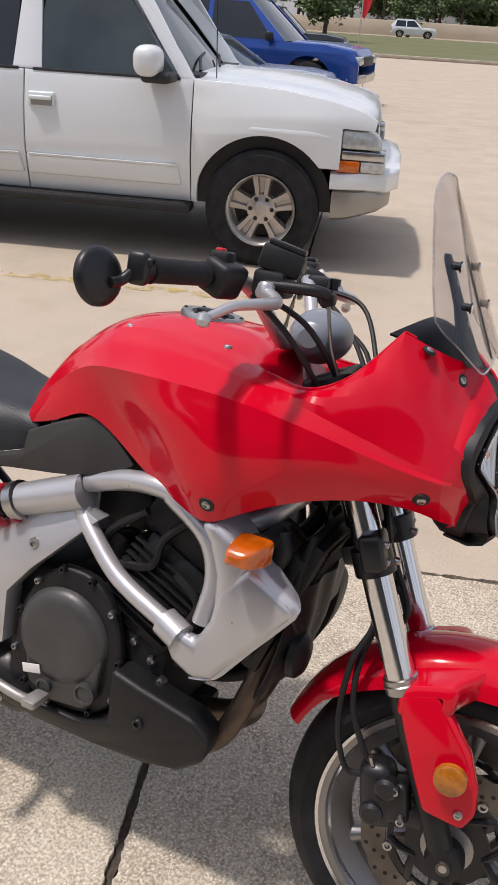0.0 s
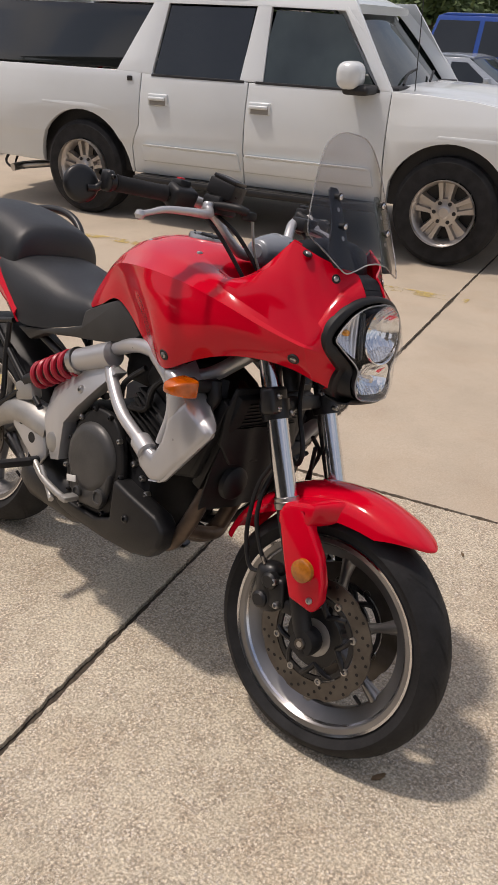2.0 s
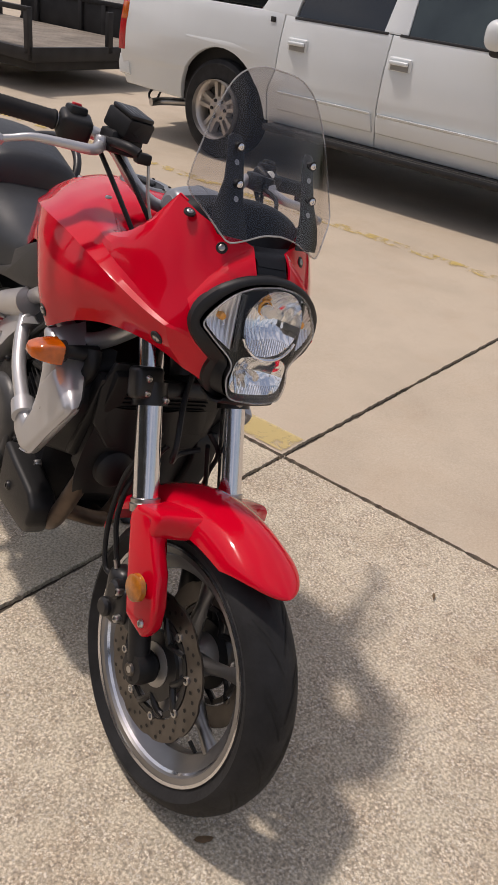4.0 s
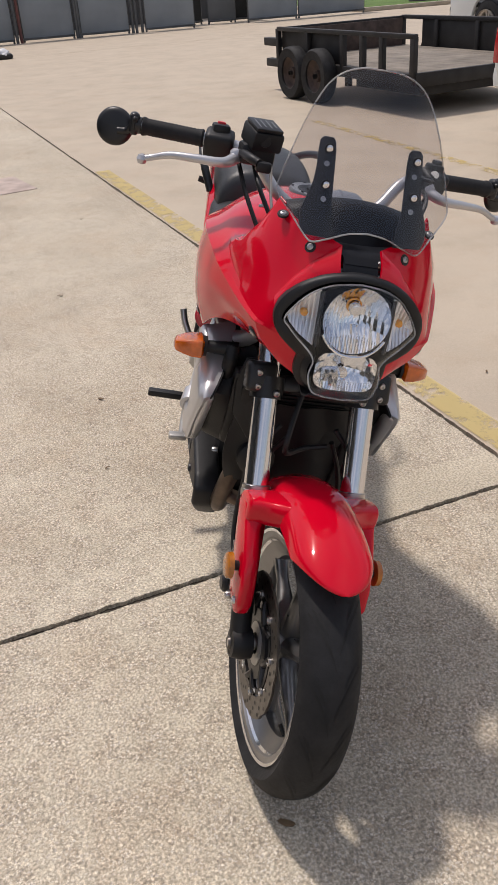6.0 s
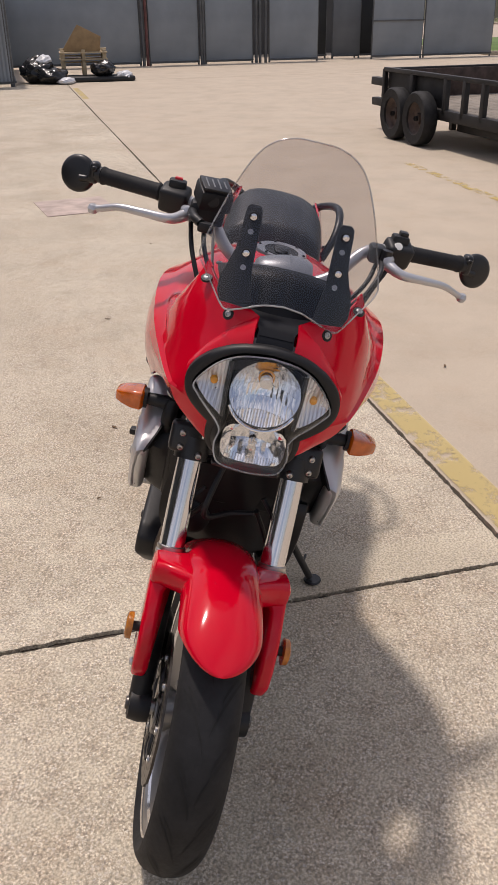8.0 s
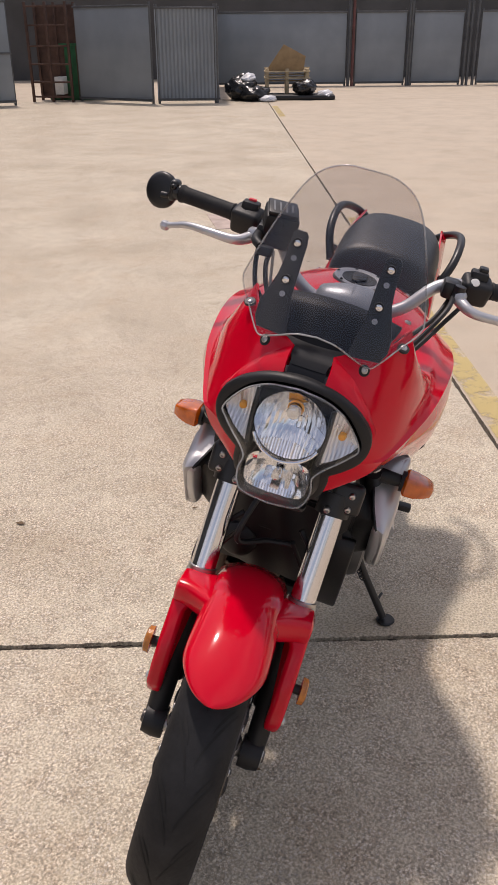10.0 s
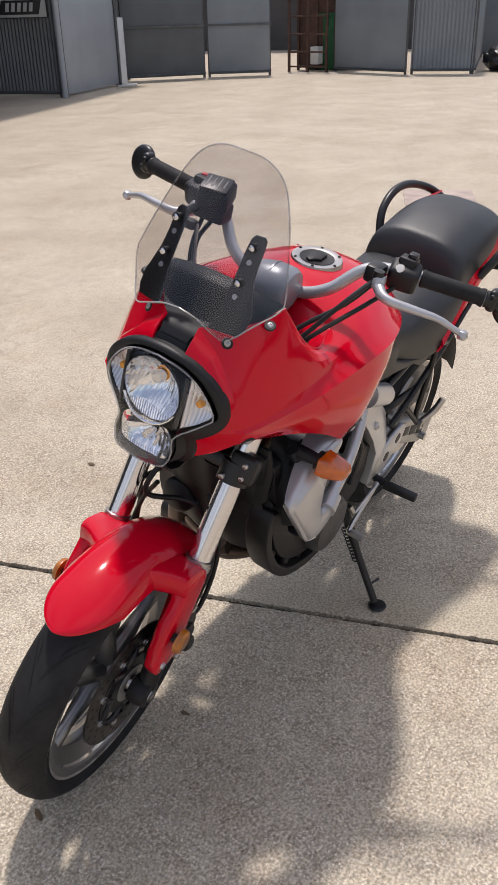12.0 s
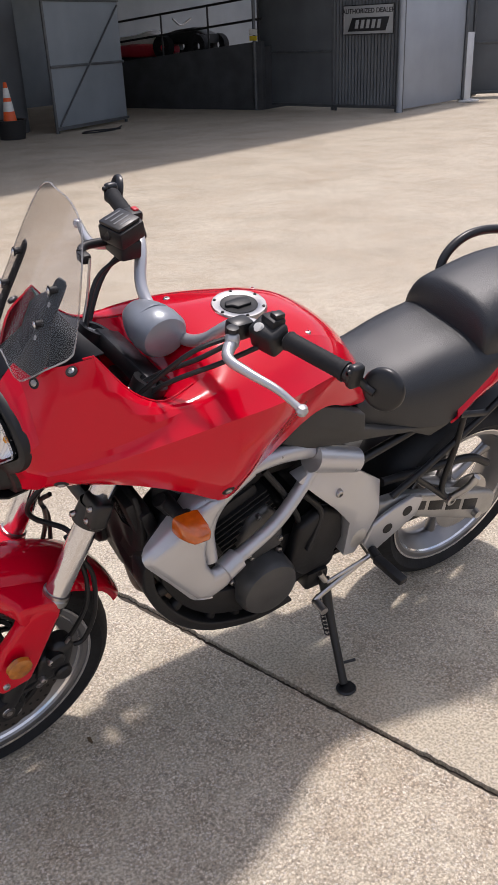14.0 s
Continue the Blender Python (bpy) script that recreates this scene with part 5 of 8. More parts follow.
# turn signals on stalks
for s in (-1, 1):
    sig = skin([[(cx + hx * abs(math.cos(a)) ** 0.32 * (1 if math.cos(a) > 0 else -1), y, cz + hz * abs(math.sin(a)) ** 0.32 * (1 if math.sin(a) > 0 else -1)) for a in (2 * math.pi * k / 28 for k in range(28))] for y, cx, cz, hx, hz in ((0.222, 0.337, 0.789, 0.012, 0.010), (0.224, 0.337, 0.789, 0.025, 0.018), (0.229, 0.338, 0.789, 0.029, 0.0215), (0.248, 0.337, 0.788, 0.028, 0.0205), (0.268, 0.333, 0.787, 0.024, 0.0165), (0.282, 0.329, 0.785, 0.018, 0.012), (0.287, 0.326, 0.784, 0.008, 0.005))], closed_v=True)
    bmesh.ops.holes_fill(sig, edges=[e for e in sig.edges if e.is_boundary])
    if s < 0:
        sig = mirrored(sig)
    ts = part("turn_signal", sig, AMBER, bike, "amber front turn signal")
    part("signal_stalk", tube([(0.345, 0.15 * s, 0.79), (0.338, 0.232 * s, 0.789)], 0.012, 12, radii=[0.018, 0.012]), BLACK, ts)
    part("signal_base", tube([(0.338, 0.217 * s, 0.789), (0.338, 0.226 * s, 0.789)], 0.022, 20, curved=False), BLACK, ts)

# radiator and silver shrouds
part("radiator", join(box((0.365, 0, 0.655), (0.032, 0.27, 0.27), 0.006, (0, 18, 0)), box((0.350, 0, 0.66), (0.03, 0.31, 0.22), 0.01, (0, 18, 0))), BLACK, bike, "black finned radiator")
cover = slab([(-0.135, 0.80), (-0.150, 0.74), (-0.145, 0.66), (-0.105, 0.605), (0.105, 0.605), (0.145, 0.66), (0.150, 0.74), (0.135, 0.80)], 0.0, 0.012, 0.004, "yz")
for v in cover.verts:
    v.co.x += 0.372 + 0.10 * (v.co.z - 0.53) - 1.4 * v.co.y ** 2 + 0.02
part("radiator_cover", cover, BLACK, bike, "black plastic cover ahead of the radiator")
for k in range(24):
    part("radiator_fin", moved(box((0, 0, 0), (0.006, 0.20, 0.0022), 0), pose(0.365, 0, 0.655, 0, 18, 0) @ pose(0.0175, 0, -0.121 + 0.0105 * k)), ENGINE_BLACK, bike)
SHROUD_LOW = [(0.424, 0.702), (0.362, 0.620), (0.300, 0.540), (0.262, 0.530), (0.222, 0.552), (0.202, 0.585), (0.218, 0.616), (0.258, 0.598), (0.278, 0.640), (0.286, 0.700), (0.330, 0.756), (0.380, 0.727)]
SHROUD_ARM = [(0.280, 0.655), (0.276, 0.720), (0.256, 0.770), (0.232, 0.800), (0.262, 0.812), (0.300, 0.790), (0.332, 0.756), (0.322, 0.700)]


def shroud_form(outline, y0, lift):
    b = slab(outline, 0, 1, 0)
    bmesh.ops.triangulate(b, faces=[f for f in b.faces if len(f.verts) > 4])
    for v in b.verts:
        x, z = v.co.x, v.co.z
        outer = 0.238 + lift - 0.055 * (x - 0.22) - 0.06 * max(0, z - 0.70)
        v.co.y = outer if v.co.y > 0.5 else (outer - 0.036 if y0 is None else y0)
    bmesh.ops.recalc_face_normals(b, faces=b.faces)
    return bevelled(b, 0.016, 4, 40)


for s in (-1, 1):
    b = join(shroud_form(SHROUD_LOW, None, 0.0), shroud_form(SHROUD_ARM, None, -0.0025))
    shroud = part("radiator_shroud", b if s > 0 else mirrored(b), SILVER, bike, "silver radiator shroud")
    lining, brow = [], []
    for x, z, zi, w in ((0.268, 0.806, 0.80, 0.075), (0.300, 0.784, 0.785, 0.068), (0.332, 0.756, 0.765, 0.058), (0.380, 0.727, 0.735, 0.042), (0.420, 0.702, 0.69, 0.022), (0.392, 0.660, 0.65, 0.012), (0.360, 0.619, 0.62, 0.010), (0.330, 0.578, 0.59, 0.010), (0.302, 0.543, 0.56, 0.010), (0.268, 0.532, 0.55, 0.010)):
        y = 0.238 - 0.055 * (x - 0.22) - 0.06 * max(0, z - 0.70) - 0.004
        up = 0.30 * w if z > 0.69 else 0.0
        brow.append([(x - 0.008, y * s, z - 0.002), (x + 0.003, (y - 0.35 * w) * s, z + 0.45 * up), (x - 0.002, (y - w) * s, z + up)])
        y -= w
        lining.append([(x - 0.003, y * s, z + up), (x - 0.020, (y - 0.004) * s, z), (x - 0.050, (y - 0.012) * s, z * 0.7 + zi * 0.3), (0.55 * x + 0.135, (0.55 * y + 0.050) * s, zi), (0.345, 0.105 * s, zi)])
    part("shroud_lip", skin(brow, 0.004, 3), SILVER, shroud, "silver rolled edge of the scoop")
    part("shroud_duct", skin(lining, 0.004, 2), BLACK, shroud, "black duct lining inside the shroud")
    # frame tubes
    part("frame_tube", tube([(-0.035, 0.150 * s, 0.725), (0.010, 0.170 * s, 0.690), (0.085, 0.192 * s, 0.640), (0.200, 0.215 * s, 0.603)], 0.0165, 16), SILVER, bike, "silver tubular frame rail")
    part("tube_collar", tube([(0.192, 0.213 * s, 0.606), (0.232, 0.222 * s, 0.592)], 0.026, 16), SILVER, bike)
    part("frame_tube", tube([(-0.03, 0.140 * s, 0.775), (0.06, 0.160 * s, 0.808), (0.14, 0.172 * s, 0.818), (0.22, 0.170 * s, 0.800), (0.30, 0.14 * s, 0.80), (0.40, 0.07 * s, 0.90)], 0.019, 14), SILVER, bike, "silver tubular frame rail")
    part("frame_tube", tube([(0.155, 0.175 * s, 0.812), (0.235, 0.185 * s, 0.765), (0.262, 0.19 * s, 0.70), (0.255, 0.20 * s, 0.62)], 0.018, 14), SILVER, bike)
    pp = slab([(0.015, 0.722), (-0.025, 0.730), (-0.085, 0.722), (-0.140, 0.702), (-0.215, 0.642), (-0.285, 0.587), (-0.277, 0.520), (-0.245, 0.455), (-0.205, 0.405), (-0.164, 0.418), (-0.163, 0.528), (-0.112, 0.592), (-0.045, 0.660)], 0.0, 0.045, 0.0)
    bmesh.ops.bisect_plane(pp, geom=pp.verts[:] + pp.edges[:] + pp.faces[:], plane_co=(-0.19, 0, 0.560), plane_no=(-0.57, 0, 0.82))
    bmesh.ops.bisect_plane(pp, geom=pp.verts[:] + pp.edges[:] + pp.faces[:], plane_co=(-0.19, 0, 0.560), plane_no=(-0.98, 0, -0.10))
    for v in pp.verts:
        up = -0.57 * (v.co.x + 0.19) + 0.82 * (v.co.z - 0.560)
        back = -0.98 * (v.co.x + 0.19) - 0.10 * (v.co.z - 0.560)
        v.co.y = 0.133 if v.co.y < 0.02 else 0.180 - 0.42 * max(0, up) - 0.16 * max(0, back)
    bevelled(pp, 0.006, 3, 20)
    plate = part("pivot_plate", pp if s > 0 else mirrored(pp), SILVER, bike, "silver swingarm pivot plate")
    part("pivot_cap", lathe([(0, 0.008 * s), (0.024, 0.008 * s), (0.030, 0.004 * s), (0.031, -0.004 * s)], 28, "y", (-0.205, 0.172 * s, 0.455)), CAST, plate)
    part("plate_bolt", bolt((-0.115, 0.173 * s, 0.638), 0.011, 0.007, "y", s), STEEL, plate)
    part("heel_guard", slab([(-0.438, 0.487), (-0.401, 0.506), (-0.330, 0.485), (-0.271, 0.457), (-0.250, 0.395), (-0.286, 0.345), (-0.350, 0.385), (-0.427, 0.430)], 0.146 * s, 0.162 * s, 0.006), SILVER, bike, "silver foot peg hanger")
    for hx, hz in ((-0.385, 0.462), (-0.325, 0.425)):
        part("guard_hole", lathe([(0, 0.001 * s), (0.016, 0.001 * s), (0.017, -0.002 * s)], 20, "y", (hx, 0.162 * s, hz)), ENGINE_BLACK, bike)
    part("tube_cover", tube([(-0.03, 0.15 * s, 0.760), (-0.165, 0.15 * s, 0.706)], 0.034, 20, curved=False, radii=[0.034, 0.031]), SILVER, bike, "silver cylindrical cover")
    # foot pegs
    part("foot_peg", join(tube([(-0.28, 0.165 * s, 0.372), (-0.274, 0.20 * s, 0.372)], 0.013, 10), box((-0.270, 0.25 * s, 0.376), (0.028, 0.10, 0.020), 0.005, (0, 0, 5 * s))), BLACK, bike, "black rubber rider foot peg")
# shock on the right side
coil = []
for k in range(121):
    a = 2 * math.pi * 5.6 * k / 120
    f = k / 120
    c = Vector((-0.352, -0.148, 0.602)).lerp(Vector((-0.185, -0.148, 0.694)), f)
    d = Vector((0.876, 0, 0.482))
    u, v = Vector((-0.482, 0, 0.876)), Vector((0, 1, 0))
    coil.append(c + 0.033 * (math.cos(a) * u + math.sin(a) * v))
shock = part("shock_absorber", tube([(-0.40, -0.148, 0.576), (-0.18, -0.148, 0.697)], 0.018, 14, curved=False), BLACK_SATIN, bike, "lay-down rear shock absorber")
part("shock_spring", tube(coil, 0.0085, 8, curved=False), SPRING_RED, shock, "red coil spring")
part("spring_collar", tube([(-0.186, -0.148, 0.694), (-0.168, -0.148, 0.704)], 0.038, 20, curved=False), STEEL, shock)

# engine
part("crankcase", join(box((-0.01, 0, 0.42), (0.36, 0.27, 0.20), 0.03), box((0.02, 0, 0.33), (0.26, 0.22, 0.10), 0.02), box((-0.14, 0, 0.50), (0.14, 0.25, 0.16), 0.03)), ENGINE_BLACK, bike, "black parallel twin crankcase")
blk = box((0.13, 0, 0.60), (0.15, 0.27, 0.20), 0.012, (0, 25, 0))
part("cylinder_block", blk, ENGINE_BLACK, bike)
for k in range(9):
    part("cooling_fin", moved(box((0, 0, 0), (0.158, 0.29, 0.004), 0.001), Matrix.Translation((0.09 + 0.0075 * k, 0, 0.545 + 0.0155 * k)) @ pose(0, 0, 0, 0, 25, 0)), ENGINE_BLACK, bike)
part("cylinder_head", join(box((0.165, 0, 0.735), (0.17, 0.26, 0.11), 0.025, (0, 25, 0)), box((0.12, 0, 0.80), (0.15, 0.22, 0.05), 0.02, (0, 20, 0))), ENGINE_BLACK, bike, "black cylinder head")
part("airbox", join(box((0.02, 0, 0.74), (0.12, 0.20, 0.10), 0.02), box((-0.03, 0, 0.82), (0.26, 0.20, 0.10), 0.03)), BLACK, bike)
CLUTCH = [(-0.051, 0.610), (-0.105, 0.568), (-0.140, 0.495), (-0.146, 0.410), (-0.118, 0.345), (-0.060, 0.318), (0.04, 0.332), (0.088, 0.380), (0.092, 0.46), (0.066, 0.555), (0.015, 0.604)]
cc = part("clutch_cover", slab([(p.x, p.y) for p in smooth_path([(x, z, 0) for x, z in CLUTCH + CLUTCH[:1]], 3)[:-1]], -0.140, -0.164, 0.008, seg=3), ENGINE_BLACK, bike, "dark grey clutch cover")
part("clutch_dome", lathe([(0, -0.186), (0.070, -0.185), (0.088, -0.180), (0.098, -0.168), (0.100, -0.150)], 40, "y", (-0.035, 0, 0.470)), ENGINE, cc, "round grey clutch dome")
part("clutch_dome_lower", slab([(-0.115, 0.44), (-0.10, 0.36), (-0.05, 0.334), (0.035, 0.345), (0.055, 0.40), (0.06, 0.46)], -0.150, -0.180, 0.010, seg=3), ENGINE, cc)
for k, (x, z) in enumerate(CLUTCH):
    part("cover_bolt", bolt((x * 0.97 - 0.001, -0.166, 0.46 + (z - 0.46) * 0.965), 0.0075, 0.007, "y", -1), STEEL if k % 2 else BLACK_SATIN, cc)
part("cover_label", box((-0.085, -0.1875, 0.395), (0.040, 0.002, 0.018), 0.0005, (0, -14, 0)), WHITE_PLASTIC, cc)
for x, z, r_ in ((-0.056, 0.367, 0.016), (0.035, 0.385, 0.022)):
    part("oil_plug", lathe([(0, -0.186), (r_ * 0.7, -0.186), (r_ * 0.75, -0.190), (r_, -0.188), (r_, -0.172)], 24, "y", (x, 0, z)), ENGINE, cc)
for x, z in ((0.10, 0.50), (0.14, 0.475), (0.165, 0.44), (0.18, 0.41), (0.12, 0.43)):
    part("engine_bolt", bolt((x, -0.137, z), 0.009, 0.008, "y", -1), STEEL, bike)
# left side covers
part("stator_cover", lathe([(0, 0.205), (0.055, 0.204), (0.072, 0.198), (0.080, 0.182), (0.082, 0.135)], 40, "y", (0.070, 0, 0.425)), ENGINE, bike, "round grey stator cover")
for k in range(7):
    a = 2 * math.pi * k / 7 + 0.3
    part("cover_bolt", bolt((0.070 + 0.088 * math.cos(a), 0.150, 0.425 + 0.088 * math.sin(a)), 0.0075, 0.007, "y", 1), STEEL, bike)
part("sprocket_cover", slab([(-0.02, 0.555), (-0.09, 0.590), (-0.15, 0.56), (-0.165, 0.47), (-0.14, 0.40), (-0.06, 0.375), (0.0, 0.43)], 0.13, 0.165, 0.012, seg=3), ENGINE_BLACK, bike, "black sprocket cover")
part("side_gear_cover", slab([(0.13, 0.64), (0.08, 0.665), (0.03, 0.61), (0.02, 0.52), (0.10, 0.50), (0.15, 0.56)], 0.12, 0.158, 0.012, seg=3), ENGINE, bike)
for x, z in ((0.105, 0.645), (0.05, 0.62), (0.035, 0.55), (0.12, 0.53)):
    part("cover_bolt", bolt((x, 0.160, z), 0.007, 0.006, "y", 1), STEEL, bike)
part("shift_linkage", join(tube([(-0.255, 0.185, 0.375), (-0.12, 0.185, 0.345)], 0.005, 8), tube([(-0.12, 0.18, 0.345), (-0.105, 0.17, 0.37)], 0.008, 8), tube([(-0.26, 0.18, 0.372), (-0.09, 0.195, 0.315), (-0.075, 0.21, 0.315)], 0.007, 8), lathe([(0, -0.02), (0.011, -0.018), (0.011, 0.018), (0, 0.02)], 12, "y", (-0.075, 0.225, 0.315))), STEEL, bike, "steel gear shift linkage")
part("brake_pedal", join(tube([(-0.27, -0.18, 0.372), (-0.20, -0.19, 0.345), (-0.09, -0.20, 0.335), (-0.06, -0.20, 0.35)], 0.010, 10), box((-0.05, -0.215, 0.355), (0.03, 0.05, 0.016), 0.005), tube([(-0.23, -0.185, 0.375), (-0.17, -0.19, 0.318), (-0.145, -0.20, 0.308)], 0.008, 10)), CAST, bike, "cast alloy rear brake pedal")
# belly pans
BR = [(-0.175, 0.270), (-0.09, 0.252), (0.04, 0.252), (0.16, 0.268), (0.24, 0.300), (0.290, 0.350), (0.296, 0.398), (0.262, 0.425), (0.150, 0.445), (0.085, 0.460), (0.090, 0.350), (0.02, 0.318), (-0.06, 0.320), (-0.12, 0.322), (-0.165, 0.315)]
bp = slab(BR, -0.125, -0.190, 0.012, seg=3)
for v in bp.verts:
    v.co.y += 0.05 * max(0, (0.33 - v.co.z) / 0.08) * (1 if v.co.y < -0.15 else 0.5)
part("belly_pan", bp, BLACK, bike, "matt black plastic belly pan")
part("belly_bolt", bolt((0.157, -0.191, 0.377), 0.011, 0.006, "y", -1), BLACK_SATIN, bike)
# left pan: an outer hoop, open slots, and the plate within
HOOP = smooth_path([(0.385, 0.640), (0.397, 0.611), (0.388, 0.541), (0.352, 0.465), (0.295, 0.391), (0.215, 0.333), (0.111, 0.301), (0.047, 0.299), (-0.028, 0.312)], 4)
MIDDLE = Vector((0.14, 0.56))


def inset(pts, d):
    return [p + (MIDDLE - p).normalized() * d for p in pts]


band = slab([(p.x, p.y) for p in HOOP] + [(p.x, p.y) for p in inset(HOOP, 0.026)[::-1]], 0.112, 0.172, 0.005, seg=3)
part("belly_pan", band, BLACK, bike, "matt black plastic belly pan")
part("pan_plate", slab([(p.x, p.y) for p in inset(HOOP, 0.044)] + [(0.03, 0.385), (0.114, 0.43), (0.20, 0.45), (0.255, 0.50), (0.295, 0.57), (0.315, 0.64)], 0.108, 0.162, 0.005), BLACK, bike)
for k in (0, 5, 10, 14, 20, 23, 27, 31):
    p, q = inset(HOOP, 0.014)[k], inset(HOOP, 0.056)[k]
    part("pan_rib", tube([(p.x, 0.142, p.y), (q.x, 0.138, q.y)], 0.016, 10, curved=False), BLACK, bike)
part("belly_floor", slab([(-0.14, 0.272), (0.13, 0.268), (0.20, 0.30), (0.20, 0.33), (-0.13, 0.33)], -0.10, 0.085, 0.02), BLACK, bike)
# added black skin that fills in the shade between the fork legs
cowl = []
for z, x, w in ((0.700, 0.408, 0.125), (0.640, 0.404, 0.140), (0.580, 0.394, 0.148), (0.520, 0.378, 0.145), (0.470, 0.358, 0.130)):
    cowl.append([(x - 0.9 * (w * f) ** 2 + 0.004 * math.sin(9 * f + 20 * z), w * f, z) for f in np.linspace(-1, 1, 13)])
part("radiator_shade_fill", skin(cowl, 0.004, 2), BLACK, bike, "black skin added for the shade below the radiator")
# exhaust headers and underslung silencer
for y in (-0.075, 0.055):
    part("header_pipe", tube([(0.235, y, 0.745), (0.315, y, 0.70), (0.350, y - 0.01, 0.60), (0.330, y - 0.04, 0.47), (0.285, y - 0.05, 0.365), (0.20, y - 0.03, 0.315), (0.10, y, 0.30)], 0.021, 16), EXHAUST, bike, "heat-stained exhaust header pipe")
part("crossover_pipe", tube([(0.300, -0.11, 0.395), (0.312, -0.02, 0.375), (0.300, 0.03, 0.395)], 0.018, 14), EXHAUST, bike)
part("horn", lathe([(0, 0.016), (0.03, 0.014), (0.042, 0.004), (0.044, -0.01), (0.02, -0.02), (0, -0.022)], 28, "x", (0.395, -0.075, 0.555)), BLACK, bike, "round black horn")
part("oil_cooler_hose", tube([(0.35, -0.16, 0.80), (0.36, -0.165, 0.76), (0.31, -0.16, 0.70), (0.27, -0.13, 0.66)], 0.016, 12), BLACK, bike)
part("hose", tube([(0.36, 0.16, 0.80), (0.33, 0.165, 0.76), (0.30, 0.155, 0.70), (0.26, 0.13, 0.66)], 0.016, 12), BLACK, bike)
part("silencer", moved(lathe([(0.02, -0.16), (0.06, -0.15), (0.075, -0.10), (0.075, 0.10), (0.055, 0.15), (0.02, 0.16)], 24, "x"), Matrix.Translation((-0.28, -0.05, 0.27))), BLACK_SATIN, bike, "black underslung silencer")
for pts in ([(0.20, -0.15, 0.78), (0.14, -0.15, 0.72), (0.12, -0.145, 0.66), (0.05, -0.14, 0.64)], [(0.10, -0.15, 0.76), (0.03, -0.15, 0.70), (0.02, -0.145, 0.64)], [(0.17, -0.148, 0.66), (0.22, -0.15, 0.62), (0.19, -0.15, 0.55)], [(0.10, 0.15, 0.77), (0.05, 0.16, 0.70), (-0.01, 0.15, 0.60), (-0.03, 0.14, 0.56)], [(-0.02, 0.155, 0.66), (-0.08, 0.16, 0.58), (-0.05, 0.17, 0.48)]):
    part("wiring_loom", tube(pts, 0.008, 8), BLACK, bike)
# swingarm, chain, side stand
part("swingarm", join(slab([(-0.30, 0.50), (-0.39, 0.495), (-0.74, 0.372), (-0.79, 0.345), (-0.79, 0.275), (-0.72, 0.27), (-0.42, 0.405), (-0.30, 0.415)], 0.105, 0.140, 0.010, seg=3)), CAST, bike, "cast alloy swingarm, drive side")
for k in range(4):
    x = -0.42 - 0.075 * k
    part("swingarm_recess", slab([(x, 0.462 - 0.0265 * k), (x - 0.06, 0.441 - 0.0265 * k), (x - 0.06, 0.410 - 0.030 * k), (x, 0.432 - 0.030 * k)], 0.139, 0.1415, 0.001), ENGINE_BLACK, bike)
part("swingarm_arm", tube([(-0.27, -0.115, 0.46), (-0.42, -0.125, 0.475), (-0.56, -0.12, 0.42), (-0.7075, -0.115, 0.308)], 0.034, 14, radii=[0.05, 0.048, 0.04, 0.034]), CAST, bike, "cast alloy swingarm, shock side")
part("shock_mount", box((-0.40, -0.140, 0.545), (0.09, 0.04, 0.06), 0.012, (0, -20, 0)), CAST, bike)
part("chain", join(box((-0.40, 0.085, 0.405), (0.60, 0.012, 0.016), 0.002, (0, -10, 0)), box((-0.40, 0.085, 0.325), (0.60, 0.012, 0.016), 0.002, (0, 1.5, 0))), ENGINE_BLACK, bike, "drive chain")
part("chain_guard", tube([(-0.33, 0.10, 0.535), (-0.50, 0.10, 0.52), (-0.66, 0.10, 0.50), (-0.75, 0.10, 0.45)], 0.012, 10), BLACK, bike)
part("sprocket", lathe([(0.045, 0.080), (0.098, 0.080), (0.098, 0.087), (0.045, 0.087)], 44, "y", AX_R, closed=True), STEEL, bike)
part("rear_axle", lathe([(0, -0.15), (0.013, -0.15), (0.013, 0.158), (0, 0.16)], 16, "y", AX_R), STEEL, bike)
part("stand_bracket", box((-0.125, 0.115, 0.315), (0.07, 0.06, 0.06), 0.01), BLACK_SATIN, bike)
st = part("side_stand", join(tube([(-0.140, 0.150, 0.320), (-0.130, 0.225, 0.215), (-0.117, 0.322, 0.092)], 0.0115, 12, radii=[0.016, 0.011, 0.011]), tube([(-0.121, 0.29, 0.135), (-0.165, 0.30, 0.135)], 0.004, 8)), BLACK_SATIN, bike, "black steel side stand, folded out")
foot = lathe([(0, 0.004), (0.024, 0.004), (0.027, 0.0), (0.024, -0.005), (0, -0.005)], 20, "z")
part("stand_foot", moved(foot, Matrix.Translation((-0.119, 0.333, 0.0835)) @ pose(0, 0, 0, LEAN_ANGLE, 0, 0)), BLACK_SATIN, st)
spring = [Vector((-0.132, 0.165, 0.285)).lerp(Vector((-0.128, 0.232, 0.195)), k / 60) + Vector((0.016 + 0.006 * math.cos(k * 1.1), 0.006 * math.sin(k * 1.1), 0)) for k in range(61)]
part("stand_spring", tube(spring, 0.002, 6, curved=False), BLACK_SATIN, st)

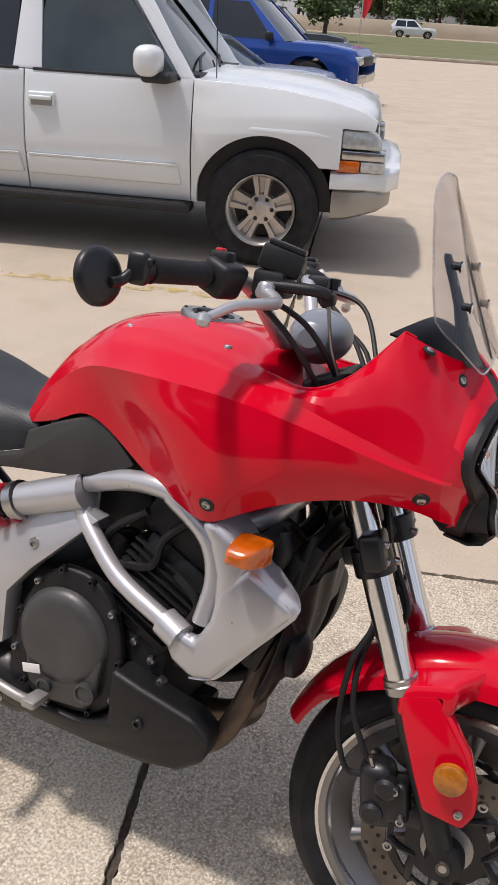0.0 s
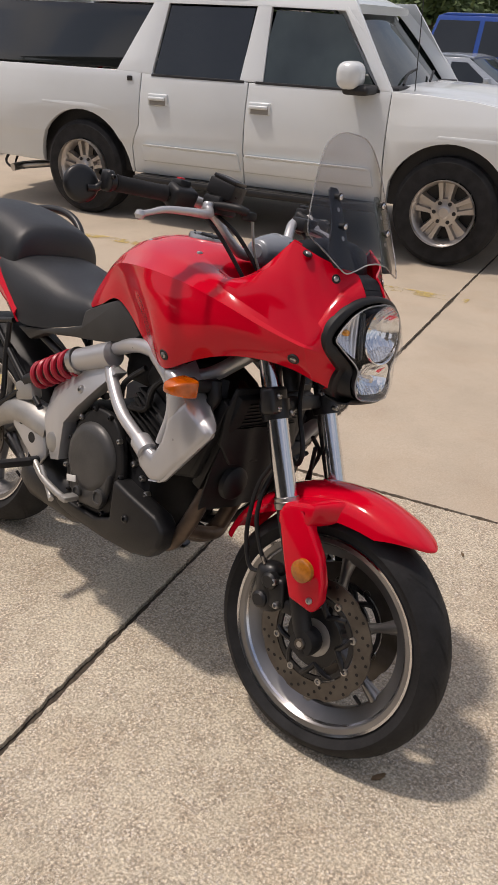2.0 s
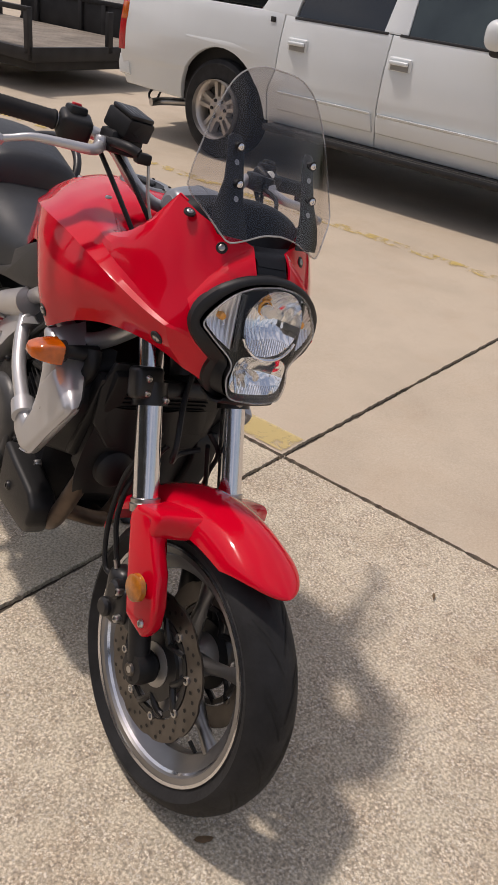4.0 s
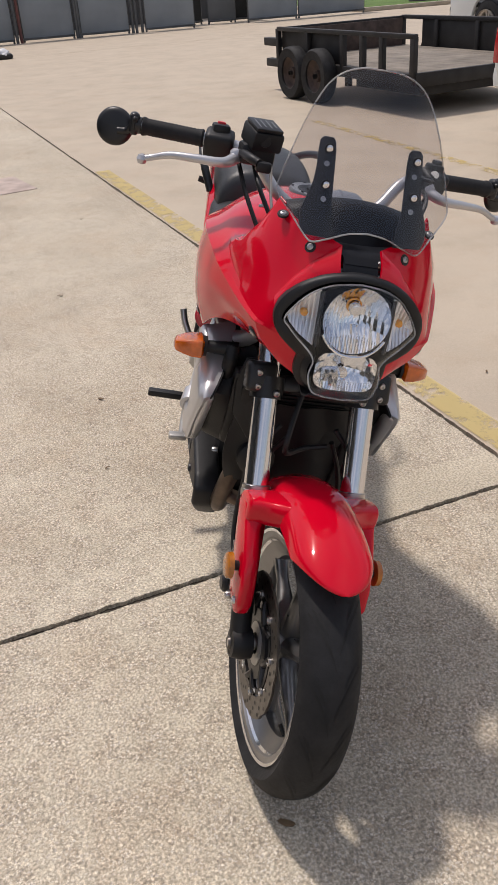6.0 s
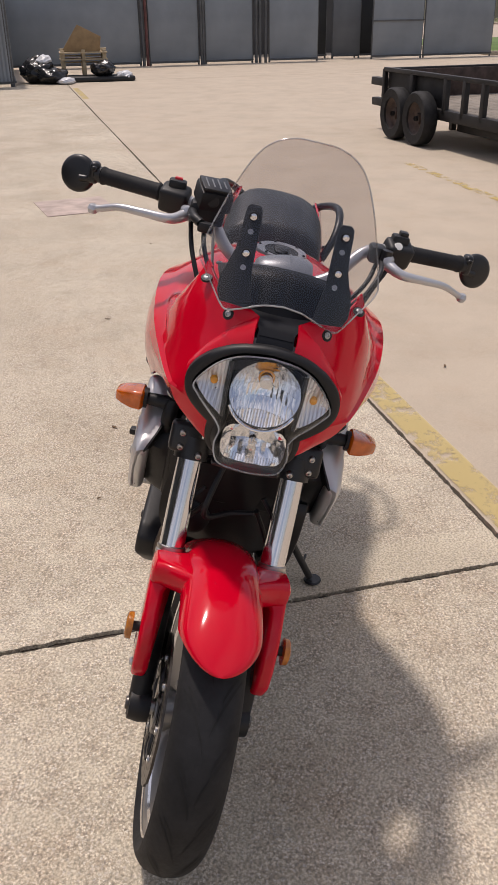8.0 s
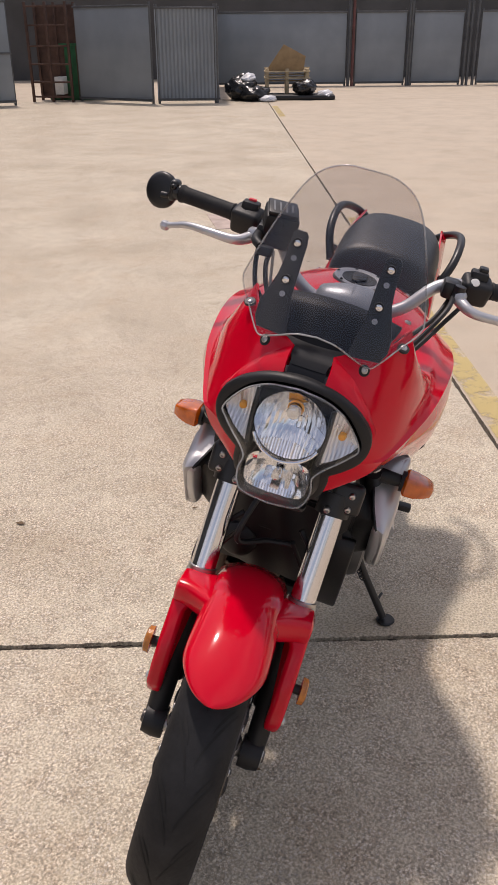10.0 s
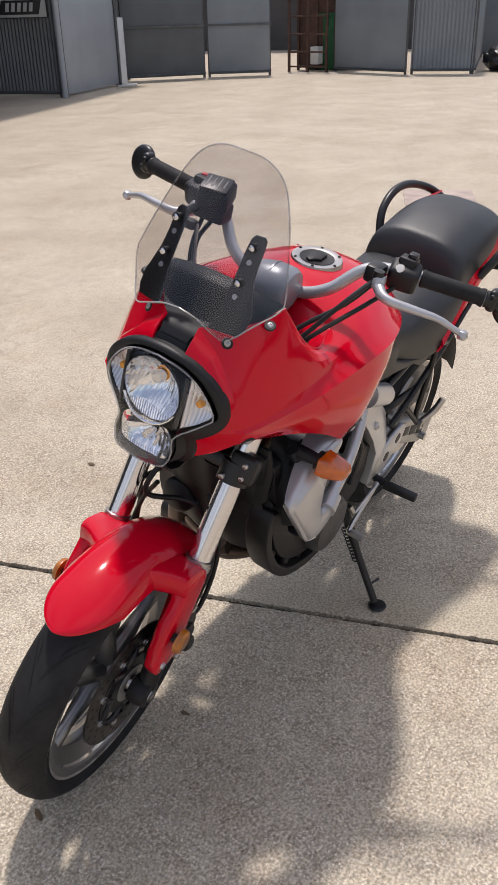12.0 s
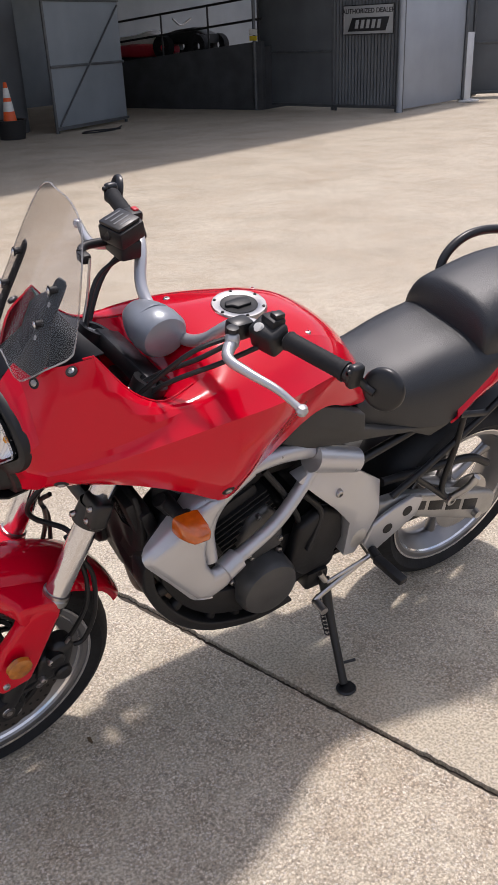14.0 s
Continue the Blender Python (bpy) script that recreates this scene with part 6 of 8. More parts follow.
# ---- vehicles (x ahead, y left, front axle at x = 0) ----
WHITE_CAR = mat("white_car_paint", (0.70, 0.738, 0.745), 0.22, 0, 0.04, 1.5, 0, 12, coat=0.5, rvar=0.05)
HANDLE_SHADE = mat("handle_shade_grey", (0.26, 0.26, 0.25), 0.6, 0, 0.1, 8)
DARK_GLASS = mat("tinted_window", (0.012, 0.014, 0.014), 0.05, 0, 0.2, 2, 0, 10, spec=0.8, rvar=0.02)
GREEN_GLASS = mat("tinted_door_glass", (0.030, 0.042, 0.040), 0.05, 0, 0.35, 2.5, 0, 10, spec=0.8, rvar=0.02)
LAMP_CLEAR = mat("headlamp_plastic", (0.50, 0.52, 0.50), 0.15, 0.2, 0.2, 30, 0.1, 90, coat=0.5)
LAMP_RED = mat("tail_lamp_plastic", (0.45, 0.01, 0.012), 0.2, 0, 0.2, 20, coat=0.5)
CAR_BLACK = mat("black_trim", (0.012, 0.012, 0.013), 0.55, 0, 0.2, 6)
CAR_CHROME = mat("dull_chrome", (0.55, 0.55, 0.55), 0.22, 1.0, 0.1, 5)
BUMPER_METAL = mat("dull_bumper_metal", (0.36, 0.345, 0.32), 0.34, 0.7, 0.1, 3)
ALLOY = mat("alloy_wheel", (0.50, 0.47, 0.44), 0.35, 0.7, 0.12, 8)
BLUE_CAR = mat("blue_car_paint", (0.008, 0.058, 0.30), 0.25, 0.1, 0.08, 2, coat=0.5)
SILVER_CAR = mat("silver_car_paint", (0.42, 0.46, 0.50), 0.25, 0.4, 0.06, 2, coat=0.5)
DARK_CAR = mat("black_car_paint", (0.014, 0.016, 0.018), 0.25, 0, 0.2, 2, coat=0.5)
NAVY_CAR = mat("navy_car_paint", (0.012, 0.022, 0.07), 0.25, 0, 0.1, 2, coat=0.5)


def arch(cx, cz, r, z0, n=26, ahead=True):
    """Points of a wheel opening from its rear foot to its front foot."""
    a0 = math.asin(max(-1, min(1, (z0 - cz) / r)))
    return [(cx + r * math.cos(a), cz + r * math.sin(a)) for a in np.linspace(math.pi - a0, a0, n)]


def panel(outline, side, bulge, t=0.05, w=0.004):
    """A body panel cut to an outline on the car's side, bent to the flank's curve."""
    bm = slab(outline, 1.0 - t, 1.0, w)
    lo, hi = min(p[1] for p in outline), max(p[1] for p in outline)
    for z in (0.45, 0.52, 0.58, 0.64, 0.67, 0.76, 0.86, 0.96, 1.06, 1.14, 1.2, 1.3, 1.45, 1.6, 1.7):
        if lo + 0.01 < z < hi - 0.01:
            bmesh.ops.bisect_plane(bm, geom=bm.verts[:] + bm.edges[:] + bm.faces[:], plane_co=(0, 0, z), plane_no=(0, 0, 1))
    for v in bm.verts:
        v.co.y = v.co.y - 1.0 + float(np.interp(v.co.z, bulge[0], bulge[1]))
    return bm if side > 0 else mirrored(bm)


def car_wheel(parent, x, y, r, spokes=5, width=0.24, alloy=None):
    s = 1 if y > 0 else -1
    w = part("wheel", lathe([(0.62 * r, -0.48 * width), (0.9 * r, -0.5 * width), (r * 0.985, -0.40 * width), (r, -0.2 * width), (r, 0.2 * width), (r * 0.985, 0.40 * width), (0.9 * r, 0.5 * width), (0.62 * r, 0.48 * width), (0.60 * r, 0.3 * width), (0.60 * r, -0.3 * width)], 48, "y", (x, y, r), closed=True), RUBBER, parent, "black car tyre")
    ym = y + s * 0.30 * width
    rim_b = lathe([(0.60 * r, 0.10 * s), (0.60 * r, 0.055 * s), (0.545 * r, 0.035 * s), (0.52 * r, -0.04 * s), (0.52 * r, -0.10 * s)], 40, "y", (x, ym, r))
    part("rim", rim_b, alloy or ALLOY, w)
    part("brake_drum", lathe([(0, -0.06 * s), (0.5 * r, -0.06 * s)], 32, "y", (x, ym, r)), CAR_BLACK, w)
    part("hub", lathe([(0, 0.035 * s), (0.09 * r, 0.035 * s), (0.12 * r, 0.025 * s), (0.25 * r, 0.024 * s), (0.28 * r, -0.04 * s)], 28, "y", (x, ym, r)), alloy or ALLOY, w)
    for k in range(spokes):
        a = 2 * math.pi * k / spokes + 0.35
        d, t = Vector((math.cos(a), 0, math.sin(a))), Vector((-math.sin(a), 0, math.cos(a)))
        c = Vector((x, ym, r))
        rows = []
        for rad, hw in ((0.17 * r, 0.120 * r), (0.34 * r, 0.150 * r), (0.55 * r, 0.205 * r)):
            rows.append([c + d * rad + t * hw + Vector((0, -0.03 * s, 0)), c + d * rad + t * hw * 0.8 + Vector((0, 0.022 * s, 0)), c + d * rad + t * hw * 0.32 + Vector((0, 0.022 * s, 0)), c + d * rad + t * hw * 0.22 + Vector((0, -0.012 * s, 0)), c + d * rad - t * hw * 0.22 + Vector((0, -0.012 * s, 0)), c + d * rad - t * hw * 0.32 + Vector((0, 0.022 * s, 0)), c + d * rad - t * hw * 0.8 + Vector((0, 0.022 * s, 0)), c + d * rad - t * hw + Vector((0, -0.03 * s, 0))])
        part("spoke", skin(rows), alloy or ALLOY, w)
    for k in range(6):
        a = 2 * math.pi * k / 6
        part("lug_nut", lathe([(0, 0.034 * s), (0.032 * r, 0.034 * s), (0.042 * r, 0.018 * s)], 10, "y", (x + 0.19 * r * math.cos(a), ym, r + 0.19 * r * math.sin(a))), CAR_BLACK, w)
    return w


def rounded_block(secs, w=0.35):
    """A body through cross sections along x: (x, half width, z low, z high)."""
    rows = []
    for x, hw, z0, z1 in secs:
        ring = []
        for k in range(24):
            a = 2 * math.pi * k / 24
            c, s_ = math.cos(a), math.sin(a)
            ring.append((x, hw * (abs(c) ** w) * (1 if c >= 0 else -1), (z0 + z1) / 2 + (z1 - z0) / 2 * (abs(s_) ** w) * (1 if s_ >= 0 else -1)))
        rows.append(ring)
    bm = skin(rows, closed_v=True)
    bmesh.ops.holes_fill(bm, edges=[e for e in bm.edges if e.is_boundary])
    bmesh.ops.recalc_face_normals(bm, faces=bm.faces)
    return bm


def suv(m):
    car = thing("sport_utility_vehicle", "long white four-door sport utility vehicle, dusty, parked", "car", m)
    B = ([0.36, 0.45, 0.56, 0.64, 0.67, 0.86, 1.0, 1.12, 1.19, 1.75, 1.9], [0.905, 0.942, 0.968, 0.984, 1.0, 1.003, 0.992, 0.970, 0.955, 0.79, 0.70])
    R, WB = 0.395, 3.30
    fa, ra = arch(0, 0.40, 0.475, 0.40), arch(-WB, 0.40, 0.475, 0.40)
    for s in (-1, 1):
        fender = part("front_fender", panel([(-0.575, 0.40)] + [q for q in fa if q[0] < 0.2 or q[1] > 0.70] + [(0.372, 0.70), (0.49, 0.70), (0.49, 0.957), (0.665, 0.953), (0.672, 1.020), (0.60, 1.062), (0.40, 1.118), (0.10, 1.160), (-0.25, 1.180), (-0.565, 1.186)], s, B), WHITE_CAR, car, "white front fender")
        fd = part("front_door", panel([(-0.585, 0.40), (-0.575, 1.185), (-1.715, 1.175), (-1.735, 0.40)], s, B), WHITE_CAR, car, "white front door")
        rd = part("rear_door", panel([(-1.745, 0.40), (-1.725, 1.175), (-2.69, 1.19), (-2.70, 0.80), (-2.78, 0.62), (-2.79, 0.40)], s, B), WHITE_CAR, car, "white rear door")
        part("quarter_panel", panel([(-2.70, 1.20), (-2.71, 0.80), (-2.79, 0.62), (-2.80, 0.40)] + ra[::-1] + [(-4.48, 0.42), (-4.50, 0.78), (-4.46, 1.20)], s, B), WHITE_CAR, car, "white rear quarter panel")
        # glass and pillars
        part("front_door_glass", panel([(-0.70, 1.185), (-1.05, 1.665), (-1.58, 1.680), (-1.655, 1.185)], s, (B[0], [b - 0.012 for b in B[1]]), 0.01, 0), GREEN_GLASS, fd, "tinted door window")
        part("rear_door_glass", panel([(-1.80, 1.185), (-1.76, 1.685), (-2.50, 1.685), (-2.58, 1.19)], s, (B[0], [b - 0.012 for b in B[1]]), 0.01, 0), DARK_GLASS, rd, "dark tinted door window")
        part("quarter_glass", panel([(-2.92, 1.215), (-2.68, 1.685), (-4.28, 1.685), (-4.40, 1.215)], s, (B[0], [b - 0.008 for b in B[1]]), 0.012, 0.004), DARK_GLASS, car, "dark tinted quarter window")
        part("window_pillar", panel([(-0.575, 1.18), (-0.66, 1.18), (-1.03, 1.69), (-1.62, 1.70), (-1.60, 1.18), (-1.80, 1.18), (-1.74, 1.70), (-2.52, 1.70), (-2.60, 1.18), (-2.94, 1.20), (-2.66, 1.70), (-4.30, 1.70), (-4.42, 1.20), (-4.46, 1.20), (-4.38, 1.78), (-0.98, 1.78)], s, B, 0.04, 0.003), WHITE_CAR, car, "white window pillars")
        for x0, x1 in ((-0.66, -1.66), (-1.76, -2.60)):
            part("window_seal", panel([(x0, 1.170), (x0, 1.188), (x1, 1.188), (x1, 1.170)], s, (B[0], [b + 0.004 for b in B[1]]), 0.01, 0.001), CAR_BLACK, car)
        # mouldings, handles
        for x0, x1, p_ in ((-0.64, -1.725, fd), (-1.755, -2.68, rd)):
            part("side_moulding", panel([(x0, 0.510), (x0 - 0.02, 0.640), (x1, 0.640), (x1, 0.510)], s, (B[0], [b + 0.024 for b in B[1]]), 0.03, 0.012), WHITE_CAR, p_, "white side moulding")
            part("moulding_line", panel([(x0 - 0.02, 0.634), (x0 - 0.02, 0.652), (x1 + 0.02, 0.652), (x1 + 0.02, 0.634)], s, (B[0], [b + 0.034 for b in B[1]]), 0.02, 0.006), WHITE_CAR, p_)
        for x0, p_ in ((-1.60, fd), (-2.52, rd)):
            h = part("door_handle", box((x0, s * 0.992, 1.000), (0.185, 0.030, 0.090), 0.014, seg=4), WHITE_CAR, p_, "white pull door handle")
            # raised grey plate: the shade of the handle's hollow as a colour
            part("handle_shade_plate", box((x0 + 0.004, s * 1.0050, 0.990), (0.150, 0.008, 0.062), 0.003), HANDLE_SHADE, h)
            part("handle_bar", box((x0, s * 1.018, 1.008), (0.155, 0.026, 0.028), 0.010, seg=3), WHITE_CAR, h)
        part("fender_flare", panel([(-0.10, 0.925), (0.30, 0.925), (0.46, 0.895), (0.40, 0.885), (-0.12, 0.905)], s, (B[0], [b + 0.001 for b in B[1]]), 0.012, 0.003), WHITE_CAR, fender)
        part("fender_flare", panel([(-3.70, 0.925), (-3.20, 0.930), (-2.92, 0.885), (-3.0, 0.880), (-3.70, 0.905)], s, (B[0], [b + 0.001 for b in B[1]]), 0.012, 0.003), WHITE_CAR, car)
        part("side_badge", box((-2.80, s * 0.972, 1.145), (0.05, 0.012, 0.038), 0.006), CAR_BLACK, car)
        part("running_board", box((-1.66, s * 0.95, 0.365), (2.2, 0.17, 0.055), 0.02), CAR_BLACK, car, "black running board")
        part("running_board_tread", box((-1.66, s * 0.955, 0.394), (2.1, 0.12, 0.006), 0.002), GREY_PLASTIC, car)
        part("wheel_liner", slab([(a, b) for a, b in arch(0, 0.40, 0.474, 0.40)] , 0.55 * s, 0.90 * s, 0), CAR_BLACK, car)
        part("wheel_liner", slab([(a, b) for a, b in arch(-WB, 0.40, 0.474, 0.40)], 0.55 * s, 0.90 * s, 0), CAR_BLACK, car)
        mir = part("door_mirror", box((-0.83, 0, 1.285), (0.175, 0.23, 0.185), 0.07, seg=5), WHITE_CAR, car, "white door mirror")
        mir.location.y = s * 1.13
        base = part("mirror_foot", box((-0.775, s * 1.06, 1.190), (0.20, 0.26, 0.065), 0.03, seg=3), CAR_BLACK, car)
        # lamps
        hl = part("headlamp", panel([(0.49, 0.83), (0.49, 0.950), (0.655, 0.945), (0.70, 0.90), (0.715, 0.83)], s, (B[0], [b - 0.02 for b in B[1]]), 0.20, 0.02), LAMP_CLEAR, car, "hazy clear headlamp")
        part("lamp_trim", panel([(0.495, 0.765), (0.495, 0.822), (0.735, 0.822), (0.735, 0.765)], s, (B[0], [b - 0.02 for b in B[1]]), 0.20, 0.008), CAR_CHROME, hl)
        part("marker_lamp", panel([(0.47, 0.685), (0.47, 0.760), (0.60, 0.760), (0.60, 0.685)], s, (B[0], [b - 0.015 for b in B[1]]), 0.12, 0.01), AMBER, car, "amber corner lamp")
        part("corner_lamp", panel([(0.605, 0.690), (0.605, 0.760), (0.74, 0.760), (0.74, 0.690)], s, (B[0], [b - 0.02 for b in B[1]]), 0.12, 0.01), LAMP_CLEAR, car)
        part("tail_lamp", panel([(-4.44, 0.70), (-4.42, 1.10), (-4.50, 1.10), (-4.53, 0.70)], s, (B[0], [b + 0.004 for b in B[1]]), 0.14, 0.012), LAMP_RED, car, "tall red tail lamp")
        part("tail_lamp_amber", panel([(-4.425, 0.95), (-4.42, 1.09), (-4.49, 1.09), (-4.50, 0.95)], s, (B[0], [b + 0.007 for b in B[1]]), 0.10, 0.008), AMBER, car)
        for x in (0, -WB):
            car_wheel(car, x, s * 0.86, R, 5, 0.26)
    # hood, roof, windscreen, bumpers
    hood = []
    for x, z, hw in ((-0.60, 1.182, 0.955), (-0.25, 1.180, 0.955), (0.10, 1.160, 0.955), (0.40, 1.120, 0.950), (0.58, 1.072, 0.935), (0.67, 1.020, 0.89), (0.70, 0.955, 0.82)):
        hood.append([(x - 0.05 * abs(f) ** 3, hw * f, z + 0.018 * (1 - f * f) + 0.012 * (abs(f) < 0.62)) for f in np.linspace(-1, 1, 15)])
    part("hood", skin(hood, 0.02, 2), WHITE_CAR, car, "white hood")
    part("grille", box((0.63, 0, 0.85), (0.10, 1.42, 0.18), 0.03), CAR_BLACK, car, "black front grille")
    part("grille_bar", box((0.685, 0, 0.86), (0.02, 1.44, 0.05), 0.01), CAR_CHROME, car)
    fb = part("front_bumper", rounded_block([(0.445, 0.992, 0.545, 0.695), (0.50, 0.994, 0.545, 0.697), (0.62, 0.985, 0.55, 0.715), (0.76, 0.92, 0.54, 0.71), (0.83, 0.70, 0.54, 0.70), (0.85, 0.0, 0.55, 0.69)]), WHITE_CAR, car, "white front bumper")
    part("bumper_valance", rounded_block([(0.462, 0.980, 0.33, 0.60), (0.54, 0.980, 0.34, 0.60), (0.60, 0.965, 0.36, 0.60), (0.72, 0.88, 0.40, 0.60), (0.79, 0.66, 0.42, 0.60), (0.81, 0.0, 0.44, 0.60)]), BUMPER_METAL, fb, "chrome lower bumper")
    rb = part("rear_bumper", rounded_block([(-4.40, 0.985, 0.46, 0.70), (-4.55, 0.97, 0.46, 0.70), (-4.62, 0.80, 0.47, 0.69), (-4.64, 0.0, 0.48, 0.68)]), WHITE_CAR, car, "white rear bumper")
    part("hitch", box((-4.62, -0.05, 0.42), (0.22, 0.5, 0.10), 0.02), CAR_BLACK, rb)
    part("hitch_wire", join(tube([(-4.45, -0.55, 0.42), (-4.50, -0.62, 0.30), (-4.38, -0.66, 0.25), (-4.20, -0.62, 0.30)], 0.012, 6), tube([(-4.40, -0.50, 0.42), (-4.42, -0.58, 0.27), (-4.25, -0.62, 0.28)], 0.010, 6)), BLACK, rb)
    part("tail_pipe", tube([(-3.9, -0.62, 0.33), (-4.12, -0.80, 0.31), (-4.16, -0.92, 0.30)], 0.035, 14), STEEL, car)
    part("roof", rounded_block([(-1.02, 0.70, 1.68, 1.745), (-1.30, 0.76, 1.70, 1.84), (-1.9, 0.80, 1.72, 1.875), (-3.2, 0.80, 1.72, 1.875), (-4.2, 0.78, 1.72, 1.85), (-4.38, 0.74, 1.70, 1.80)]), WHITE_CAR, car, "white roof")
    ws = [[(-0.60 - 0.12 * f * f, 0.86 * f, 1.20) for f in np.linspace(-1, 1, 9)], [(-0.86 - 0.10 * f * f, 0.80 * f, 1.48) for f in np.linspace(-1, 1, 9)], [(-1.12 - 0.07 * f * f, 0.73 * f, 1.745) for f in np.linspace(-1, 1, 9)]]
    part("windscreen", skin(ws, 0.008, 2), GREEN_GLASS, car, "tinted windscreen")
    part("wiper", join(tube([(-0.60, -0.60, 1.215), (-0.66, -0.30, 1.28), (-0.70, 0.05, 1.30)], 0.010, 6), tube([(-0.58, 0.05, 1.215), (-0.64, 0.35, 1.28)], 0.010, 6)), CAR_BLACK, car)
    part("cowl", box((-0.60, 0, 1.19), (0.16, 1.7, 0.03), 0.01), CAR_BLACK, car)
    part("rear_gate", box((-4.46, 0, 1.20), (0.06, 1.80, 1.10), 0.03), WHITE_CAR, car, "white rear gate")
    part("underbody", box((-1.85, 0, 0.52), (4.7, 1.1, 0.26), 0.05), CAR_BLACK, car)
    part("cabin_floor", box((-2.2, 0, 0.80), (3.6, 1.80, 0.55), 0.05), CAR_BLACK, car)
    for s in (-1, 1):
        low = [(-0.572, 0.953 * s, 1.178), (-0.600, 0.915 * s, 1.190), (-0.700, 0.862 * s, 1.200)]
        top = [(-1.025, 0.805 * s, 1.700), (-1.055, 0.775 * s, 1.735), (-1.175, 0.725 * s, 1.748)]
        part("front_pillar", skin([[tuple(Vector(p).lerp(Vector(q), w) + Vector((0.02, 0, 0)) * math.sin(math.pi * w)) for p, q in zip(low, top)] for w in (0, 0.25, 0.5, 0.75, 1)], 0.02), WHITE_CAR, car)
    for ob in car.children_recursive:
        if ob.type == "MESH" and ob.name.split(".")[0] in ("front_fender", "headlamp", "lamp_trim", "marker_lamp", "corner_lamp", "hood", "grille", "grille_bar", "front_bumper", "bumper_valance"):
            for v in ob.data.vertices:
                if v.co.x > 0.42:
                    v.co.x = 0.42 + (v.co.x - 0.42) * 1.20
    # the front axle sits close behind the nose: draw everything ahead of the doors back a little
    for ob in car.children_recursive:
        if ob.type == "MESH":
            for v in ob.data.vertices:
                if v.co.x > -0.57:
                    v.co.x -= 0.08 * min(1, (v.co.x + 0.57) / 0.12)
    part("antenna", tube([(-0.45, -0.80, 1.19), (-0.47, -0.80, 1.95)], 0.004, 6), CAR_BLACK, car)
    return car


def plain_car(name, paint, label, m, kind, scale=1.0):
    """A parked car or pickup seen from afar: body, glasshouse, windows, lamps, wheels."""
    car = thing(name, label, "car", m)
    L_ = {"pickup": (3.7, 0.95, -4.8), "sedan": (2.75, 0.85, -3.65), "suv": (2.75, 0.85, -3.55)}[kind]
    wb, nose, tail = L_
    belt = {"pickup": 1.08, "sedan": 0.88, "suv": 1.0}[kind]
    roof = {"pickup": 1.85, "sedan": 1.42, "suv": 1.70}[kind]
    r = {"pickup": 0.40, "sedan": 0.32, "suv": 0.36}[kind]
    B = ([0.25, 0.45, 0.75, belt, 2.0], [0.86, 0.93, 0.95, 0.93, 0.66])
    zlow = {"pickup": 0.42, "sedan": 0.24, "suv": 0.32}[kind]
    for s in (-1, 1):
        out = [(tail, zlow + 0.05)] + [(tail, belt - 0.05), (tail + 0.06, belt)] + [(0.3, belt), (nose - 0.12, belt - 0.10), (nose, belt - 0.30), (nose, zlow + 0.05)] + arch(0, r, r + 0.075, zlow)[::-1] + arch(-wb, r, r + 0.075, zlow)[::-1]
        part("body_side", panel(out, s, B, 0.06, 0.006), paint, car)
        g0, g1 = {"pickup": (-0.70, -3.05), "sedan": (-0.95, -2.6), "suv": (-0.85, -3.3)}[kind]
        cab = [(g0 + 0.25, belt), (g0 - 0.55, roof - 0.06), (g1 + 0.15, roof - 0.06), (g1 - (0.0 if kind == "pickup" else 0.45), belt)]
        part("cab_side", panel(cab, s, B, 0.05, 0.004), paint, car)
        mid = (g0 + g1) / 2 - 0.1
        for a, b in (((g0 - 0.02, g0 - 0.55), (mid + 0.05, mid + 0.05)), ((mid - 0.05, mid - 0.05), (g1 + 0.20, g1 + 0.05))):
            part("side_window", panel([(a[0], belt + 0.03), (a[1], roof - 0.14), (b[0], roof - 0.14), (b[1], belt + 0.03)], s, (B[0], [q + 0.006 for q in B[1]]), 0.01, 0), DARK_GLASS, car)
        part("headlamp", box((nose - 0.06, s * 0.70, belt - 0.24), (0.16, 0.36, 0.15), 0.03), LAMP_CLEAR, car)
        part("tail_lamp", box((tail + 0.03, s * 0.80, belt - 0.22), (0.10, 0.22, 0.30 if kind != "sedan" else 0.14), 0.02), LAMP_RED, car)
        for x in (0, -wb):
            car_wheel(car, x, s * 0.83, r, 5, 0.22)
        part("door_mirror", box((g0 - 0.05, s * 1.02, belt + 0.08), (0.12, 0.18, 0.15), 0.03), paint if kind != "pickup" else CAR_BLACK, car)
    part("hood", rounded_block([(g0 + 0.35, 0.90, belt - 0.12, belt + 0.03), (0.3, 0.90, belt - 0.14, belt + 0.02), (nose - 0.12, 0.84, belt - 0.22, belt - 0.05), (nose - 0.02, 0.72, belt - 0.34, belt - 0.16)]), paint, car)
    part("roof", rounded_block([(g0 - 0.50, 0.66, roof - 0.10, roof - 0.04), (g0 - 0.75, 0.70, roof - 0.08, roof), (g1 + 0.3, 0.70, roof - 0.08, roof), (g1 + 0.12, 0.64, roof - 0.12, roof - 0.05)]), paint, car)
    part("windscreen", skin([[(g0 + 0.30 - 0.1 * f * f, 0.84 * f, belt + 0.01) for f in np.linspace(-1, 1, 7)], [(g0 - 0.52 - 0.05 * f * f, 0.66 * f, roof - 0.06) for f in np.linspace(-1, 1, 7)]], 0.01), GREEN_GLASS, car)
    back = g1 - (0.0 if kind == "pickup" else 0.45)
    part("rear_window", skin([[(back, 0.84 * f, belt + 0.01) for f in np.linspace(-1, 1, 5)], [(g1 + 0.15, 0.66 * f, roof - 0.07) for f in np.linspace(-1, 1, 5)]], 0.01), DARK_GLASS, car)
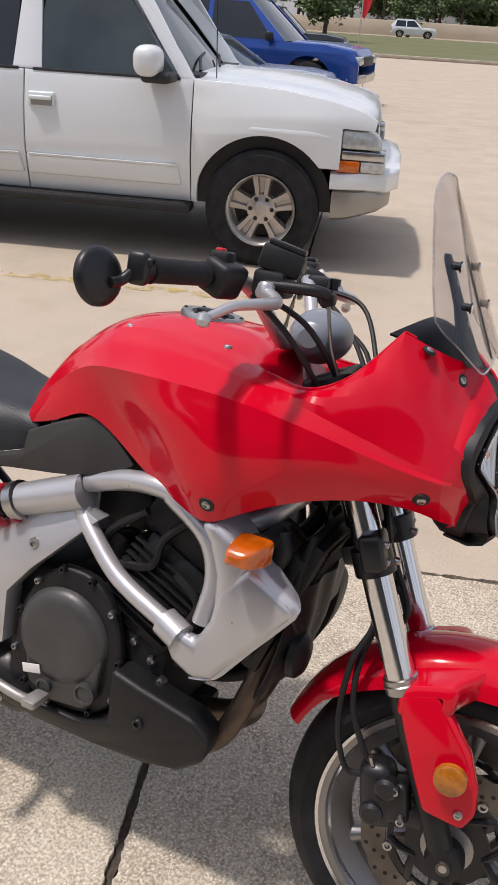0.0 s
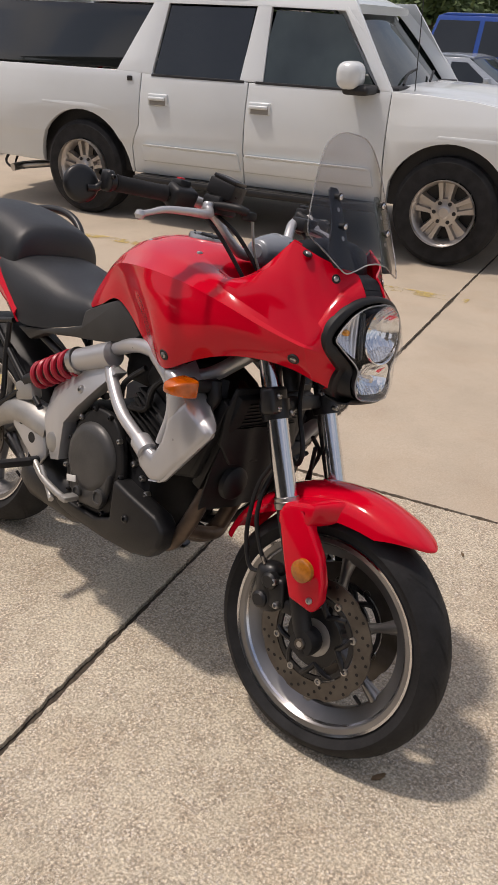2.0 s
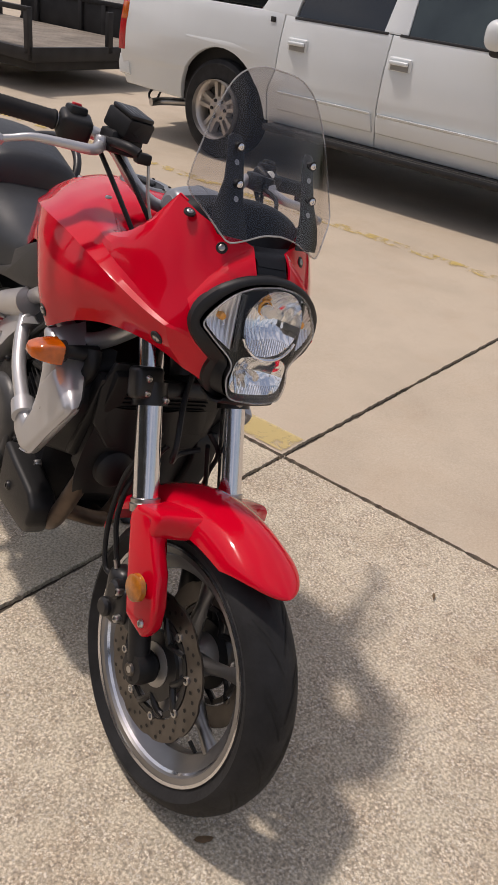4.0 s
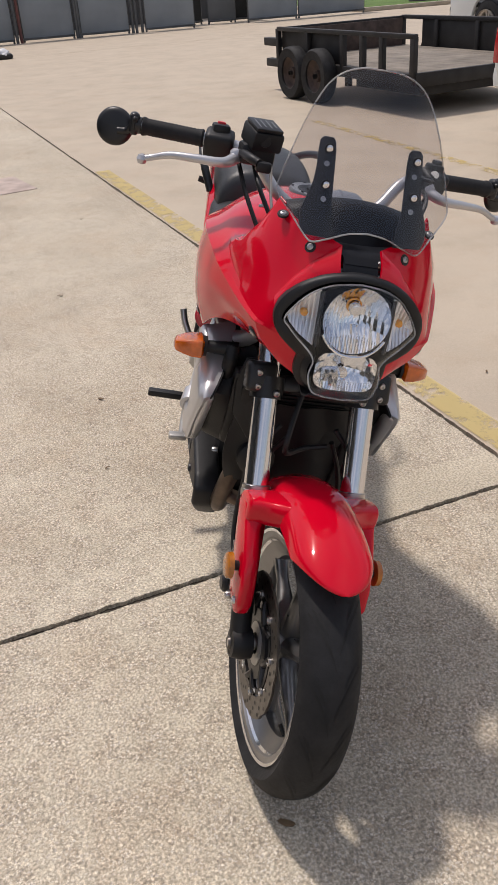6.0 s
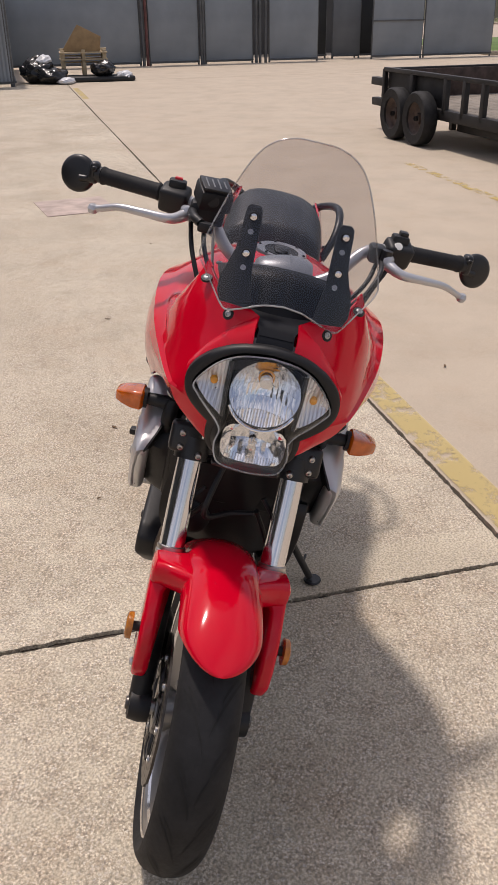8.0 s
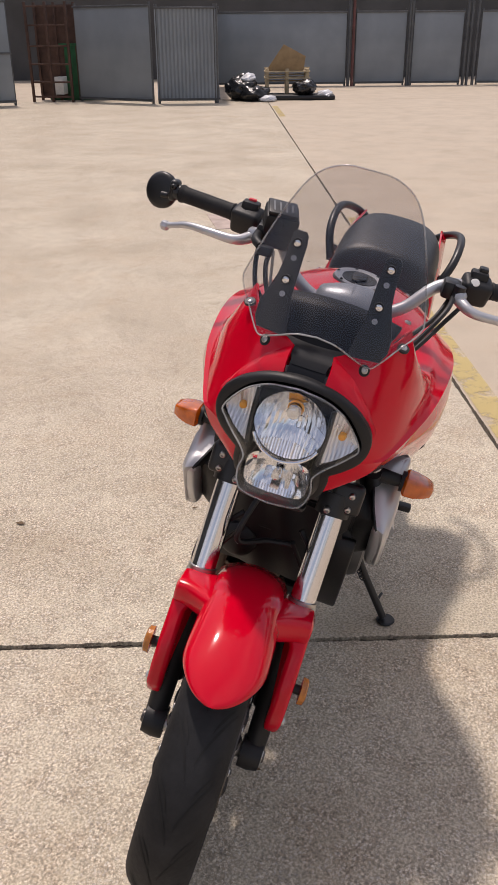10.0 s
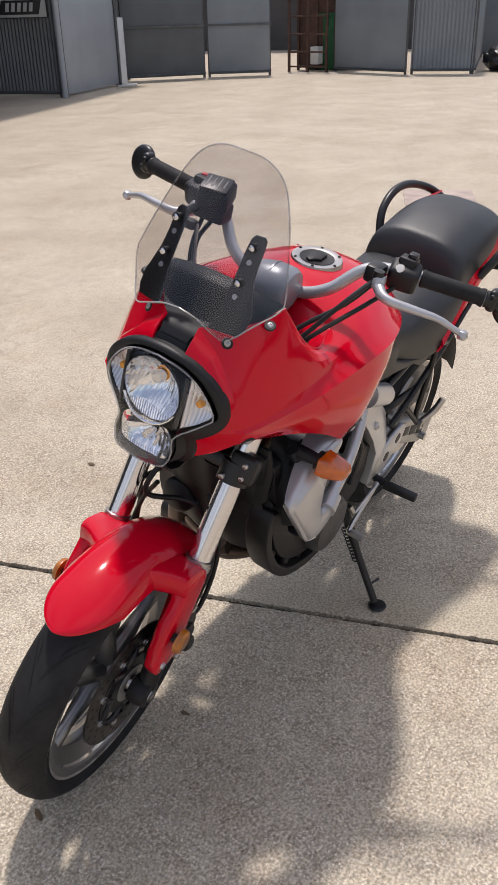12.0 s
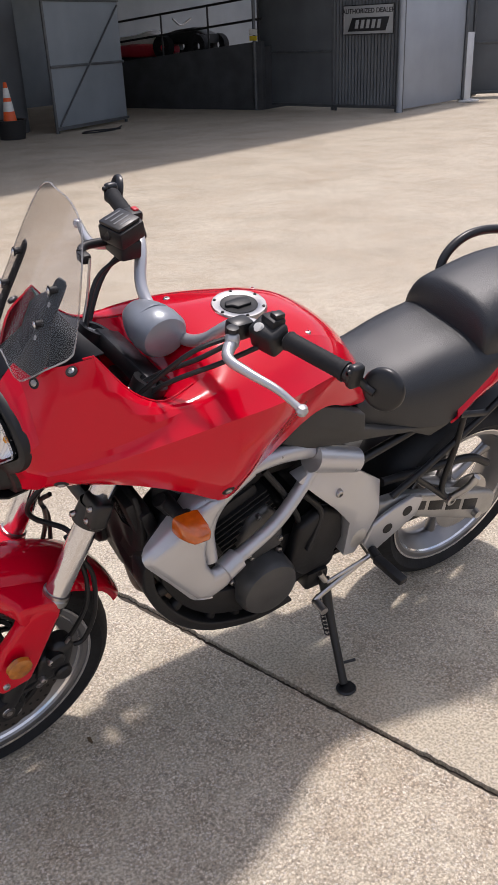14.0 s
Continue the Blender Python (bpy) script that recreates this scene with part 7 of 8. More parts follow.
    part("front_bumper", rounded_block([(nose - 0.2, 0.94, zlow + 0.02, belt - 0.45), (nose + 0.02, 0.88, zlow + 0.03, belt - 0.46), (nose + 0.08, 0.5, zlow + 0.05, belt - 0.48)]), CAR_CHROME if kind == "pickup" else paint, car)
    part("rear_bumper", box((tail - 0.03, 0, zlow + 0.16), (0.16, 1.8, 0.20), 0.04), CAR_CHROME if kind == "pickup" else paint, car)
    if kind == "pickup":
        part("tailgate", box((tail + 0.03, 0, belt - 0.30), (0.06, 1.75, 0.58), 0.02), paint, car)
        part("bed_floor", box(((tail + g1) / 2, 0, 0.70), (g1 - tail, 1.7, 0.08), 0.01), CAR_BLACK, car)
    else:
        part("trunk", rounded_block([(back + 0.25, 0.86, belt - 0.30, belt + 0.01), (tail + 0.05, 0.84, belt - 0.35, belt - 0.02), (tail, 0.80, belt - 0.5, belt - 0.10)]), paint, car)
    part("underbody", box((-wb / 2, 0, zlow + 0.20), (wb + 1.0, 1.2, 0.24), 0.04), CAR_BLACK, car)
    part("grille", box((nose - 0.01, 0, belt - 0.26), (0.05, 1.1, 0.16), 0.02), CAR_BLACK, car)
    car.scale = (scale, scale, scale)
    return car


suv(at(-0.24, 4.33)).scale = (0.973, 0.973, 0.973)
plain_car("sedan", SILVER_CAR, "pale silver sedan parked beyond the white vehicle", at(-1.08, 13.0, 0, -6), "sedan", 0.84)
plain_car("pickup_truck", BLUE_CAR, "bright blue pickup truck parked in the lot", at(-0.80, 15.6, 0, -9), "pickup")
plain_car("pickup_truck", DARK_CAR, "black pickup truck parked farther back", at(-1.6, 27), "pickup", 0.95)
plain_car("pickup_truck", WHITE_CAR, "white pickup truck parked behind the trailer", at(-8.2, 9.75), "pickup")
plain_car("pickup_truck", DARK_CAR, "black pickup truck beside the grass island", at(-20.0, 18.6), "pickup")
plain_car("sedan", NAVY_CAR, "dark blue sedan parked across the grass", at(-40, 26.2, 0, 180), "sedan")
plain_car("sedan", DARK_CAR, "black sedan parked across the grass", at(-46, 31.5, 0, 10), "sedan")
plain_car("crossover", SILVER_CAR, "silver crossover parked across the grass", at(-38, 31, 0, 0), "suv")
plain_car("crossover", WHITE_CAR, "white crossover driving lane far off", at(4.8, 92), "suv")


def trailer(m):
    """Flat utility trailer, x along its length, near corner towards +x."""
    t = thing("utility_trailer", "black steel tandem-axle utility trailer with a plank deck", "trailer", m)
    STEEL_BLACK = mat("trailer_black_steel", (0.016, 0.015, 0.015), 0.6, 0.1, 0.4, 5, 0.2, 80)
    DECK = mat("weathered_deck_plank", (0.22, 0.19, 0.155), 0.85, 0, 0.3, 3, 0.3, 60)
    RUST = mat("rusty_wheel", (0.075, 0.05, 0.04), 0.7, 0.2, 0.4, 9, 0.2, 60)
    L_, W_ = 3.10, 2.0
    z0, z1 = 0.38, 0.80
    for y in (0, W_):
        part("side_rail", box((-L_ / 2, y, z1), (L_, 0.06, 0.05), 0.006), STEEL_BLACK, t)
        part("bed_rail", box((-L_ / 2, y, z0), (L_, 0.06, 0.12), 0.006), STEEL_BLACK, t)
        for x in (0, -0.62, -1.02, -1.45, -2.3, -3.10):
            part("stake", box((x - (0.03 if x == 0 else 0), y, (z0 + z1) / 2), (0.07, 0.06, z1 - z0), 0.004), STEEL_BLACK, t)
    for k in range(12):
        part("deck_plank", box((-L_ / 2, 0.09 + 0.165 * k, z0 + 0.045), (L_ - 0.1, 0.158, 0.035), 0.004), DECK, t)
    part("end_rail", box((-L_, W_ / 2, z1 - 0.01), (0.06, W_, 0.05), 0.006), STEEL_BLACK, t)
    part("end_bed_rail", box((0, W_ / 2, z0), (0.06, W_, 0.14), 0.006), STEEL_BLACK, t)
    part("end_stake", box((0.0, W_ * 0.55, (z0 + z1) / 2), (0.06, 0.07, z1 - z0), 0.004), STEEL_BLACK, t)
    part("front_board", box((-2.30, 0.045, 0.60), (1.55, 0.02, 0.40), 0.004), STEEL_BLACK, t)
    part("far_board", box((-1.35, W_ + 0.02, 0.60), (2.6, 0.03, 0.40), 0.004), STEEL_BLACK, t)
    part("end_board", box((-L_ + 0.05, W_ / 2, 0.60), (0.02, W_ - 0.1, 0.38), 0.004), RUST, t)
    for z, d in ((0.62, 0), (0.36, 0.05)):
        part("tongue_bar", box((-L_ - 0.28 + d, 0.12, z), (0.62, 0.10, 0.10), 0.008), STEEL_BLACK, t)
    part("cross_member", box((-0.75, W_ / 2, 0.26), (1.3, W_ - 0.3, 0.12), 0.01), STEEL_BLACK, t)
    for x in (-2.46, -1.82):
        for y in (-0.13, W_ + 0.13):
            w = part("wheel", lathe([(0.19, -0.08), (0.29, -0.088), (0.308, -0.07), (0.315, 0), (0.308, 0.07), (0.29, 0.088), (0.19, 0.08)], 36, "y", (x, y, 0.315), closed=True), RUBBER, t, "worn trailer tyre")
            s = -1 if y < 0 else 1
            part("rim", lathe([(0, 0.03 * s), (0.06, 0.035 * s), (0.07, 0.0), (0.15, 0.01 * s), (0.195, 0.06 * s), (0.195, -0.06 * s)], 28, "y", (x, y, 0.315)), RUST, w)
        part("axle", lathe([(0.03, -0.2), (0.03, W_ + 0.2)], 10, "y", (x, 0, 0.315)), STEEL_BLACK, t)
    part("jack_stand", box((-2.95, W_ / 2, 0.19), (0.08, 0.08, 0.38), 0.004), STEEL_BLACK, t)
    return t


trailer(at(-6.34, 3.68, 0, 2.4))

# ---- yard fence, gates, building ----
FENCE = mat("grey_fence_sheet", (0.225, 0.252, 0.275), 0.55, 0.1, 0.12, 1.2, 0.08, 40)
# pale and dark sheet tones, with sky light and canopy shade mixed in
FENCE_LIGHT = mat("skylit_pale_gate_sheet", (0.31, 0.335, 0.37), 0.5, 0.1, 0.08, 1.5, 0.05, 40)
FENCE_DARK = mat("shaded_dark_sheet", (0.112, 0.121, 0.130), 0.55, 0.1, 0.15, 1.5, 0.08, 40)
POST = mat("galvanised_post", (0.10, 0.105, 0.11), 0.45, 0.4, 0.2, 5)
POST_RED = mat("rusted_post", (0.13, 0.05, 0.045), 0.6, 0.1, 0.3, 5)


def fence_panel(u0, v0, u1, v1, h=2.1, sheet_mat=None, ribs=0.0, mid=False, brace=False, lift=0.06, label="grey sheet metal yard fence panel", name="fence_panel", post=True):
    """A sheet between two tube posts; ribs: the pitch of its corrugation, if it has any."""
    a, b = Vector((u0, v0)), Vector((u1, v1))
    n = (b - a).length
    turn = math.degrees(math.atan2(b.y - a.y, b.x - a.x))
    f = thing(name, label, "fence", at(u0, v0, 0, turn), group="yard fence")
    if ribs:
        k = int(n / ribs * 2)
        prof = [(n * i / k, 0.012 * (1 if i % 2 else -1)) for i in range(k + 1)]
        bm = skin([[(x, y, lift) for x, y in prof], [(x, y, h) for x, y in prof]], 0.002)
        part("corrugated_sheet", bm, sheet_mat or FENCE, f, "", 0)
    else:
        part("sheet", box((n / 2, 0, (h + lift) / 2), (n - 0.06, 0.012, h - lift), 0.002), sheet_mat or FENCE, f)
    for x in ((0.03, n - 0.03) if post else ()):
        part("post", tube([(x, 0.03, 0), (x, 0.03, h + 0.06)], 0.032, 10, curved=False), POST, f)
    for z in (lift + 0.04, h - 0.02) + ((1.12,) if mid else ()):
        part("rail", box((n / 2, -0.022, z), (n, 0.035, 0.045), 0.006), POST, f)
    if brace:
        part("brace", tube([(0.06, -0.03, lift + 0.08), (n - 0.06, -0.03, h - 0.1)], 0.018, 8, curved=False), POST, f)
    return f


FU = -25.95
for v0, v1, kw in ((-1.25, 2.70, {}), (2.94, 4.50, {}), (4.68, 6.22, {}), (6.72, 8.36, dict(lift=0.05)), (10.18, 11.96, dict(mid=True)), (12.0, 14.5, {})):
    fence_panel(FU, v0, FU, v1, 2.05 if v0 < 8 else 2.2, **kw)
for v, m_ in ((2.76, POST), (2.88, POST_RED), (4.56, POST), (4.63, POST), (6.30, POST), (6.42, POST), (6.60, POST)):
    solid("gate_post", tube([(0, 0, 0), (0, 0, 2.4)], 0.045, 10, curved=False), m_, "painted steel gate post by the fence", "post", at(FU + 0.06, v), group="gate posts")
# added near-black sheets stand in for the shade inside the open gateway
SHADE_SHEET = mat("gateway_shade", (0.016, 0.017, 0.018), 0.7, 0, 0.2, 2)
fence_panel(-27.2, 8.3, -27.4, 9.15, 2.1, SHADE_SHEET, label="black sheet standing in for the shade inside the open gateway", name="inner_panel")
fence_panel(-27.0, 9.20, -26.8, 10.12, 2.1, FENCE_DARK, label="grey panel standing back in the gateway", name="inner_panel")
fence_panel(-27.15, 10.05, -27.05, 11.0, 2.1, SHADE_SHEET, label="black sheet standing in for the shade inside the open gateway", name="inner_panel")
fence_panel(-19.62, -2.62, -19.62, -1.22, 2.05, FENCE, 0.085, label="corrugated grey yard fence panel")
fence_panel(-19.62, -1.18, -25.9, -1.22, 2.05, FENCE)
fence_panel(-20.65, -4.62, -19.50, -2.72, 2.10, FENCE, lift=0.05, label="flat grey gate leaf standing ajar", name="gate_leaf")
fence_panel(-18.95, -7.35, -19.55, -5.95, 2.2, FENCE, mid=True, lift=0.06, label="grey gate leaf with a middle rail", name="gate_leaf")
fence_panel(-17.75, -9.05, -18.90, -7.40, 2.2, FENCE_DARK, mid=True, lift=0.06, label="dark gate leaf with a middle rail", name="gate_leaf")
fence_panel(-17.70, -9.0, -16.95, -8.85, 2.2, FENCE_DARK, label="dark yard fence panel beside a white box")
solid("utility_box", box((0, 0, 0.68), (0.30, 0.16, 1.34), 0.01), mat("pale_box_paint", (0.62, 0.64, 0.66), 0.5, 0, 0.08, 3), "pale upright utility box against the fence", "box", at(-16.90, -8.72))
solid("debris", join(box((0, 0, 0.02), (0.5, 0.25, 0.04), 0.01), box((0.2, 0.1, 0.05), (0.2, 0.15, 0.03), 0.01, (5, 8, 30))), WHITE_PLASTIC, "pale scrap lying by the fence foot", "scrap", at(-16.6, -8.45))
fence_panel(-16.70, -8.68, -14.12, -8.72, 2.25, FENCE_LIGHT, lift=0.05, label="grey sheet metal gate panel, its pale tone holding sky light", name="gate_leaf")
solid("corner_post", tube([(0, 0, 0), (0, 0, 2.6)], 0.06, 12, curved=False), FENCE_LIGHT, "light grey steel corner post", "post", at(-14.08, -8.70))
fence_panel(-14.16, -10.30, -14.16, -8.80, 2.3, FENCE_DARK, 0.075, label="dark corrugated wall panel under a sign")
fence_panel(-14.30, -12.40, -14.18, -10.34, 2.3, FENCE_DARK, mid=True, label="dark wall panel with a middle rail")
# sign
sign = thing("dealer_sign", "pale metal sign reading authorized dealer", "sign", at(-14.10, -9.46, 1.665, 90))
SIGN_FACE = mat("sign_face", (0.42, 0.43, 0.43), 0.5, 0, 0.1, 4)
SIGN_INK = mat("sign_ink", (0.02, 0.02, 0.022), 0.5, 0, 0.1, 4)
part("sign_board", box((0, 0, 0), (1.14, 0.02, 0.52), 0.006), SIGN_FACE, sign)
part("sign_rim", join(box((0, -0.008, 0.255), (1.16, 0.02, 0.018), 0.003), box((0, -0.008, -0.255), (1.16, 0.02, 0.018), 0.003), box((0.572, -0.008, 0), (0.018, 0.02, 0.52), 0.003), box((-0.572, -0.008, 0), (0.018, 0.02, 0.52), 0.003)), SIGN_INK, sign)
txt = bpy.data.curves.new("sign_text", "FONT")
txt.body, txt.size, txt.align_x, txt.align_y, txt.extrude, txt.offset = "AUTHORIZED DEALER", 0.118, "CENTER", "CENTER", 0.002, 0.002
tob = new("sign_text", txt)
tob.parent = sign
tob.matrix_local = pose(0, -0.014, 0.15, 90, 0, 0)
txt.materials.append(SIGN_INK)
part("sign_emblem", slab([(-0.46, -0.20), (-0.36, 0.04), (0.48, 0.04), (0.40, -0.20)], -0.0145, -0.011, 0.0008), SIGN_INK, sign)
part("emblem_bar", join(*[slab([(-0.30 + 0.125 * k, -0.15), (-0.27 + 0.125 * k, 0.0), (-0.195 + 0.125 * k, 0.0), (-0.225 + 0.125 * k, -0.15)], -0.018, -0.0146, 0.0005) for k in range(5)]), SIGN_FACE, sign)
# ramp with its wall, railing and what stands on it
ramp = thing("ramp", "concrete ramp wall coloured dark for shade, with a black pipe railing", "ramp", at(-16.25, -12.20, 0, -84), kind="structure")
# near-black tone: shade beneath the canopy is put into this colour
RAMP_WALL = mat("shaded_ramp_concrete", (0.045, 0.047, 0.050), 0.8, 0, 0.25, 2.5, 0.2, 30)
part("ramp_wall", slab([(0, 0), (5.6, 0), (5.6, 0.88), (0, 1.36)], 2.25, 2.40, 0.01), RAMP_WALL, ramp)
for z in (0.42, 0.84):
    part("railing_bar", tube([(0, 2.33, 1.36 + z), (5.6, 2.33, 0.88 + z)], 0.024, 8, curved=False), CAR_BLACK, ramp)
for k in range(5):
    x = 0.1 + 1.3 * k
    part("railing_post", tube([(x, 2.33, 1.35 - 0.086 * x), (x, 2.33, 2.22 - 0.086 * x)], 0.022, 8, curved=False), CAR_BLACK, ramp)
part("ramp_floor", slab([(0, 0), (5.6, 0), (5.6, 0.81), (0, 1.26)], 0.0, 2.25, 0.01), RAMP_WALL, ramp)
hull = thing("jet_ski", "red and white personal watercraft parked on the ramp", "watercraft", at(-14.75, -16.35, 1.06, -84))
part("hull", rounded_block([(-1.0, 0.10, 0.10, 0.24), (-0.8, 0.34, 0.02, 0.30), (0.2, 0.42, 0.0, 0.32), (0.8, 0.36, 0.02, 0.28), (0.95, 0.3, 0.05, 0.25)]), mat("red_gelcoat", (0.5, 0.02, 0.04), 0.3, 0, 0.1, 4, coat=0.4), hull)
part("deck", rounded_block([(-0.7, 0.18, 0.28, 0.42), (-0.3, 0.26, 0.28, 0.60), (0.1, 0.20, 0.28, 0.52), (0.8, 0.16, 0.28, 0.46)]), WHITE_PLASTIC, hull)
part("cradle", box((0, 0, -0.07), (1.5, 0.5, 0.16), 0.02), CAR_BLACK, hull, "black launching cradle")
quad = thing("quad_bike", "black quad bike parked on the ramp", "quad bike", at(-14.95, -14.95, 1.03, -84))
part("quad_body", rounded_block([(-0.6, 0.3, 0.30, 0.5), (-0.2, 0.22, 0.3, 0.66), (0.3, 0.24, 0.3, 0.62), (0.7, 0.34, 0.34, 0.52)]), CAR_BLACK, quad)
for x in (-0.5, 0.55):
    for y in (-0.4, 0.4):
        part("wheel", lathe([(0.1, -0.1), (0.25, -0.1), (0.26, 0), (0.25, 0.1), (0.1, 0.1)], 20, "y", (x, y, 0.26), closed=True), RUBBER, quad)
part("handlebar", tube([(0.25, -0.35, 0.85), (0.3, 0, 0.72), (0.25, 0.35, 0.85)], 0.02, 8), STEEL, quad)
notice = thing("notice_board", "small white and yellow notice on the rail post", "notice", at(-13.80, -12.10, 1.47, 90))
part("notice_top", box((0, 0, 0.06), (0.22, 0.012, 0.11), 0.002), WHITE_PLASTIC, notice)
part("notice_base", box((0, 0, -0.055), (0.20, 0.012, 0.09), 0.002), mat("yellow_notice", (0.70, 0.52, 0.03), 0.5, 0, 0.1, 8), notice, "yellow lower panel")
part("notice_post", tube([(0, 0.03, -1.47), (0, 0.03, 0.95)], 0.035, 10, curved=False), POST, notice)
# gate leaf with a mesh top, cone, hose
gate = fence_panel(-8.92, -12.80, -11.1, -13.26, 2.2, FENCE, mid=True, brace=True, lift=0.05, label="grey mesh gate leaf with a diagonal brace, standing open", name="gate_leaf")
cone = thing("traffic_cone", "orange traffic cone with two white bands, standing in a tub", "cone", at(-8.08, -13.02, 0.021))
CONE = mat("orange_cone", (0.85, 0.12, 0.02), 0.5, 0, 0.08, 6)
part("cone_base", box((0, 0, 0.02), (0.27, 0.27, 0.04), 0.01), CAR_BLACK, cone)
part("cone_body", lathe([(0.15, 0.04), (0.03, 0.90), (0.02, 0.91)], 28, "z"), CONE, cone)
part("cone_band", lathe([(0.0955, 0.44), (0.0735, 0.60)], 28, "z"), WHITE_PLASTIC, cone)
part("cone_band", lathe([(0.0650, 0.66), (0.0430, 0.82)], 28, "z"), WHITE_PLASTIC, cone)
solid("black_tub", lathe([(0.22, 0), (0.27, 0.30), (0.29, 0.30), (0.29, 0.32), (0.25, 0.32), (0.2, 0.02), (0, 0.02)], 28, "z"), CAR_BLACK, "black plastic tub on the concrete", "tub", at(-8.08, -13.02))
solid("hose", tube([(0, 0, 0.014), (0.4, 0.25, 0.014), (0.9, 0.1, 0.014), (1.2, 0.3, 0.014), (0.7, 0.42, 0.014), (0.3, 0.30, 0.014)], 0.013, 8, 10), BLACK, "black hose lying on the concrete", "hose", at(-10.3, -12.6))
# building with a deep canopy, out of view, added to shade the yard's edge
bld = thing("building", "dark metal workshop building with an added canopy out of view", "building", at(0, 0), kind="structure")
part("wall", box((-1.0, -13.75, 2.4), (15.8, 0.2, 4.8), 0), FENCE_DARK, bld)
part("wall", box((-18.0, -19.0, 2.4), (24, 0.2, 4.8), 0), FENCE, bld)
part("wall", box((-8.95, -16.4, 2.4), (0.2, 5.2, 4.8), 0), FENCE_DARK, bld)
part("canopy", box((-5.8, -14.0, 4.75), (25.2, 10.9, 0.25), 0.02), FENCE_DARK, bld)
for u in (-18.2, 6.6):
    part("canopy_column", box((u, -9.2, 2.3), (0.2, 0.2, 4.6), 0.01), POST, bld)
shed = thing("shed", "long dark metal shed behind the yard fence", "building", at(0, 0), kind="structure")
SHED = mat("shed_cladding", (0.075, 0.072, 0.070), 0.6, 0.1, 0.2, 0.8, 0.1, 20)
part("wall", box((-31.0, -2.0, 2.1), (0.3, 26.0, 4.2), 0), SHED, shed)
part("roof", box((-33.5, -2.0, 4.4), (6.0, 27.0, 0.3), 0.05, (0, 6, 0)), mat("rusty_roof", (0.16, 0.085, 0.055), 0.7, 0.1, 0.3, 1.5), shed)
# what shows in the gap between the gates
rack = thing("steel_cage_rack", "rusty brown steel cage rack with white boxes", "rack", at(-20.6, -5.75, 0, 80))
RUSTY = mat("rust_brown_steel", (0.085, 0.045, 0.032), 0.7, 0.2, 0.35, 4, 0.2, 60)
for x in (0, 0.5, 1.0):
    for y in (0, 0.6):
        part("upright", box((x, y, 1.1), (0.06, 0.06, 2.2), 0.005), RUSTY, rack)
for z in (0.12, 0.45, 0.85, 1.25, 1.7, 2.1):
    part("crossbar", box((0.5, 0.0, z), (1.05, 0.04, 0.04), 0.004), RUSTY, rack)
part("back_sheet", box((0.5, 0.64, 1.1), (1.05, 0.02, 2.1), 0), RUSTY, rack)
part("white_box", box((0.62, 0.3, 0.36), (0.22, 0.3, 0.40), 0.01), WHITE_PLASTIC, rack)
solid("rubbish_skip", join(slab([(-0.6, 0.0), (0.6, 0.0), (0.7, 1.25), (-0.7, 1.25)], -0.5, 0.5, 0.02), box((0, 0, 1.27), (1.46, 1.06, 0.06), 0.01)), mat("green_skip_paint", (0.012, 0.10, 0.035), 0.55, 0, 0.25, 4), "green steel rubbish skip behind the gate", "skip", at(-21.55, -4.75, 0, 70))
# pallets, bags and sheeting by the fence
PINE = mat("pale_pallet_wood", (0.48, 0.38, 0.24), 0.8, 0, 0.2, 6, 0.2, 70)
CARD = mat("brown_cardboard", (0.30, 0.20, 0.10), 0.8, 0, 0.2, 5)
BAG = mat("black_bin_bag", (0.010, 0.010, 0.011), 0.25, 0, 0.3, 6, 0.8, 14)
BAG_W = mat("white_plastic_bag", (0.65, 0.66, 0.68), 0.4, 0, 0.1, 6, 0.8, 12)
pallet = thing("pallet", "pale wooden pallet stack leaning with rubbish", "pallet", at(-21.2, 0.55, 0.10, 88))
for k in range(5):
    part("plank", box((0, 0, 0.30 + 0.075 * k), (1.15, 0.10 + 0.6 * (k % 2), 0.030), 0.004), PINE, pallet)
for x in (-0.5, 0, 0.5):
    part("block", box((x, 0, 0.30), (0.09, 0.62, 0.58), 0.004), PINE, pallet)
solid("cardboard_sheet", slab([(-0.5, 0), (0.45, 0.02), (0.5, 0.35), (-0.05, 0.62)], -0.02, 0.02, 0.002), CARD, "brown cardboard sheet on the pallet stack", "cardboard", at(-21.0, 0.5, 0.62, 88))
solid("black_sheeting", box((0, 0, 0.06), (1.9, 0.9, 0.12), 0.05), CAR_BLACK, "folded black sheeting on the concrete", "sheeting", at(-20.7, 0.75, 0, 88))


def bag(sx, sy, sz, seed, material, label, m):
    bm = bmesh.new()
    bmesh.ops.create_icosphere(bm, subdivisions=4, radius=1.0)
    for v in bm.verts:
        d = v.co.copy()
        f = 1 + 0.22 * noise.noise(d * 1.6 + Vector((seed, 0, 0))) + 0.12 * noise.noise(d * 4.5 + Vector((0, seed, 0)))
        v.co = Vector((d.x * sx * f, d.y * sy * f, max(0.0, (d.z * 0.9 + 0.75) * sz * f * 0.6)))
    return solid("rubbish_bag", bm, material, label, "bag", m, group="rubbish by the fence")


bag(0.42, 0.38, 0.55, 1, BAG, "black bin bag slumped on the concrete", at(-20.6, -0.62))
bag(0.40, 0.36, 0.36, 2, BAG, "black bin bag slumped on the concrete", at(-20.25, -0.30))
bag(0.30, 0.22, 0.14, 3, BAG_W, "torn white plastic bag on the concrete", at(-20.0, 0.0))
bag(0.34, 0.20, 0.22, 7, BAG_W, "white plastic bag over a black one", at(-20.65, -0.45, 0.38))
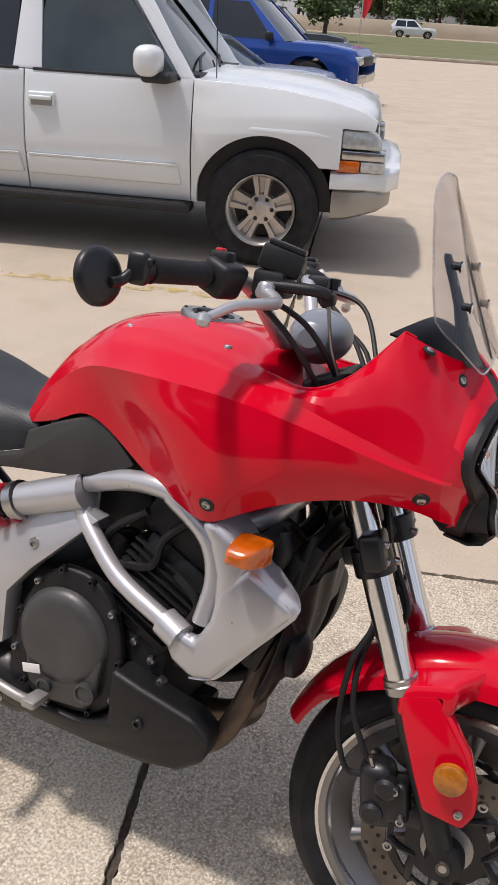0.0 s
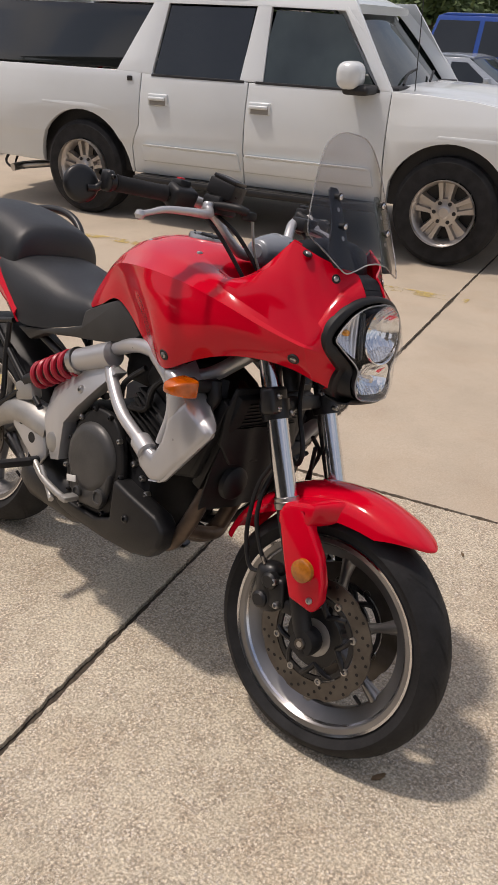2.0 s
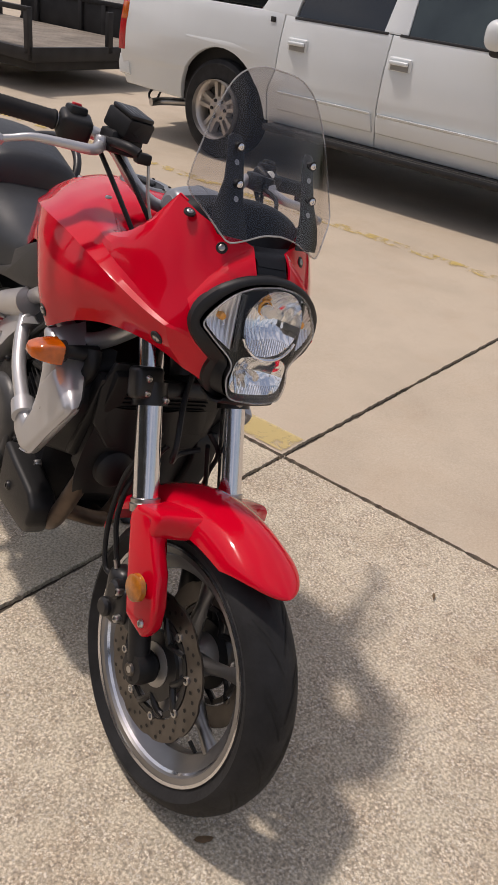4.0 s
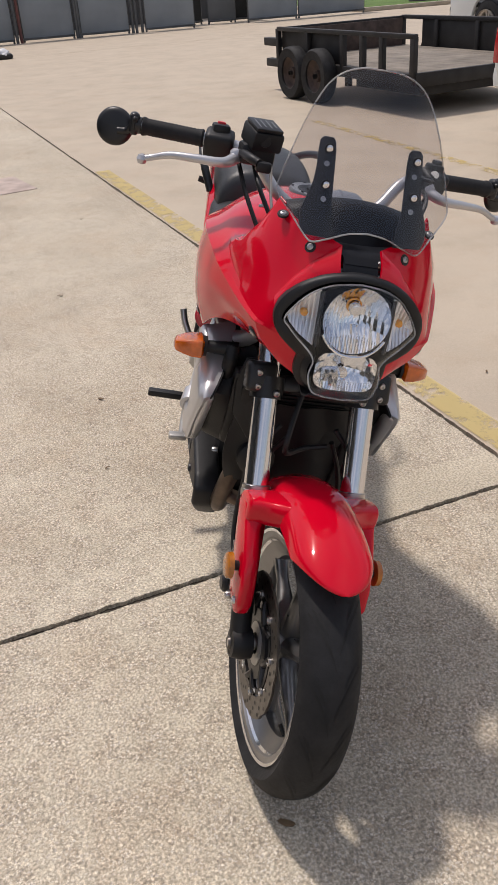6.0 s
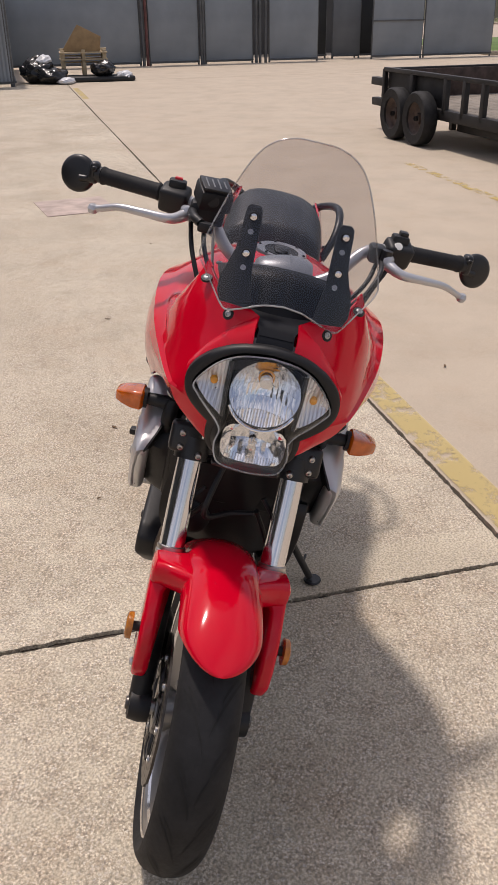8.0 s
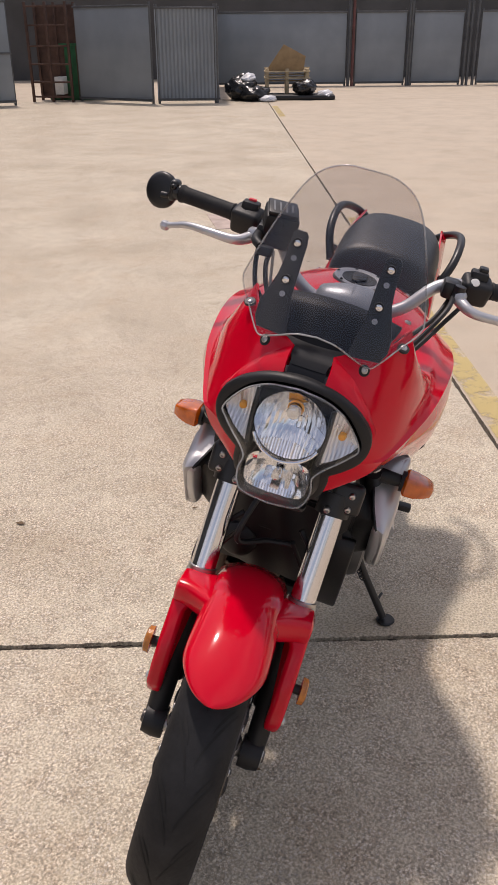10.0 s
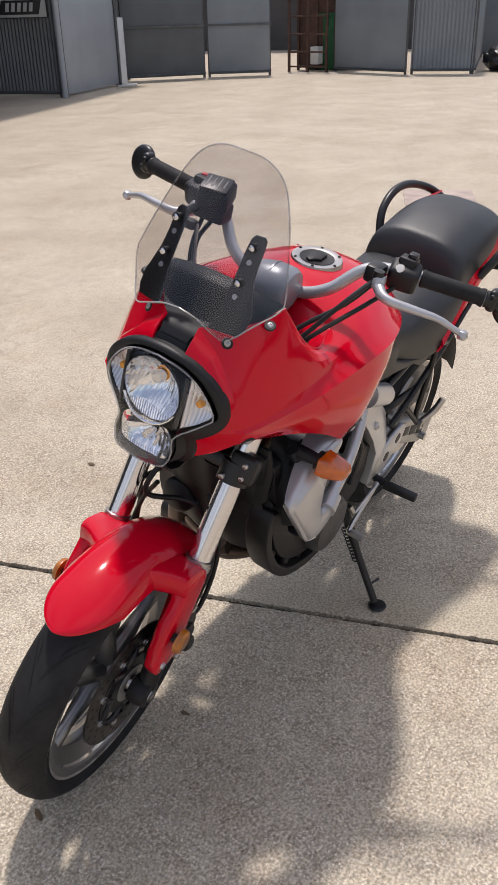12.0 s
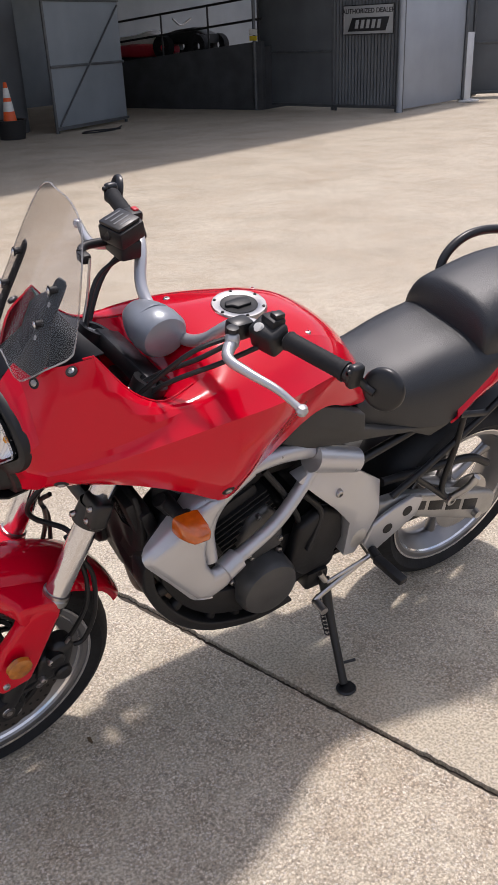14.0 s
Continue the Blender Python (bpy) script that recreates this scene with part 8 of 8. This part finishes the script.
bag(0.34, 0.30, 0.32, 4, BAG, "black bin bag beside the pallets", at(-20.6, 0.95, 0.12))
bag(0.26, 0.20, 0.22, 5, BAG_W, "crumpled white plastic bag", at(-20.5, 1.45))

# ---- markings and small things on the concrete ----
def paint_mat(name, col, keep):
    """Worn road paint: flakes of colour over the bare concrete's own tone."""
    m = bpy.data.materials.new(name)
    m.use_nodes = True
    n, l = m.node_tree.nodes, m.node_tree.links
    b = n["Principled BSDF"]
    b.inputs["Base Color"].default_value = (*col, 1)
    b.inputs["Roughness"].default_value = 0.8
    geo = n.new("ShaderNodeNewGeometry")
    nz = n.new("ShaderNodeTexNoise")
    nz.inputs["Scale"].default_value, nz.inputs["Detail"].default_value, nz.inputs["Roughness"].default_value = 7.0, 10.0, 0.75
    l.new(geo.outputs["Position"], nz.inputs["Vector"])
    mr = n.new("ShaderNodeMapRange")
    mr.inputs["From Min"].default_value, mr.inputs["From Max"].default_value = 0.62 - keep * 0.3, 0.72 - keep * 0.3
    mr.inputs["To Max"].default_value = 0.72
    l.new(nz.outputs["Fac"], mr.inputs["Value"])
    l.new(mr.outputs["Result"], b.inputs["Alpha"])
    return m


YELLOW = paint_mat("worn_yellow_paint", (0.60, 0.47, 0.19), 0.72)
YELLOW_FAINT = paint_mat("faint_yellow_paint", (0.56, 0.42, 0.13), 0.48)


def stripe(u0, v0, u1, v1, w, material, label):
    n = math.hypot(u1 - u0, v1 - v0)
    bm = bmesh.new()
    bm.faces.new([bm.verts.new(p) for p in ((0, -w / 2, 0), (n, -w / 2, 0), (n, w / 2, 0), (0, w / 2, 0))])
    return solid("parking_line", bm, material, label, "road marking", at(u0, v0, 0.004, math.degrees(math.atan2(v1 - v0, u1 - u0))), kind="structure", smooth=0)


stripe(-0.02, 0.085, -5.9, 0.085, 0.13, YELLOW, "worn yellow painted parking line along the joint")
stripe(-16, 0.10, -18.6, 0.10, 0.12, YELLOW, "worn yellow painted parking line along the joint")
stripe(0.1, 2.62, -7.0, 2.80, 0.11, YELLOW_FAINT, "faint yellow painted parking line")
cover = thing("manhole_cover", "square reddish access cover set in the concrete", "cover", at(-5.85, -0.92, 0, 8))
COVER = mat("rusty_access_cover", (0.46, 0.37, 0.32), 0.8, 0.1, 0.25, 6, 0.3, 60)
part("frame_plate", box((0, 0, 0.002), (0.66, 0.62, 0.006), 0.002), COVER, cover)
part("lid_plate", lathe([(0, 0.007), (0.26, 0.007), (0.27, 0.004)], 40, "z"), COVER, cover)
LEAF = mat("dry_leaf", (0.16, 0.10, 0.05), 0.8, 0, 0.4, 30)
rnd = random.Random(5)
SPOTS = [(-1.30, -1.12), (-0.74, -1.24), (-2.69, -0.99), (-4.29, -0.49), (-0.66, -1.85), (0.46, -1.07), (0.77, -0.27), (0.82, -1.28), (-0.72, 0.38), (-1.51, 0.50), (-2.75, 1.94), (1.17, -1.08), (-1.04, 0.99)]
for u, v in SPOTS:
    bm = bmesh.new()
    k = 0.005 + 0.006 * rnd.random()
    ring = [bm.verts.new((k * 1.8 * math.cos(a) * (0.7 + 0.6 * rnd.random()), k * 0.6 * math.sin(a) * (0.7 + 0.6 * rnd.random()), 0.003 + 0.006 * rnd.random())) for a in (j * math.pi / 4 for j in range(8))]
    bm.faces.new(ring)
    bmesh.ops.triangulate(bm, faces=bm.faces)
    bmesh.ops.solidify(bm, geom=bm.faces[:], thickness=0.0015)
    solid("dry_leaf", bm, LEAF, "small dry brown leaf on the concrete", "leaf", at(u, v, 0.001, rnd.random() * 360), group="dry leaves")
# grass, kerb, pole
GRASS = mat("mown_grass", (0.075, 0.14, 0.03), 0.9, 0, 0.35, 1.2, 0.8, 60, col2=(0.12, 0.19, 0.045))
GRASS_DRY = mat("rough_grass", (0.10, 0.12, 0.045), 0.9, 0, 0.3, 0.4, 0.8, 20, col2=(0.17, 0.16, 0.07))
KERB = mat("concrete_kerb", (0.42, 0.36, 0.28), 0.85, 0, 0.15, 3, 0.2, 60)
solid("grass_island", box((-32.5, 24.5, 0.05), (12.4, 19.6, 0.12), 0.05), GRASS, "mown green grass island inside a kerb", "grass", at(0, 0), kind="structure")
solid("kerb", join(box((-26.2, 24.5, 0.06), (0.18, 19.8, 0.15), 0.03), box((-32.5, 14.7, 0.06), (12.6, 0.18, 0.15), 0.03)), KERB, "pale concrete kerb round the grass", "kerb", at(0, 0), kind="structure")
pole = thing("light_pole", "white lot light pole on a dark concrete base", "lamp post", at(-28.0, 17.95, 0.1))
part("base", lathe([(0.33, 0), (0.33, 0.72), (0.30, 0.76), (0, 0.76)], 24, "z"), mat("dark_base", (0.09, 0.085, 0.08), 0.8, 0, 0.2, 4), pole)
part("shaft", tube([(0, 0, 0.7), (0, 0, 8)], 0.085, 12, curved=False), WHITE_PLASTIC, pole)
solid("grass_verge", box((0, 66, 0.03), (320, 50, 0.10), 0), GRASS_DRY, "long strip of rough grass beyond the lot", "grass", at(0, 0), kind="structure")
solid("kerb", box((0, 41.0, 0.05), (320, 0.25, 0.14), 0.02), KERB, "pale concrete kerb along the verge", "kerb", at(0, 0), kind="structure")
solid("barrier_wall", box((0, 104, 0.75), (400, 0.6, 1.5), 0.05), mat("beige_barrier", (0.52, 0.45, 0.34), 0.85, 0, 0.1, 0.3), "long beige roadside wall", "wall", at(0, 0), kind="structure")
solid("barrier_wall", box((-95, 40, 1.2), (0.6, 240, 2.4), 0.05), mat("beige_far_wall", (0.55, 0.50, 0.40), 0.85, 0, 0.1, 0.3), "long beige wall beyond the parked cars", "wall", at(0, 0), kind="structure")
flag = thing("feather_flag", "red feather flag on a thin pole", "flag", at(-0.7, 42.2))
part("flag_pole", tube([(0, 0, 0), (0, 0, 4.6)], 0.03, 8, curved=False), STEEL, flag)
part("flag_cloth", skin([[(0, 0, 1.6 + 0.28 * k), (0.28 * math.sin(0.3 + k * 0.26), 0.05, 1.55 + 0.28 * k), (0.5 * math.sin(0.3 + k * 0.26), 0.0, 1.5 + 0.28 * k)] for k in range(11)], 0.01), mat("red_flag_cloth", (0.55, 0.02, 0.03), 0.8, 0, 0.15, 3), flag)

# ---- trees ----
BARK = mat("tree_bark", (0.09, 0.065, 0.045), 0.9, 0, 0.3, 8, 0.4, 50)
LEAVES = mat("tree_leaves", (0.062, 0.105, 0.034), 0.7, 0, 0.4, 0.7, 0, 20, col2=(0.12, 0.17, 0.062))


def tree(h, spread, seed, m, group):
    r_ = random.Random(seed)
    t = thing("tree", "leafy green tree beyond the lot", "tree", m, group)
    part("trunk", tube([(0, 0, 0), (0.1, 0.05, h * 0.25), (0.0, -0.1, h * 0.5), (0.15, 0.05, h * 0.75)], 0.2, 8, radii=[0.22, 0.17, 0.12, 0.05]), BARK, t)
    for k in range(6):
        a = k * 1.1 + seed
        z0 = h * (0.3 + 0.07 * k)
        part("limb", tube([(0.05, 0, z0), (0.5 * spread * 0.6 * math.cos(a), 0.5 * spread * 0.6 * math.sin(a), z0 + h * 0.12), (0.8 * spread * 0.6 * math.cos(a), 0.8 * spread * 0.6 * math.sin(a), z0 + h * 0.2)], 0.05, 6, radii=[0.09, 0.06, 0.02]), BARK, t)
    verts, faces = [], []
    for c in range(60):
        a, e = r_.random() * 6.283, r_.random()
        zz = h * (0.36 + 0.60 * e)
        rad = spread * math.sqrt(max(0.05, 1 - (2 * e - 0.8) ** 2)) * (0.35 + 0.65 * r_.random())
        cx, cy = rad * math.cos(a), rad * math.sin(a)
        for q in range(60):
            p = Vector((cx + r_.gauss(0, 0.42), cy + r_.gauss(0, 0.42), zz + r_.gauss(0, 0.36)))
            s_ = 0.15 + 0.16 * r_.random()
            u = Vector((r_.gauss(0, 1), r_.gauss(0, 1), r_.gauss(0, 0.6))).normalized()
            v = u.orthogonal().normalized()
            i = len(verts)
            verts += [p + u * s_, p + v * s_ * 0.55, p - u * s_, p - v * s_ * 0.55]
            faces.append((i, i + 1, i + 2, i + 3))
    me = bpy.data.meshes.new("crown")
    me.from_pydata(verts, [], faces)
    me.materials.append(LEAVES)
    ob = new("crown", me)
    ob.parent = t
    return t


kinds = [tree(8.0, 3.2, 3, at(9.5, 112), "far trees"), tree(6.0, 2.4, 8, at(3.0, 96), "far trees"), tree(9.5, 3.8, 12, at(-9.0, 114), "far trees")]
rt = random.Random(11)
for k in range(80):
    u = -90 + 2.4 * k + rt.uniform(-1.5, 1.5)
    o = copy_thing(kinds[k % 3], at(u, 112 + rt.uniform(-3, 9), 0, rt.uniform(0, 360)))
    o.scale = (1.1, 1.1, rt.uniform(0.85, 1.25) * (1.0 if u < 8 or k % 4 == 0 else 0.62))
for k in range(9):
    copy_thing(kinds[k % 3], at(-90 + rt.uniform(-3, 3), -10 + 11 * k, 0, rt.uniform(0, 360)))
copy_thing(kinds[1], at(-12, 44, 0, 40))
copy_thing(kinds[1], at(-3.5, 60, 0, 10)).scale = (0.8, 0.8, 0.8)
